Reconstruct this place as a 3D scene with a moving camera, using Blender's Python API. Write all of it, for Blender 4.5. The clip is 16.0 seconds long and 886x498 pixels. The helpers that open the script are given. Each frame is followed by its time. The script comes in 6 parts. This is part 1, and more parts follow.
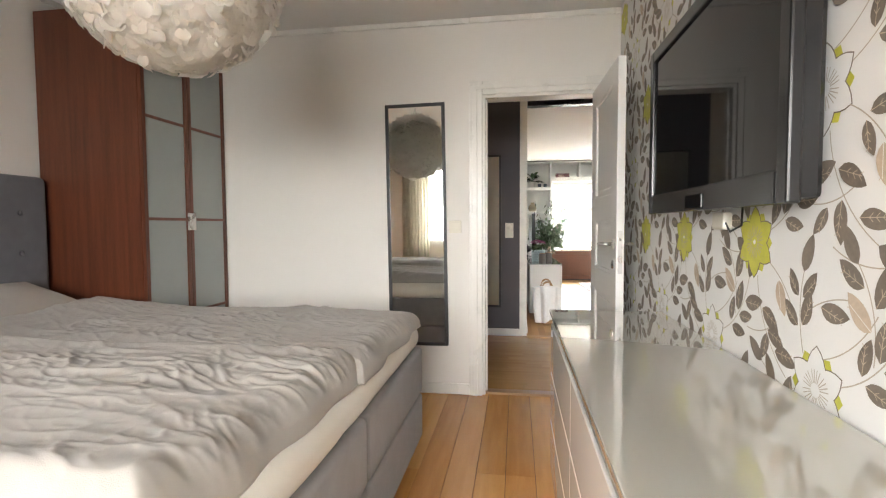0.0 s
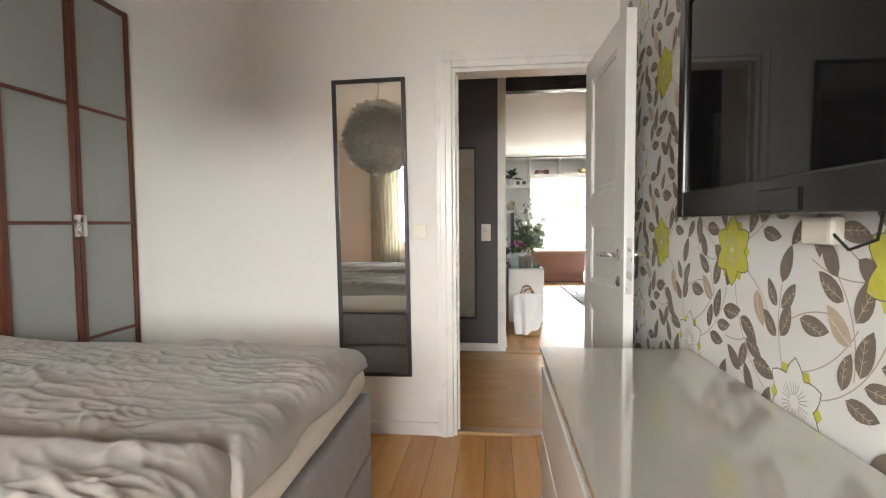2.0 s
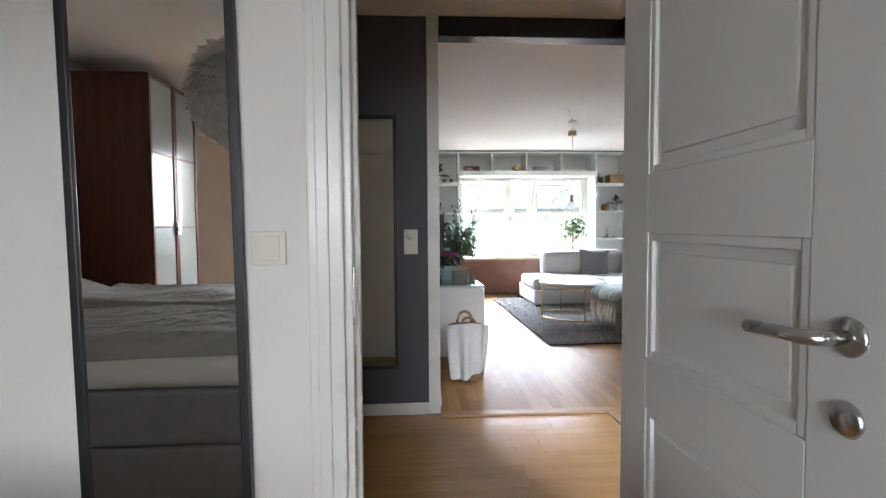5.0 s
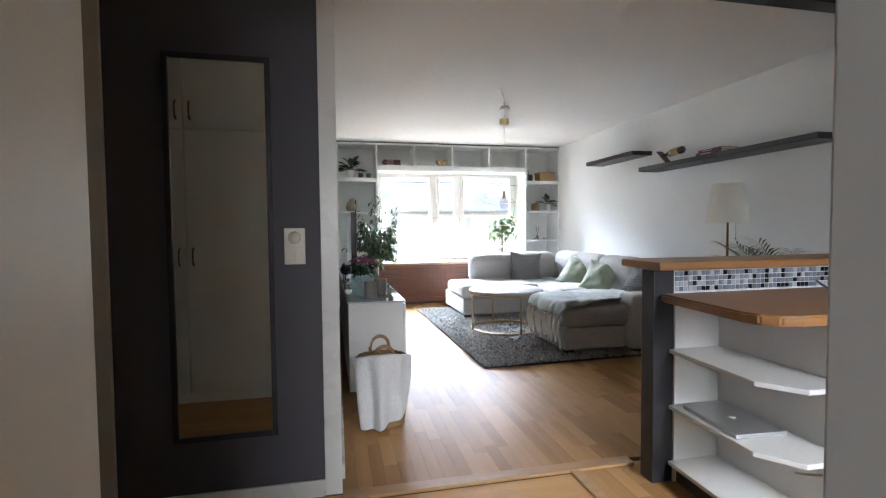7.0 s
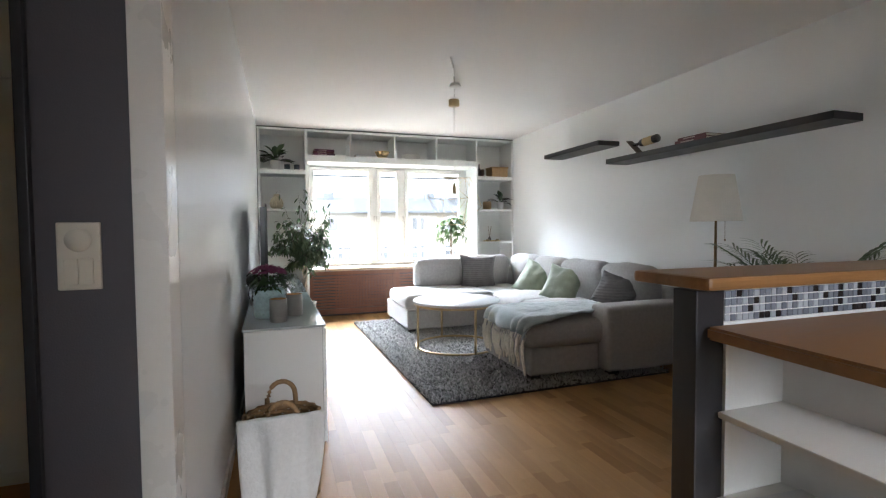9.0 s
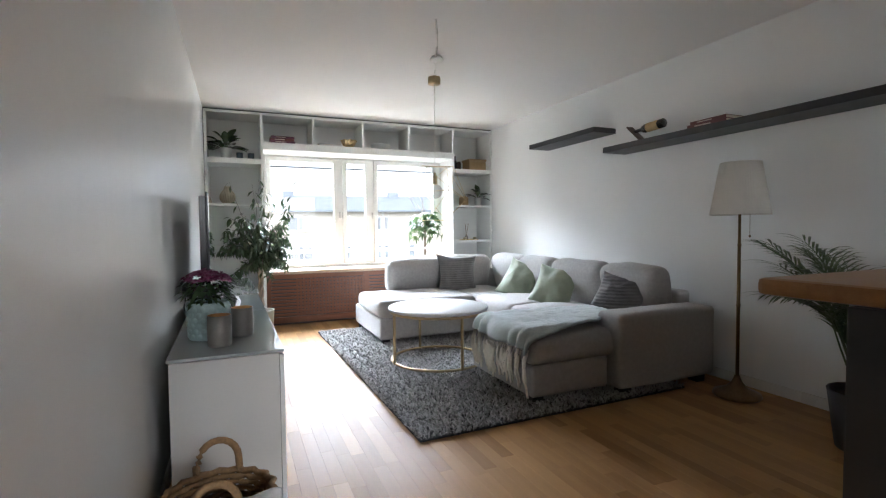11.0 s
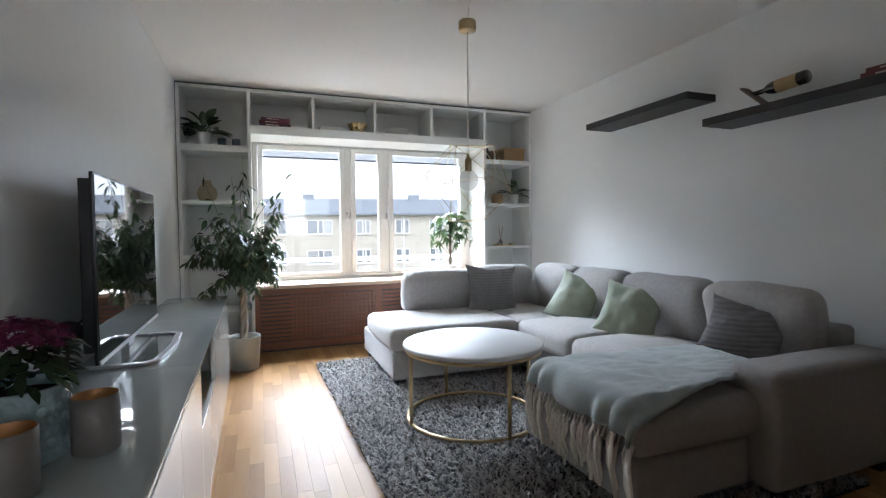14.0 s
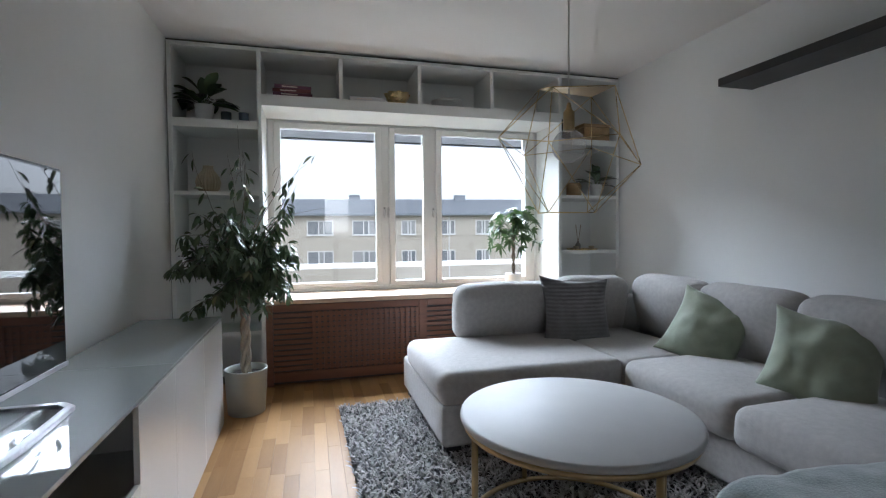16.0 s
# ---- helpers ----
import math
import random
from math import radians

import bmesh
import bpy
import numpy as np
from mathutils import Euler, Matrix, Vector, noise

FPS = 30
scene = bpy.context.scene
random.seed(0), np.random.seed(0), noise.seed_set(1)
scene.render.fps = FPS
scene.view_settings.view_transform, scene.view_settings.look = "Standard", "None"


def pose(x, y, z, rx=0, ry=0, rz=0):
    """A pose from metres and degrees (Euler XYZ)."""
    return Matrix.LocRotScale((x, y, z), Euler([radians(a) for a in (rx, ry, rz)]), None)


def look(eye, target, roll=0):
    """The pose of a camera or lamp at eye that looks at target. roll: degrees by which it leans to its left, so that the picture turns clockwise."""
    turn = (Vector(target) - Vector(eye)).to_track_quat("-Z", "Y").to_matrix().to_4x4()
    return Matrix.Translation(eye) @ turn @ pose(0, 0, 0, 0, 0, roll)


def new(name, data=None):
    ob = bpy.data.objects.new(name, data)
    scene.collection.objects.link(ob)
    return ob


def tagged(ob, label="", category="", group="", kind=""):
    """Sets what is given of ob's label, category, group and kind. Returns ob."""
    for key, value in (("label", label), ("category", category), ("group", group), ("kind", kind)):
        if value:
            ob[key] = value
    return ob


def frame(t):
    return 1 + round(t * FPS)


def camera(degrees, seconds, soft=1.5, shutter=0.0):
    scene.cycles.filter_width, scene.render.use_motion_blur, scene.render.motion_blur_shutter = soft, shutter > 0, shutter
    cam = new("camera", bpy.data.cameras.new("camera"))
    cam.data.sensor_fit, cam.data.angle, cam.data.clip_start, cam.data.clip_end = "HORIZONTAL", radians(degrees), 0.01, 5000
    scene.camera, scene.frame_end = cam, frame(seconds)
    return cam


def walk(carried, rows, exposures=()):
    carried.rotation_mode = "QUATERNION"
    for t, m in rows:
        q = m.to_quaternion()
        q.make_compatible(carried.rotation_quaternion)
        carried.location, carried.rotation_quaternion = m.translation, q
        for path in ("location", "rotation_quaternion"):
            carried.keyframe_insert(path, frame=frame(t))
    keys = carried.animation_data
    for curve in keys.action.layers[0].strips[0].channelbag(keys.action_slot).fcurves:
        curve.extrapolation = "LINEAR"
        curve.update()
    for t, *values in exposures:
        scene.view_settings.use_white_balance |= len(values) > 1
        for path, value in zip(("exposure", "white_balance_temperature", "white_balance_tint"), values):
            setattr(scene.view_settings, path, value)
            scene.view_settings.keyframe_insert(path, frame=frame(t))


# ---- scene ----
LIVING_W, BEDROOM_W, KITCHEN_W = 2350.0, 44.0, 150.0
EXPOSURES = ((0.0, 4.7, 6350, 10), (3.0, 4.65, 6300, 10), (5.5, 4.0, 5600, 10), (7.0, 3.98, 5650, 10), (9.0, 3.85, 5850, 10), (12.5, 3.45, 5700, 10), (14.5, 2.85, 5650, 10), (16.0, 2.3, 5620, 10))
cam = camera(85.2, 16.0, soft=1.2)
# seconds, x, y, z, yaw, pitch, roll
ROWS = [
    (0.0, 0.307, 1.646, 1.163, 8.65, -2.81, 0.28),
    (0.5, 0.292, 1.717, 1.166, 7.79, -2.95, 0.38),
    (1.0, 0.289, 1.858, 1.163, 6.98, -2.88, 0.27),
    (1.5, 0.315, 2.054, 1.178, 6.59, -2.91, 0.36),
    (2.0, 0.307, 2.260, 1.192, 6.03, -3.03, 0.44),
    (2.5, 0.267, 2.480, 1.202, 5.02, -3.04, 0.43),
    (3.0, 0.277, 2.710, 1.216, 3.60, -3.08, 0.55),
    (5.5, 0.256, 3.925, 1.194, -5.61, -2.64, 0.30),
    (6.0, 0.292, 4.168, 1.184, -7.97, -2.60, 0.29),
    (6.5, 0.356, 4.375, 1.186, -10.05, -2.55, 0.42),
    (7.0, 0.409, 4.567, 1.178, -12.46, -2.48, 0.50),
    (7.5, 0.459, 4.751, 1.169, -14.89, -2.44, 0.50),
    (8.0, 0.541, 4.967, 1.173, -17.06, -2.39, 0.55),
    (8.5, 0.617, 5.172, 1.169, -18.17, -2.35, 0.54),
    (9.0, 0.668, 5.402, 1.161, -18.77, -2.35, 0.46),
    (11.5, 0.747, 6.147, 1.125, -23.93, -2.42, 0.53),
    (12.0, 0.782, 6.286, 1.118, -24.20, -2.39, 0.49),
    (12.5, 0.865, 6.445, 1.144, -23.88, -2.48, 0.61),
    (13.0, 0.957, 6.634, 1.147, -23.01, -2.38, 0.48),
    (13.5, 1.020, 6.879, 1.144, -22.13, -2.20, 0.54),
    (14.0, 1.105, 7.134, 1.138, -20.69, -2.02, 0.58),
    (14.5, 1.177, 7.390, 1.132, -18.80, -1.90, 0.58),
    (15.0, 1.243, 7.676, 1.129, -17.25, -1.83, 0.56),
    (15.5, 1.322, 7.944, 1.129, -16.27, -1.76, 0.49),
    (16.0, 1.366, 8.230, 1.130, -15.34, -1.85, 0.43),
]
walk(cam, [(t, pose(x, y, z, 90 + pitch, roll, yaw)) for t, x, y, z, yaw, pitch, roll in ROWS], EXPOSURES)

# ---------------------------------------------------------------- light
world = bpy.data.worlds.new("world")
scene.world = world
world.use_nodes = True
wn, wl = world.node_tree.nodes, world.node_tree.links
sky = wn.new("ShaderNodeTexSky")
sky.sky_type = "NISHITA"
sky.sun_disc = False
sky.sun_elevation, sky.sun_rotation = radians(48), radians(205)
sky.air_density, sky.dust_density, sky.ozone_density = 1.0, 2.0, 1.0
pale = wn.new("ShaderNodeHueSaturation")
pale.inputs["Saturation"].default_value = 0.12
wl.new(sky.outputs["Color"], pale.inputs["Color"])
wl.new(pale.outputs["Color"], wn["Background"].inputs["Color"])
wn["Background"].inputs["Strength"].default_value = 0.06

sun = new("sun", bpy.data.lights.new("sun", "SUN"))
sun.data.energy, sun.data.angle, sun.data.color = 0.17, radians(25), (1.0, 0.96, 0.9)
sun.matrix_basis = look((0, 0, 30), (-9, 21, 4))


def fill_light(name, eye, target, width, height, watts, color):
    """An added area lamp outside a window, boosting the sky light that enters."""
    lamp = bpy.data.lights.new(name, "AREA")
    lamp.shape, lamp.size, lamp.size_y, lamp.energy, lamp.color = "RECTANGLE", width, height, watts, color
    ob = new(name, lamp)
    ob.matrix_basis = look(eye, target)
    return ob


# added lamp panels, far brighter than the sky, hung outside to lift each room
fill_light("living_window_light", (2.2, 19.0, 7.2), (2.2, 11.0, 1.2), 12.0, 6.8, LIVING_W, (0.93, 0.97, 1.0))
fill_light("bedroom_window_light", (-0.45, -2.5, 2.35), (-0.4, 3.0, 1.2), 6.5, 2.3, BEDROOM_W, (1.0, 0.955, 0.88))
fill_light("kitchen_window_light", (4.0, -4.0, 5.2), (2.5, 6.0, 0.8), 4.0, 2.4, KITCHEN_W, (1.0, 0.97, 0.92))

# ---------------------------------------------------------------- materials


def mat(name, col, rough=0.5, metal=0.0, var=0.08, scale=3.0, bump=0.0, fine=120.0, island=0.0, stretch=(1, 1, 1), spec=0.5, col2=None, rvar=0.08, coat=0.0, sheen=0.0, trans=0.0, thin=0.0):
    """A surface with broad mottling, fine grain, fine relief and uneven gloss."""
    m = bpy.data.materials.new(name)
    m.use_nodes = True
    n, l = m.node_tree.nodes, m.node_tree.links
    b = n["Principled BSDF"]
    co, mp = n.new("ShaderNodeTexCoord"), n.new("ShaderNodeMapping")
    mp.inputs["Scale"].default_value = stretch
    l.new(co.outputs["Object"], mp.inputs["Vector"])
    n1, n2 = n.new("ShaderNodeTexNoise"), n.new("ShaderNodeTexNoise")
    for q, s, d in ((n1, scale, 4), (n2, fine, 3)):
        q.inputs["Scale"].default_value, q.inputs["Detail"].default_value = s, d
        l.new(mp.outputs["Vector"], q.inputs["Vector"])
    mix = n.new("ShaderNodeMix")
    mix.data_type = "RGBA"
    a = col2 or [c * (1 - var) for c in col]
    c = col if col2 else [min(1, c * (1 + var)) for c in col]
    mix.inputs[6].default_value, mix.inputs[7].default_value = (*a, 1), (*c, 1)
    add = n.new("ShaderNodeMath")
    add.operation = "MULTIPLY_ADD"
    add.inputs[1].default_value, add.inputs[2].default_value = 0.35, 0.0
    l.new(n2.outputs["Fac"], add.inputs[0])
    s2 = n.new("ShaderNodeMath")
    s2.operation = "MULTIPLY_ADD"
    s2.inputs[1].default_value = 0.75
    l.new(n1.outputs["Fac"], s2.inputs[0])
    l.new(add.outputs[0], s2.inputs[2])
    ramp = n.new("ShaderNodeMapRange")
    ramp.inputs[1].default_value, ramp.inputs[2].default_value = 0.3, 0.8
    l.new(s2.outputs[0], ramp.inputs[0])
    fac = ramp.outputs[0]
    if island:
        src = n.new("ShaderNodeObjectInfo").outputs["Random"] if island > 0 else n.new("ShaderNodeNewGeometry").outputs["Random Per Island"]
        mi = n.new("ShaderNodeMath")
        mi.operation = "MULTIPLY_ADD"
        mi.inputs[1].default_value = abs(island)
        l.new(src, mi.inputs[0])
        mj = n.new("ShaderNodeMath")
        mj.operation = "MULTIPLY"
        mj.inputs[1].default_value = 1 - abs(island)
        l.new(fac, mj.inputs[0])
        l.new(mj.outputs[0], mi.inputs[2])
        fac = mi.outputs[0]
        sh = n.new("ShaderNodeVectorMath")
        sh.operation = "MULTIPLY_ADD"
        sc = n.new("ShaderNodeCombineXYZ")
        l.new(src, sc.inputs[0])
        l.new(src, sc.inputs[1])
        sh.inputs[1].default_value = (37, 53, 0)
        l.new(sc.outputs[0], sh.inputs[0])
        l.new(co.outputs["Object"], sh.inputs[2])
        l.new(sh.outputs[0], mp.inputs["Vector"])
    l.new(fac, mix.inputs[0])
    l.new(mix.outputs[2], b.inputs["Base Color"])
    rr = n.new("ShaderNodeMapRange")
    rr.inputs[3].default_value, rr.inputs[4].default_value = max(0.02, rough - rvar), min(1, rough + rvar)
    l.new(n1.outputs["Fac"], rr.inputs[0])
    l.new(rr.outputs[0], b.inputs["Roughness"])
    b.inputs["Metallic"].default_value = metal
    b.inputs["Specular IOR Level"].default_value = spec
    b.inputs["Coat Weight"].default_value = coat
    b.inputs["Coat Roughness"].default_value = 0.02
    b.inputs["Sheen Weight"].default_value = sheen
    if trans:
        b.inputs["Transmission Weight"].default_value = trans
    if thin:
        tl, ms = n.new("ShaderNodeBsdfTranslucent"), n.new("ShaderNodeMixShader")
        ms.inputs[0].default_value = thin
        l.new(mix.outputs[2], tl.inputs["Color"])
        l.new(b.outputs[0], ms.inputs[1])
        l.new(tl.outputs[0], ms.inputs[2])
        l.new(ms.outputs[0], n["Material Output"].inputs["Surface"])
    if bump:
        bp = n.new("ShaderNodeBump")
        bp.inputs["Strength"].default_value, bp.inputs["Distance"].default_value = 1.0, bump
        l.new(n2.outputs["Fac"], bp.inputs["Height"])
        l.new(bp.outputs[0], b.inputs["Normal"])
    return m


def glass(name, rough=0.0, color=(1, 1, 1), clear=0.92, haze=0.0):
    """A thin pane: mostly clear, with a mirror-like gloss at grazing angles; haze mixes in plain white."""
    m = bpy.data.materials.new(name)
    m.use_nodes = True
    n, l = m.node_tree.nodes, m.node_tree.links
    out = n["Material Output"]
    t, g, mx, fr = n.new("ShaderNodeBsdfTransparent"), n.new("ShaderNodeBsdfGlossy"), n.new("ShaderNodeMixShader"), n.new("ShaderNodeLayerWeight")
    t.inputs["Color"].default_value = (*[c * clear for c in color], 1)
    g.inputs["Roughness"].default_value = 0.02
    fr.inputs["Blend"].default_value = 0.5
    pw = n.new("ShaderNodeMath")
    pw.operation = "POWER"
    pw.inputs[1].default_value = 4.0
    l.new(fr.outputs["Facing"], pw.inputs[0])
    ma = n.new("ShaderNodeMath")
    ma.operation = "MULTIPLY_ADD"
    ma.inputs[1].default_value, ma.inputs[2].default_value = 0.6, 0.045
    l.new(pw.outputs[0], ma.inputs[0])
    l.new(ma.outputs[0], mx.inputs[0])
    l.new(t.outputs[0], mx.inputs[1])
    l.new(g.outputs[0], mx.inputs[2])
    l.new(mx.outputs[0], out.inputs["Surface"])
    if haze:
        df, m2 = n.new("ShaderNodeBsdfDiffuse"), n.new("ShaderNodeMixShader")
        df.inputs["Color"].default_value = (0.85, 0.87, 0.88, 1)
        m2.inputs[0].default_value = haze
        l.new(mx.outputs[0], m2.inputs[1])
        l.new(df.outputs[0], m2.inputs[2])
        l.new(m2.outputs[0], out.inputs["Surface"])
    return m


def mirror_mat(name):
    m = bpy.data.materials.new(name)
    m.use_nodes = True
    b = m.node_tree.nodes["Principled BSDF"]
    b.inputs["Base Color"].default_value, b.inputs["Metallic"].default_value, b.inputs["Roughness"].default_value = (0.86, 0.88, 0.87, 1), 1.0, 0.008
    return m


M_WALL = mat("warm_white_paint", (0.80, 0.78, 0.74), 0.6, var=0.03, scale=1.2, bump=0.0006, fine=260)
M_WALL2 = mat("white_wall_paint", (0.80, 0.81, 0.80), 0.34, var=0.03, scale=0.9, bump=0.0007, fine=220)
# rolled paint: long shallow upright streaks in the gloss
wn2, wl2 = M_WALL2.node_tree.nodes, M_WALL2.node_tree.links
smap, stex, sbump = wn2.new("ShaderNodeMapping"), wn2.new("ShaderNodeTexNoise"), wn2.new("ShaderNodeBump")
smap.inputs["Scale"].default_value = (7.0, 7.0, 1.1)
stex.inputs["Scale"].default_value, stex.inputs["Detail"].default_value = 0.7, 2.0
sbump.inputs["Strength"].default_value, sbump.inputs["Distance"].default_value = 0.8, 0.012
wl2.new(wn2["Texture Coordinate"].outputs["Object"], smap.inputs["Vector"])
wl2.new(smap.outputs[0], stex.inputs["Vector"])
wl2.new(stex.outputs["Fac"], sbump.inputs["Height"])
wl2.new(wn2["Bump"].outputs[0], sbump.inputs["Normal"])
wl2.new(sbump.outputs[0], wn2["Principled BSDF"].inputs["Normal"])
M_WALL3 = mat("matt_white_wall_paint", (0.80, 0.81, 0.80), 0.62, var=0.03, scale=0.9, bump=0.0007, fine=220, spec=0.3)
M_GREY = mat("dark_grey_wall_paint", (0.092, 0.087, 0.098), 0.55, var=0.08, scale=1.5, bump=0.0006, fine=260)
M_CEIL = mat("white_ceiling_paint", (0.82, 0.81, 0.79), 0.75, var=0.03, scale=0.8, bump=0.0012, fine=140)
M_TRIM = mat("white_gloss_trim", (0.80, 0.79, 0.75), 0.28, var=0.03, scale=4, bump=0.0002, fine=60)
M_PAPER = mat("wallpaper_ground", (0.80, 0.79, 0.77), 0.55, var=0.02, scale=6, bump=0.0004, fine=300)
M_PRINT = mat("brown_print", (0.20, 0.165, 0.13), 0.5, var=0.2, scale=30)
M_PRINT2 = mat("taupe_print", (0.55, 0.44, 0.33), 0.5, var=0.15, scale=30)
M_PRINT3 = mat("lime_print", (0.60, 0.58, 0.08), 0.5, var=0.12, scale=40)
M_PRINT4 = mat("pale_vein_print", (0.48, 0.42, 0.34), 0.5, var=0.1, scale=40)
M_OAK = mat("oak_parquet", (0.48, 0.285, 0.122), 0.42, scale=2.0, fine=30, spec=0.1, island=0.6, stretch=(9, 1.0, 9), col2=(0.235, 0.118, 0.042), bump=0.0001)
M_OAKS = mat("oak_parquet_far", (0.48, 0.285, 0.122), 0.42, scale=2.0, fine=30, spec=0.1, island=-0.6, stretch=(9, 1.0, 9), col2=(0.235, 0.118, 0.042), bump=0.0001)
M_HALL = mat("oak_hall_floor", (0.60, 0.36, 0.15), 0.22, spec=0.35, scale=2.0, fine=30, island=0.4, stretch=(1.0, 9, 9), col2=(0.43, 0.235, 0.085), bump=0.00005, rvar=0.04)
M_PINE = mat("varnished_floorboard", (0.66, 0.36, 0.12), 0.22, scale=2.5, fine=40, island=0.5, stretch=(12, 1.0, 9), col2=(0.42, 0.19, 0.055), bump=0.0001)
M_GAP = mat("floor_joint", (0.06, 0.04, 0.025), 0.8, var=0.2)
M_OILED = mat("oiled_wood_trim", (0.45, 0.27, 0.12), 0.4, scale=3, fine=40, stretch=(2, 9, 9), col2=(0.30, 0.16, 0.06))
M_COUNTER = mat("oiled_oak_worktop", (0.36, 0.185, 0.068), 0.36, scale=3, fine=40, stretch=(1.2, 14, 14), col2=(0.24, 0.115, 0.04), bump=0.0002)
M_BLACK = mat("black_painted_wood", (0.022, 0.021, 0.024), 0.4, var=0.2, scale=6, bump=0.0003, fine=90)
M_BLACKGLOSS = mat("black_gloss_beam", (0.012, 0.012, 0.014), 0.18, var=0.2, scale=5, bump=0.0003, fine=40)
M_SHELFBLACK = mat("black_brown_shelf", (0.017, 0.016, 0.018), 0.42, var=0.25, scale=8, bump=0.0002)
M_WHITEGLOSS = mat("white_high_gloss", (0.80, 0.80, 0.78), 0.10, var=0.02, scale=2, rvar=0.03, coat=0.3)
M_GLASSTOP = mat("back_painted_glass", (0.44, 0.425, 0.385), 0.02, var=0.01, scale=2, rvar=0.0, coat=1.0)
M_GLASSTOP2 = mat("cool_back_painted_glass", (0.46, 0.50, 0.49), 0.02, var=0.01, scale=2, rvar=0.0, coat=0.4, spec=0.3)
for m_ in (M_GLASSTOP, M_GLASSTOP2):
    m_.node_tree.nodes["Principled BSDF"].inputs["Coat IOR"].default_value = 1.6
M_GLASSTOP.node_tree.nodes["Principled BSDF"].inputs["Coat IOR"].default_value = 2.2
M_WHITELAM = mat("white_laminate", (0.68, 0.675, 0.65), 0.38, var=0.03, scale=3, bump=0.0001)
M_REDWOOD = mat("red_brown_veneer", (0.165, 0.052, 0.026), 0.32, scale=2.2, fine=30, stretch=(14, 14, 0.9), col2=(0.07, 0.02, 0.011), bump=0.00015)
M_FROST = mat("frosted_glass_panel", (0.32, 0.35, 0.34), 0.22, var=0.05, scale=3, coat=0.6)
M_LINEN = mat("beige_linen", (0.345, 0.322, 0.293), 0.85, var=0.07, scale=6, bump=0.0008, fine=500, sheen=0.2)
M_SHEET = mat("cream_sheet", (0.70, 0.665, 0.60), 0.85, var=0.04, scale=6, bump=0.0006, fine=400, sheen=0.1)
M_BEDGREY = mat("grey_bed_fabric", (0.235, 0.225, 0.225), 0.9, var=0.12, scale=14, bump=0.0008, fine=420, sheen=0.2)
M_HEADB = mat("dark_grey_fabric", (0.125, 0.13, 0.145), 0.9, var=0.15, scale=14, bump=0.0008, fine=420, sheen=0.2)
M_SOFA = mat("light_grey_sofa_weave", (0.40, 0.385, 0.37), 0.92, var=0.14, scale=40, bump=0.0011, fine=480, sheen=0.25)
M_CUSH_D = mat("dark_grey_cushion", (0.165, 0.16, 0.16), 0.92, var=0.15, scale=30, bump=0.001, fine=400, sheen=0.2)
cn, cl = M_CUSH_D.node_tree.nodes, M_CUSH_D.node_tree.links
wave, rib = cn.new("ShaderNodeTexWave"), cn.new("ShaderNodeBump")
wave.bands_direction = "Z"
wave.inputs["Scale"].default_value, wave.inputs["Distortion"].default_value, wave.inputs["Detail Scale"].default_value = 13.0, 1.2, 3.0
rib.inputs["Strength"].default_value, rib.inputs["Distance"].default_value = 0.8, 0.0032
cl.new(cn["Texture Coordinate"].outputs["Object"], wave.inputs["Vector"])
cl.new(wave.outputs["Fac"], rib.inputs["Height"])
cl.new(rib.outputs[0], cn["Principled BSDF"].inputs["Normal"])
M_CUSH_G = mat("sage_green_velvet", (0.265, 0.30, 0.215), 0.75, var=0.12, scale=20, bump=0.0006, fine=400, sheen=0.5)
M_THROW = mat("pale_blue_green_throw", (0.38, 0.435, 0.43), 0.95, scale=14, col2=(0.25, 0.30, 0.295), bump=0.003, fine=170, sheen=0.6)
M_FRINGE = mat("cream_wool_fringe", (0.82, 0.765, 0.67), 0.95, var=0.12, scale=50, bump=0.001, fine=300)
M_RUG = mat("grey_shag_wool", (0.58, 0.565, 0.55), 0.95, island=-0.8, scale=20, col2=(0.235, 0.23, 0.225))
M_RUGBASE = mat("dark_rug_backing", (0.045, 0.045, 0.048), 0.95, var=0.3, scale=60)
M_BRASS = mat("brushed_brass", (0.50, 0.385, 0.22), 0.36, metal=1.0, var=0.1, scale=20)
M_GOLD = mat("pale_gold_metal", (0.70, 0.55, 0.30), 0.28, metal=1.0, var=0.08, scale=20)
M_BRONZE = mat("antique_bronze", (0.20, 0.135, 0.07), 0.38, metal=1.0, var=0.25, scale=18)
M_STEEL = mat("satin_steel", (0.60, 0.59, 0.57), 0.28, metal=1.0, var=0.06, scale=20)
M_SILVER = mat("silver_aluminium", (0.62, 0.63, 0.64), 0.33, metal=0.9, var=0.03, scale=10)
M_MARBLE = mat("white_marble", (0.60, 0.595, 0.585), 0.5, spec=0.25, scale=2.2, fine=7, col2=(0.50, 0.505, 0.51), rvar=0.04)
M_SCREEN = mat("tv_screen_glass", (0.008, 0.008, 0.009), 0.025, var=0.05, scale=3, rvar=0.02, spec=0.22)
M_SCREEN2 = mat("glossy_tv_screen", (0.008, 0.008, 0.009), 0.025, var=0.05, scale=3, rvar=0.02, spec=0.9, coat=1.0)
M_SCREEN2.node_tree.nodes["Principled BSDF"].inputs["Coat IOR"].default_value = 1.9
M_TVBODY = mat("black_tv_plastic", (0.016, 0.016, 0.017), 0.22, var=0.1, scale=6)
M_FEATHER = mat("white_feather", (0.93, 0.91, 0.87), 0.8, var=0.03, scale=12, sheen=0.3, thin=0.65)
M_SHADE = mat("cream_pleated_shade", (0.74, 0.71, 0.64), 0.8, thin=0.25, var=0.05, scale=8, bump=0.0006, fine=200)
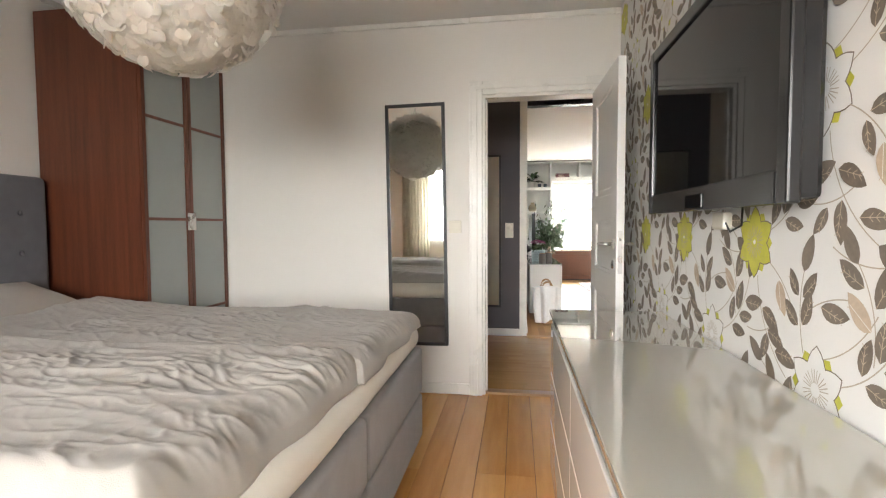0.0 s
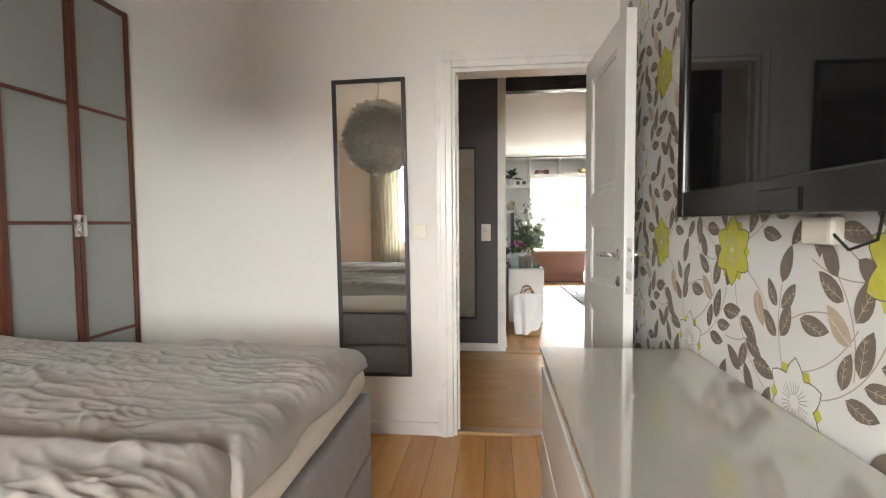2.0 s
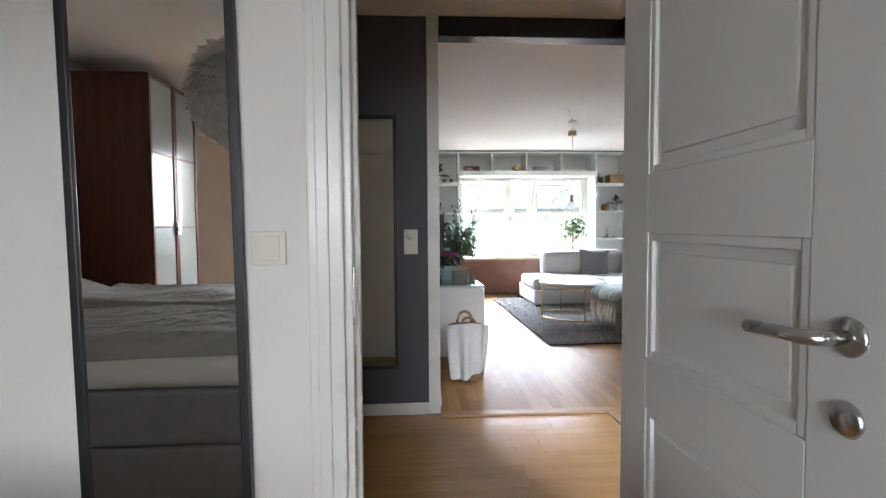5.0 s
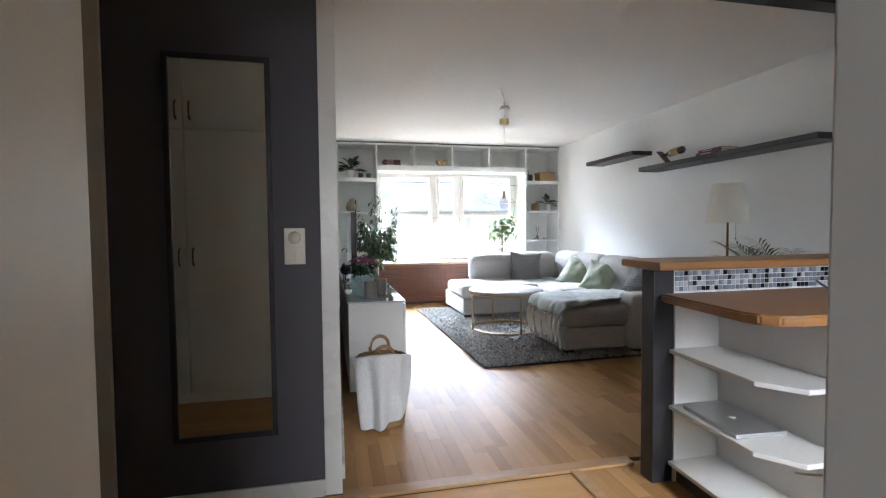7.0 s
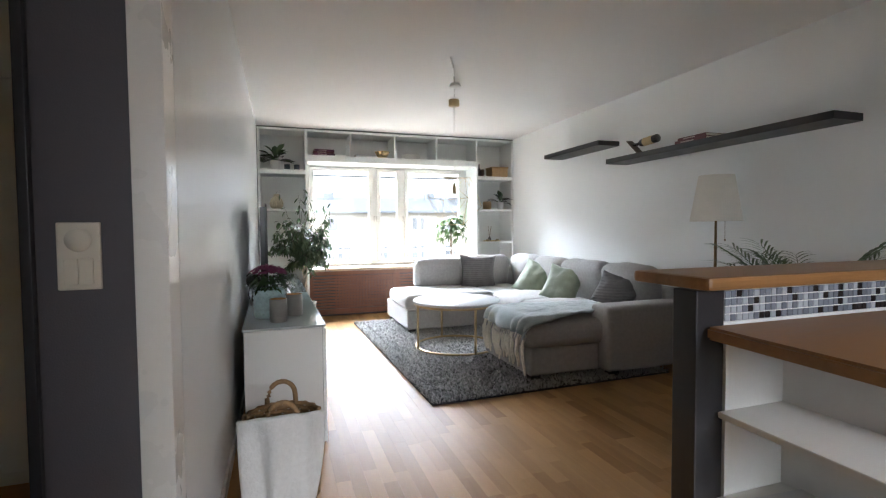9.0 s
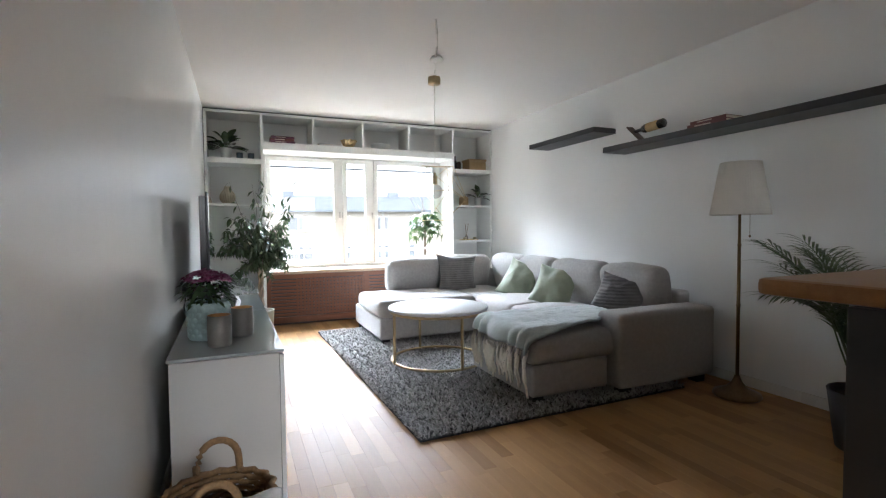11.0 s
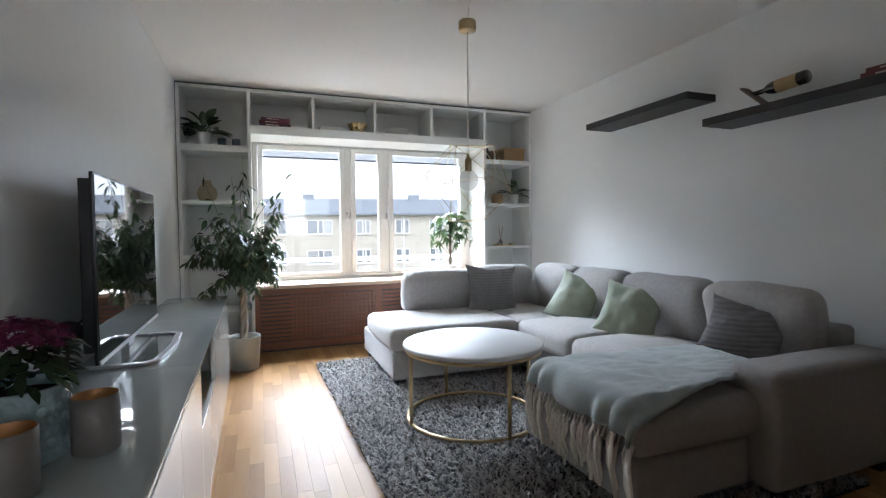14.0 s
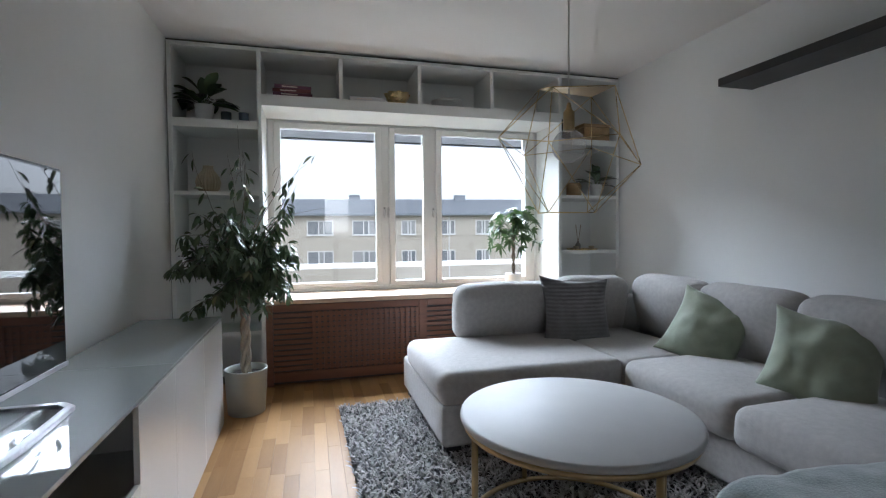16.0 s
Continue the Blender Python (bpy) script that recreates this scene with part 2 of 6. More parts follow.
M_LEAF = mat("ficus_leaf", (0.105, 0.155, 0.075), 0.24, island=-0.7, scale=20, col2=(0.035, 0.06, 0.03), spec=0.9, thin=0.1)
M_LEAF2 = mat("fresh_green_leaf", (0.075, 0.125, 0.038), 0.4, island=-0.7, scale=20, col2=(0.028, 0.058, 0.016), thin=0.25)
M_PALM = mat("palm_leaf", (0.105, 0.155, 0.06), 0.42, island=-0.7, scale=20, col2=(0.04, 0.07, 0.026))
M_BARK = mat("pale_braided_bark", (0.36, 0.30, 0.23), 0.85, var=0.3, scale=30, bump=0.003, fine=90)
M_BARK2 = mat("dark_stem", (0.12, 0.09, 0.06), 0.85, var=0.3, scale=30, bump=0.002, fine=90)
M_SOIL = mat("potting_soil", (0.03, 0.022, 0.016), 0.95, var=0.4, scale=60, bump=0.004)
M_POT = mat("grey_green_ceramic", (0.36, 0.37, 0.33), 0.45, var=0.06, scale=8)
M_POTW = mat("white_ceramic", (0.68, 0.68, 0.65), 0.35, var=0.05, scale=8)
M_POTT = mat("turquoise_glazed_pot", (0.44, 0.57, 0.57), 0.32, var=0.15, scale=30)
M_POTD = mat("charcoal_pot", (0.03, 0.03, 0.032), 0.5, var=0.2, scale=8)
M_PETAL = mat("magenta_petal", (0.26, 0.025, 0.12), 0.6, island=-0.7, scale=30, col2=(0.10, 0.008, 0.045))
M_SMOKE = mat("smoked_glass_cup", (0.20, 0.185, 0.165), 0.4, var=0.15, scale=20, coat=0.2)
M_WICKER = mat("brown_wicker", (0.26, 0.155, 0.07), 0.7, var=0.3, scale=60, bump=0.002, fine=120)
M_KNIT = mat("white_knit_blanket", (0.56, 0.56, 0.555), 0.95, var=0.07, scale=50, bump=0.0035, fine=90, sheen=0.4)
M_RADWOOD = mat("brown_stained_cover", (0.215, 0.085, 0.042), 0.42, scale=3, fine=50, stretch=(1.5, 12, 12), col2=(0.13, 0.05, 0.026), bump=0.0002)
M_SILL = mat("light_wood_sill", (0.55, 0.40, 0.27), 0.35, scale=3, fine=40, stretch=(1.5, 12, 12), col2=(0.43, 0.29, 0.18))
M_WINF = mat("cream_window_paint", (0.80, 0.79, 0.755), 0.4, var=0.04, scale=6, bump=0.0003)
M_BOOKC = mat("white_bookcase_paint", (0.78, 0.785, 0.755), 0.45, var=0.03, scale=3, bump=0.0002)
M_SWITCH = mat("ivory_plastic", (0.76, 0.73, 0.63), 0.3, var=0.03, scale=10)
M_DOOR = mat("white_door_paint", (0.78, 0.775, 0.75), 0.32, var=0.03, scale=3, bump=0.0003, fine=80)
M_BEIGEDOOR = mat("cream_cabinet_paint", (0.72, 0.69, 0.60), 0.35, var=0.03, scale=3, bump=0.0003, fine=80)
M_CURTAIN = mat("cream_curtain", (0.70, 0.66, 0.58), 0.85, var=0.08, scale=12, bump=0.0006, fine=300)
M_GLASS = glass("window_glass")
# white mixed into the clear glass stands in for the bulb's bright reflections
M_BULB = glass("clear_bulb_glass_painted_glare", clear=0.97, haze=0.2)
M_MIRROR = mirror_mat("mirror_silver")
M_BLIND = mat("grey_blind", (0.16, 0.16, 0.165), 0.5, var=0.1)
# dark plinths, and the painted shade behind the lattice and in bookcase gaps
M_PLINTH_SHADE = mat("dark_plinth_and_shade", (0.05, 0.045, 0.045), 0.5, var=0.2)
M_GROUT = mat("white_grout", (0.68, 0.68, 0.66), 0.8, var=0.06)
M_TILE = mat("mosaic_glass_tile", (0.24, 0.26, 0.30), 0.12, island=1.0, scale=5, col2=(0.17, 0.18, 0.215), coat=0.5)
M_TILEK = mat("black_mosaic_tile", (0.012, 0.012, 0.016), 0.10, var=0.3, coat=0.5)
M_TILEL = mat("pale_mosaic_tile", (0.42, 0.44, 0.48), 0.12, var=0.1, coat=0.5)

# ---------------------------------------------------------------- building helpers


def mesh_of(name, bm, material, smooth=False):
    me = bpy.data.meshes.new(name)
    bm.normal_update()
    bm.to_mesh(me)
    bm.free()
    if smooth:
        me.shade_smooth()
    for one in material if isinstance(material, (list, tuple)) else [material]:
        me.materials.append(one)
    return me


def thing(name, at, label, category, group="", kind=""):
    ob = new(name)
    ob.empty_display_size = 0.1
    ob.matrix_basis = Matrix.Translation(at)
    return tagged(ob, label, category, group, kind)


def part(name, bm, material, parent=None, label="", smooth=False):
    """One mesh object, drawn in world metres, under a thing or a part."""
    ob = new(name, mesh_of(name, bm, material, smooth))
    if parent is not None:
        ob.parent = parent
        if parent.parent is None:
            ob.matrix_parent_inverse = parent.matrix_basis.inverted()
    return tagged(ob, label)


def solo(name, bm, material, label, category, group="", kind="", smooth=False):
    return tagged(part(name, bm, material, None, "", smooth), label, category, group, kind)


def box(bm, x0, x1, y0, y1, z0, z1, bevel=0.0, segs=2, m=None):
    b2 = bmesh.new()
    bmesh.ops.create_cube(b2, size=1)
    for v in b2.verts:
        v.co = Vector(((x0 + x1) / 2 + v.co.x * (x1 - x0), (y0 + y1) / 2 + v.co.y * (y1 - y0), (z0 + z1) / 2 + v.co.z * (z1 - z0)))
    if bevel:
        bmesh.ops.bevel(b2, geom=b2.edges[:], offset=bevel, segments=segs, affect="EDGES", profile=0.6)
    join(bm, b2, m)
    return bm


def join(bm, b2, m=None, index=0):
    vs = [bm.verts.new(m @ v.co if m else v.co) for v in b2.verts]
    b2.verts.index_update()
    for f in b2.faces:
        g = bm.faces.new([vs[v.index] for v in f.verts])
        g.material_index, g.smooth = f.material_index or index, f.smooth
    b2.free()


def boxes(*rows, bevel=0.0):
    bm = bmesh.new()
    for r in rows:
        box(bm, *r, bevel=bevel)
    return bm


def lathe(profile, centre=(0, 0, 0), seg=32, bm=None, wobble=None):
    """A turned shape from (radius, height) pairs."""
    bm = bm or bmesh.new()
    rings = []
    for k, (r, z) in enumerate(profile):
        if r < 1e-5:
            rings.append([bm.verts.new((centre[0], centre[1], centre[2] + z))])
            continue
        ring = []
        for i in range(seg):
            a = 2 * math.pi * i / seg
            q = r * (wobble(a, z) if wobble else 1)
            ring.append(bm.verts.new((centre[0] + q * math.cos(a), centre[1] + q * math.sin(a), centre[2] + z)))
        rings.append(ring)
    for a, b in zip(rings, rings[1:]):
        for i in range(seg):
            j = (i + 1) % seg
            if len(a) == 1 and len(b) == 1:
                continue
            f = [a[0], b[j], b[i]] if len(a) == 1 else [a[i], a[j], b[0]] if len(b) == 1 else [a[i], a[j], b[j], b[i]]
            bm.faces.new(f).smooth = True
    return bm


def tube(pts, r, seg=8, bm=None, closed=False, taper=None):
    """A round bar along points."""
    bm = bm or bmesh.new()
    pts = [Vector(p) for p in pts]
    n, rings = len(pts), []
    up = Vector((0, 0, 1))
    for i, p in enumerate(pts):
        a, b = (pts[i - 1], pts[(i + 1) % n]) if closed else (pts[max(i - 1, 0)], pts[min(i + 1, n - 1)])
        d = (b - a).normalized()
        u = d.cross(up if abs(d.z) < 0.95 else Vector((1, 0, 0))).normalized()
        w = u.cross(d)
        q = r * (taper(i / max(n - 1, 1)) if taper else 1)
        rings.append([bm.verts.new(p + q * (math.cos(2 * math.pi * k / seg) * u + math.sin(2 * math.pi * k / seg) * w)) for k in range(seg)])
    for i in range(n if closed else n - 1):
        a, b = rings[i], rings[(i + 1) % n]
        for k in range(seg):
            bm.faces.new([a[k], a[(k + 1) % seg], b[(k + 1) % seg], b[k]]).smooth = True
    if not closed:
        bm.faces.new(rings[0][::-1])
        bm.faces.new(rings[-1])
    return bm


def arc(c, r, a0, a1, n, axis="z"):
    out = []
    for i in range(n + 1):
        a = radians(a0 + (a1 - a0) * i / n)
        p = (math.cos(a) * r, math.sin(a) * r)
        out.append((c[0] + p[0], c[1] + p[1], c[2]) if axis == "z" else (c[0] + p[0], c[1], c[2] + p[1]) if axis == "y" else (c[0], c[1] + p[0], c[2] + p[1]))
    return out


def softbox(sx, sy, sz, m, r=0.05, bulge=(0, 0, 0), n=9, wrinkle=0.0, freq=5.0, pinch=0.0, bm=None, seed=0):
    """A stuffed block: rounded edges, swelling faces and shallow wrinkles; pinch draws the rim in to a seam."""
    bm = bm or bmesh.new()
    h = (sx / 2, sy / 2, sz / 2)
    lines = []
    for k in h:
        e = min(r, k * 0.98) / k
        c = [1 - e * f for f in (0, 0.12, 0.4, 0.75)]
        inner = [(-1 + e) + (2 - 2 * e) * i / n for i in range(n + 1)]
        lines.append(sorted([-q for q in c] + inner + c))
    made = {}

    def vert(p):
        key = tuple(round(q, 5) for q in p)
        if key in made:
            return made[key]
        full = Vector([p[i] * h[i] for i in range(3)])
        core = Vector([max(-(h[i] - min(r, h[i] * 0.98)), min(h[i] - min(r, h[i] * 0.98), full[i])) for i in range(3)])
        d = full - core
        q = core + d.normalized() * min(r, min(h) * 0.98) if d.length > 1e-9 else core
        u = [max(-1, min(1, q[i] / h[i])) for i in range(3)]
        for i in range(3):
            j, k = (i + 1) % 3, (i + 2) % 3
            q[i] += bulge[i] * u[i] * (1 - u[j] ** 2) * (1 - u[k] ** 2)
        if pinch:
            q.z *= 1 - pinch * max(abs(u[0]), abs(u[1])) ** 3
            c4 = (abs(u[0]) * abs(u[1])) ** 2
            q.x *= 1 - 0.05 * (1 - abs(u[1]) ** 2) + 0.03 * c4
            q.y *= 1 - 0.05 * (1 - abs(u[0]) ** 2) + 0.03 * c4
        if wrinkle:
            g = Vector((q.x * freq + seed * 7.1, q.y * freq + seed, q.z * freq))
            q += q.normalized() * wrinkle * (noise.noise(g) + 0.5 * noise.noise(g * 2.3))
        made[key] = bm.verts.new(m @ q)
        return made[key]

    for ax in range(3):
        j, k = (ax + 1) % 3, (ax + 2) % 3
        for s in (-1, 1):
            for a in range(len(lines[j]) - 1):
                for b in range(len(lines[k]) - 1):
                    quad = []
                    for da, db in ((0, 0), (1, 0), (1, 1), (0, 1)):
                        p = [0, 0, 0]
                        p[ax], p[j], p[k] = s, lines[j][a + da], lines[k][b + db]
                        quad.append(vert(p))
                    quad = list(dict.fromkeys(quad))
                    if len(quad) > 2:
                        try:
                            bm.faces.new(quad if s > 0 else quad[::-1]).smooth = True
                        except ValueError:
                            pass
    return bm


def extrude_poly(pts, z0, z1, bevel=0.0):
    """An upright prism from a plan outline."""
    bm = bmesh.new()
    a, b = [bm.verts.new((x, y, z0)) for x, y in pts], [bm.verts.new((x, y, z1)) for x, y in pts]
    bm.faces.new(a[::-1])
    bm.faces.new(b)
    for i in range(len(pts)):
        j = (i + 1) % len(pts)
        bm.faces.new([a[i], a[j], b[j], b[i]])
    if bevel:
        bmesh.ops.bevel(bm, geom=bm.edges[:], offset=bevel, segments=2, affect="EDGES")
    return bm


def raw(name, verts, faces, material, smooth=False):
    me = bpy.data.meshes.new(name)
    me.from_pydata(verts, [], faces)
    if smooth:
        me.shade_smooth()
    me.materials.append(material)
    return me


def leaf(verts, faces, base, along, side, length, width, droop=0.25, steps=4):
    """One curved, folded leaf blade added to vertex and face lists."""
    along, side = along.normalized(), side.normalized()
    up = side.cross(along).normalized()
    first = len(verts)
    for i in range(steps + 1):
        f = i / steps
        w = width * 0.5 * max(0.04, math.sin(math.pi * min(1, f * 0.94 + 0.04)) ** 0.8)
        c = base + along * length * f - Vector((0, 0, 1)) * droop * length * f * f
        for s in (-1, 0, 1):
            verts.append(c + side * w * s + up * (abs(s) * w * 0.3))
    for i in range(steps):
        for s in (0, 1):
            a = first + i * 3 + s
            faces.append((a, a + 1, a + 4, a + 3))


rnd = random.Random(5)

# ---------------------------------------------------------------- setting: walls, floors, ceilings
BX0, BX1, BY1, BZ = -2.42, 1.02, 4.80, 2.53      # bedroom
NY = 6.72                                        # grey wall of the hall
LX0, LX1, LZ = 0.415, 4.03, 2.50                 # living room
WY = 12.40                                       # window wall
HS = 5.02                                        # south side of the hall


def setting(name, bm, material, label, category="wall", smooth=False):
    return solo(name, bm, material, label, category, kind="structure", smooth=smooth)


setting("wall_west", boxes((BX0 - 0.1, BX0, -0.1, BY1 + 0.1, 0, BZ)), M_WALL, "warm white painted bedroom wall behind the bed")
setting("wall_east", boxes((BX1, BX1 + 0.1, -0.1, BY1, 0, BZ)), M_PAPER, "white bedroom wall papered with brown leaves and lime flowers")
setting("wall_south", boxes((BX0, -1.25, -0.1, 0, 0, BZ), (0.75, BX1, -0.1, 0, 0, BZ), (-1.25, 0.75, -0.1, 0, 0, 0.85), (-1.25, 0.75, -0.1, 0, 2.15, BZ)), M_WALL, "white bedroom wall with the bedroom window")
DX0, DX1, DZ = 0.138, 0.97, 2.03
setting("wall_north", boxes((BX0, DX0, BY1, BY1 + 0.12, 0, BZ), (DX1, BX1 + 0.1, BY1, BY1 + 0.03, 0, BZ), (DX0, DX1, BY1, BY1 + 0.12, DZ, BZ)), M_WALL, "warm white painted wall with a doorway to the hall")
setting("ceiling", boxes((BX0 - 0.1, BX1 + 0.1, -0.1, BY1 + 0.1, BZ, BZ + 0.1)), M_CEIL, "white painted bedroom ceiling", "ceiling")
setting("ceiling_2", boxes((-2.5, 5.2, HS - 0.03, 12.6, LZ, LZ + 0.1)), M_CEIL, "white painted ceiling of hall and living room", "ceiling")
bm = boxes((BX0, DX0 - 0.08, BY1 - 0.022, BY1, BZ - 0.035, BZ), (DX0 - 0.08, BX1, BY1 - 0.022, BY1, BZ - 0.035, BZ), (BX0, BX0 + 0.022, 0, BY1 - 0.022, BZ - 0.035, BZ), bevel=0.006)
setting("trim", bm, M_TRIM, "thin white moulding below the bedroom ceiling", "moulding")
bm = boxes((BX0, DX0 - 0.085, BY1 - 0.014, BY1, 0, 0.075), (0.9, BX1, BY1 - 0.014, BY1, 0, 0.075), bevel=0.004)
setting("baseboard", bm, M_TRIM, "low white baseboard in the bedroom", "baseboard")

# doorway casing and lining
bm = boxes((DX0 - 0.085, DX0 + 0.004, BY1 - 0.022, BY1 + 0.0, 0, DZ + 0.085), (DX1 - 0.004, DX1 + 0.085, BY1 - 0.022, BY1 + 0.0, 0, DZ + 0.085), (DX0 + 0.004, DX1 - 0.004, BY1 - 0.022, BY1, DZ - 0.004, DZ + 0.085), bevel=0.006)
for r in ((DX0 - 0.062, DX0 - 0.03, BY1 - 0.03, BY1 - 0.02, 0, DZ + 0.03), (DX0 - 0.062, DX1 + 0.062, BY1 - 0.03, BY1 - 0.02, DZ + 0.03, DZ + 0.062), (DX1 + 0.03, DX1 + 0.062, BY1 - 0.03, BY1 - 0.02, 0, DZ + 0.03)):
    box(bm, *r, bevel=0.004)
for r in ((DX0 - 0.002, DX0 + 0.022, BY1 + 0.002, BY1 + 0.135, 0, DZ), (DX1 - 0.022, DX1 + 0.002, BY1 + 0.002, BY1 + 0.036, 0, DZ), (DX0 + 0.022, DX1 - 0.022, BY1 + 0.002, BY1 + 0.135, DZ - 0.022, DZ + 0.002),
          (DX0 + 0.022, DX0 + 0.034, BY1 + 0.05, BY1 + 0.09, 0, DZ - 0.022), (DX0 - 0.075, DX0 + 0.002, BY1 + 0.12, BY1 + 0.14, 0, DZ + 0.07), (DX1, DX1 + 0.08, BY1 + 0.032, BY1 + 0.044, 0, DZ + 0.07)):
    box(bm, *r, bevel=0.003)
casing = setting("trim_2", bm, M_TRIM, "white moulded casing round the bedroom doorway", "door frame")
part("strike_plate", boxes((DX0 + 0.0225, DX0 + 0.025, BY1 + 0.01, BY1 + 0.04, 0.95, 1.1)), M_STEEL, casing, "steel strike plate")

# hall and kitchen walls
setting("wall_hall", boxes((-0.57, LX0 - 0.074, NY, NY + 0.12, 0, LZ)), M_GREY, "dark grey painted hall wall with a narrow mirror")
setting("trim_3", boxes((LX0 - 0.074, LX0, NY - 0.006, NY + 0.12, 0, LZ), bevel=0.003), M_TRIM, "white board at the end of the grey wall", "moulding")
setting("wall_hall_2", boxes((-2.5, -1.47, NY, NY + 0.12, 0, LZ), (-1.47, -0.57, NY, NY + 0.12, 2.05, LZ), (-2.6, -2.5, HS, NY + 0.12, 0, LZ), (-2.5, -1.56, HS, HS + 0.08, 0, LZ)), M_WALL, "white walls at the end of the hall")
setting("baseboard_2", boxes((-0.47, LX0 - 0.074, NY - 0.014, NY, 0, 0.075), bevel=0.004), M_TRIM, "white baseboard under the grey wall", "baseboard")
setting("wall_living_west", boxes((LX0 - 0.1, LX0, NY + 0.12, WY + 0.1, 0, LZ)), M_WALL2, "glossy white living room wall behind the television")
setting("wall_living_east", boxes((LX1, LX1 + 0.1, 7.19, WY + 0.1, 0, LZ)), M_WALL3, "white living room wall with two floating shelves")
setting("wall_kitchen_east", boxes((LX1 - 0.0, LX1 + 0.1, 2.9, 7.15, 0, LZ)), M_GREY, "dark grey painted kitchen wall")
setting("trim_4", boxes((LX1 - 0.012, LX1 + 0.1, 7.15, 7.19, 0, LZ), bevel=0.003), M_TRIM, "white strip where the wall colour changes", "moulding")
setting("wall_kitchen_south", boxes((BX1 + 0.1, 1.75, 2.9, 3.0, 0, LZ), (3.05, LX1, 2.9, 3.0, 0, LZ), (1.75, 3.05, 2.9, 3.0, 0, 1.0), (1.75, 3.05, 2.9, 3.0, 2.15, LZ), (BX1 + 0.042, BX1 + 0.2, 3.0, HS, 0, LZ)), M_WALL2, "white kitchen walls behind the bar")
setting("ceiling_3", boxes((BX1 + 0.042, LX1 + 0.1, 2.9, HS, LZ, LZ + 0.1)), M_CEIL, "white kitchen ceiling", "ceiling")
setting("baseboard_3", boxes((LX1 - 0.014, LX1, 7.2, 11.95, 0, 0.07), (LX0, LX0 + 0.014, NY + 0.12, 11.95, 0, 0.07), bevel=0.004), M_TRIM, "white baseboard along the living room walls", "baseboard")

# window wall with its opening
WX0, WX1, WZ0, WZ1 = 1.04, 3.41, 0.65, 2.10
setting("wall_window", boxes((LX0 - 0.1, WX0, WY, WY + 0.3, 0, LZ), (WX1, LX1 + 0.1, WY, WY + 0.3, 0, LZ), (WX0, WX1, WY, WY + 0.3, 0, WZ0), (WX0, WX1, WY, WY + 0.3, WZ1, LZ)), M_WALL2, "white outer wall round the large window")

# black beams under the hall ceiling
beam = thing("ceiling_beam", (1.0, NY, 2.37), "glossy black beams crossing under the hall ceiling", "beam")
part("cross_beam", boxes((LX0 + 0.002, 4.02, NY - 0.02, NY + 0.09, 2.375, LZ - 0.002), bevel=0.004), M_BLACKGLOSS, beam)
part("long_beam", boxes((1.57, 1.68, HS + 0.02, NY - 0.022, 2.385, LZ - 0.002), bevel=0.004), M_BLACKGLOSS, beam)
part("bracket", boxes((1.66, 1.75, NY - 0.06, NY - 0.023, 2.36, 2.385), (1.69, 1.72, NY - 0.05, NY - 0.03, 2.34, 2.362), bevel=0.003), M_SWITCH, beam, "small ivory plastic socket")

# ground under all floors
setting("floor", boxes((BX0 - 0.1, BX1 + 0.1, -0.1, BY1 + 0.06, -0.1, -0.006)), M_GAP, "varnished red-brown board floor of the bedroom", "floor")
setting("floor_2", boxes((-2.6, LX1 + 0.1, HS - 0.06, NY - 0.03, -0.1, -0.006), (-2.6, LX0 - 0.1, NY - 0.03, NY + 0.12, -0.1, -0.006), (BX1 + 0.1, LX1 + 0.1, 2.9, HS - 0.06, -0.1, -0.006)), M_GAP, "oak floor of the hall and kitchen", "floor")
setting("floor_3", boxes((LX0 - 0.1, LX1 + 0.1, NY - 0.03, WY + 0.1, -0.1, -0.006)), M_GAP, "oak strip parquet floor of the living room", "floor")
setting("trim_5", boxes((DX0, DX1 - 0.024, BY1 + 0.02, BY1 + 0.10, -0.004, 0.016), bevel=0.006), M_OILED, "oak threshold in the bedroom doorway", "threshold")
setting("trim_6", boxes((LX0, 1.83, NY - 0.072, NY + 0.0, -0.004, 0.012), bevel=0.005), M_OILED, "oak strip between hall and living room floors", "threshold")
setting("trim_7", boxes((1.486, 1.534, HS + 0.01, NY - 0.073, -0.004, 0.01), bevel=0.004), M_OILED, "oak strip between hall and kitchen floors", "threshold")

# ---------------------------------------------------------------- living room window
win = setting("window_1", boxes((WX0, WX0 + 0.045, WY + 0.01, WY + 0.13, WZ0, WZ1), (WX1 - 0.045, WX1, WY + 0.01, WY + 0.13, WZ0, WZ1), (WX0 + 0.045, WX1 - 0.045, WY + 0.01, WY + 0.13, WZ1 - 0.045, WZ1), (WX0 + 0.045, WX1 - 0.045, WY + 0.01, WY + 0.13, WZ0, WZ0 + 0.03),
                              (1.965, 2.03, WY + 0.02, WY + 0.13, WZ0 + 0.03, WZ1 - 0.045), (2.385, 2.45, WY + 0.02, WY + 0.13, WZ0 + 0.03, WZ1 - 0.045), bevel=0.005), M_WINF, "cream wooden window with three casements", "window")
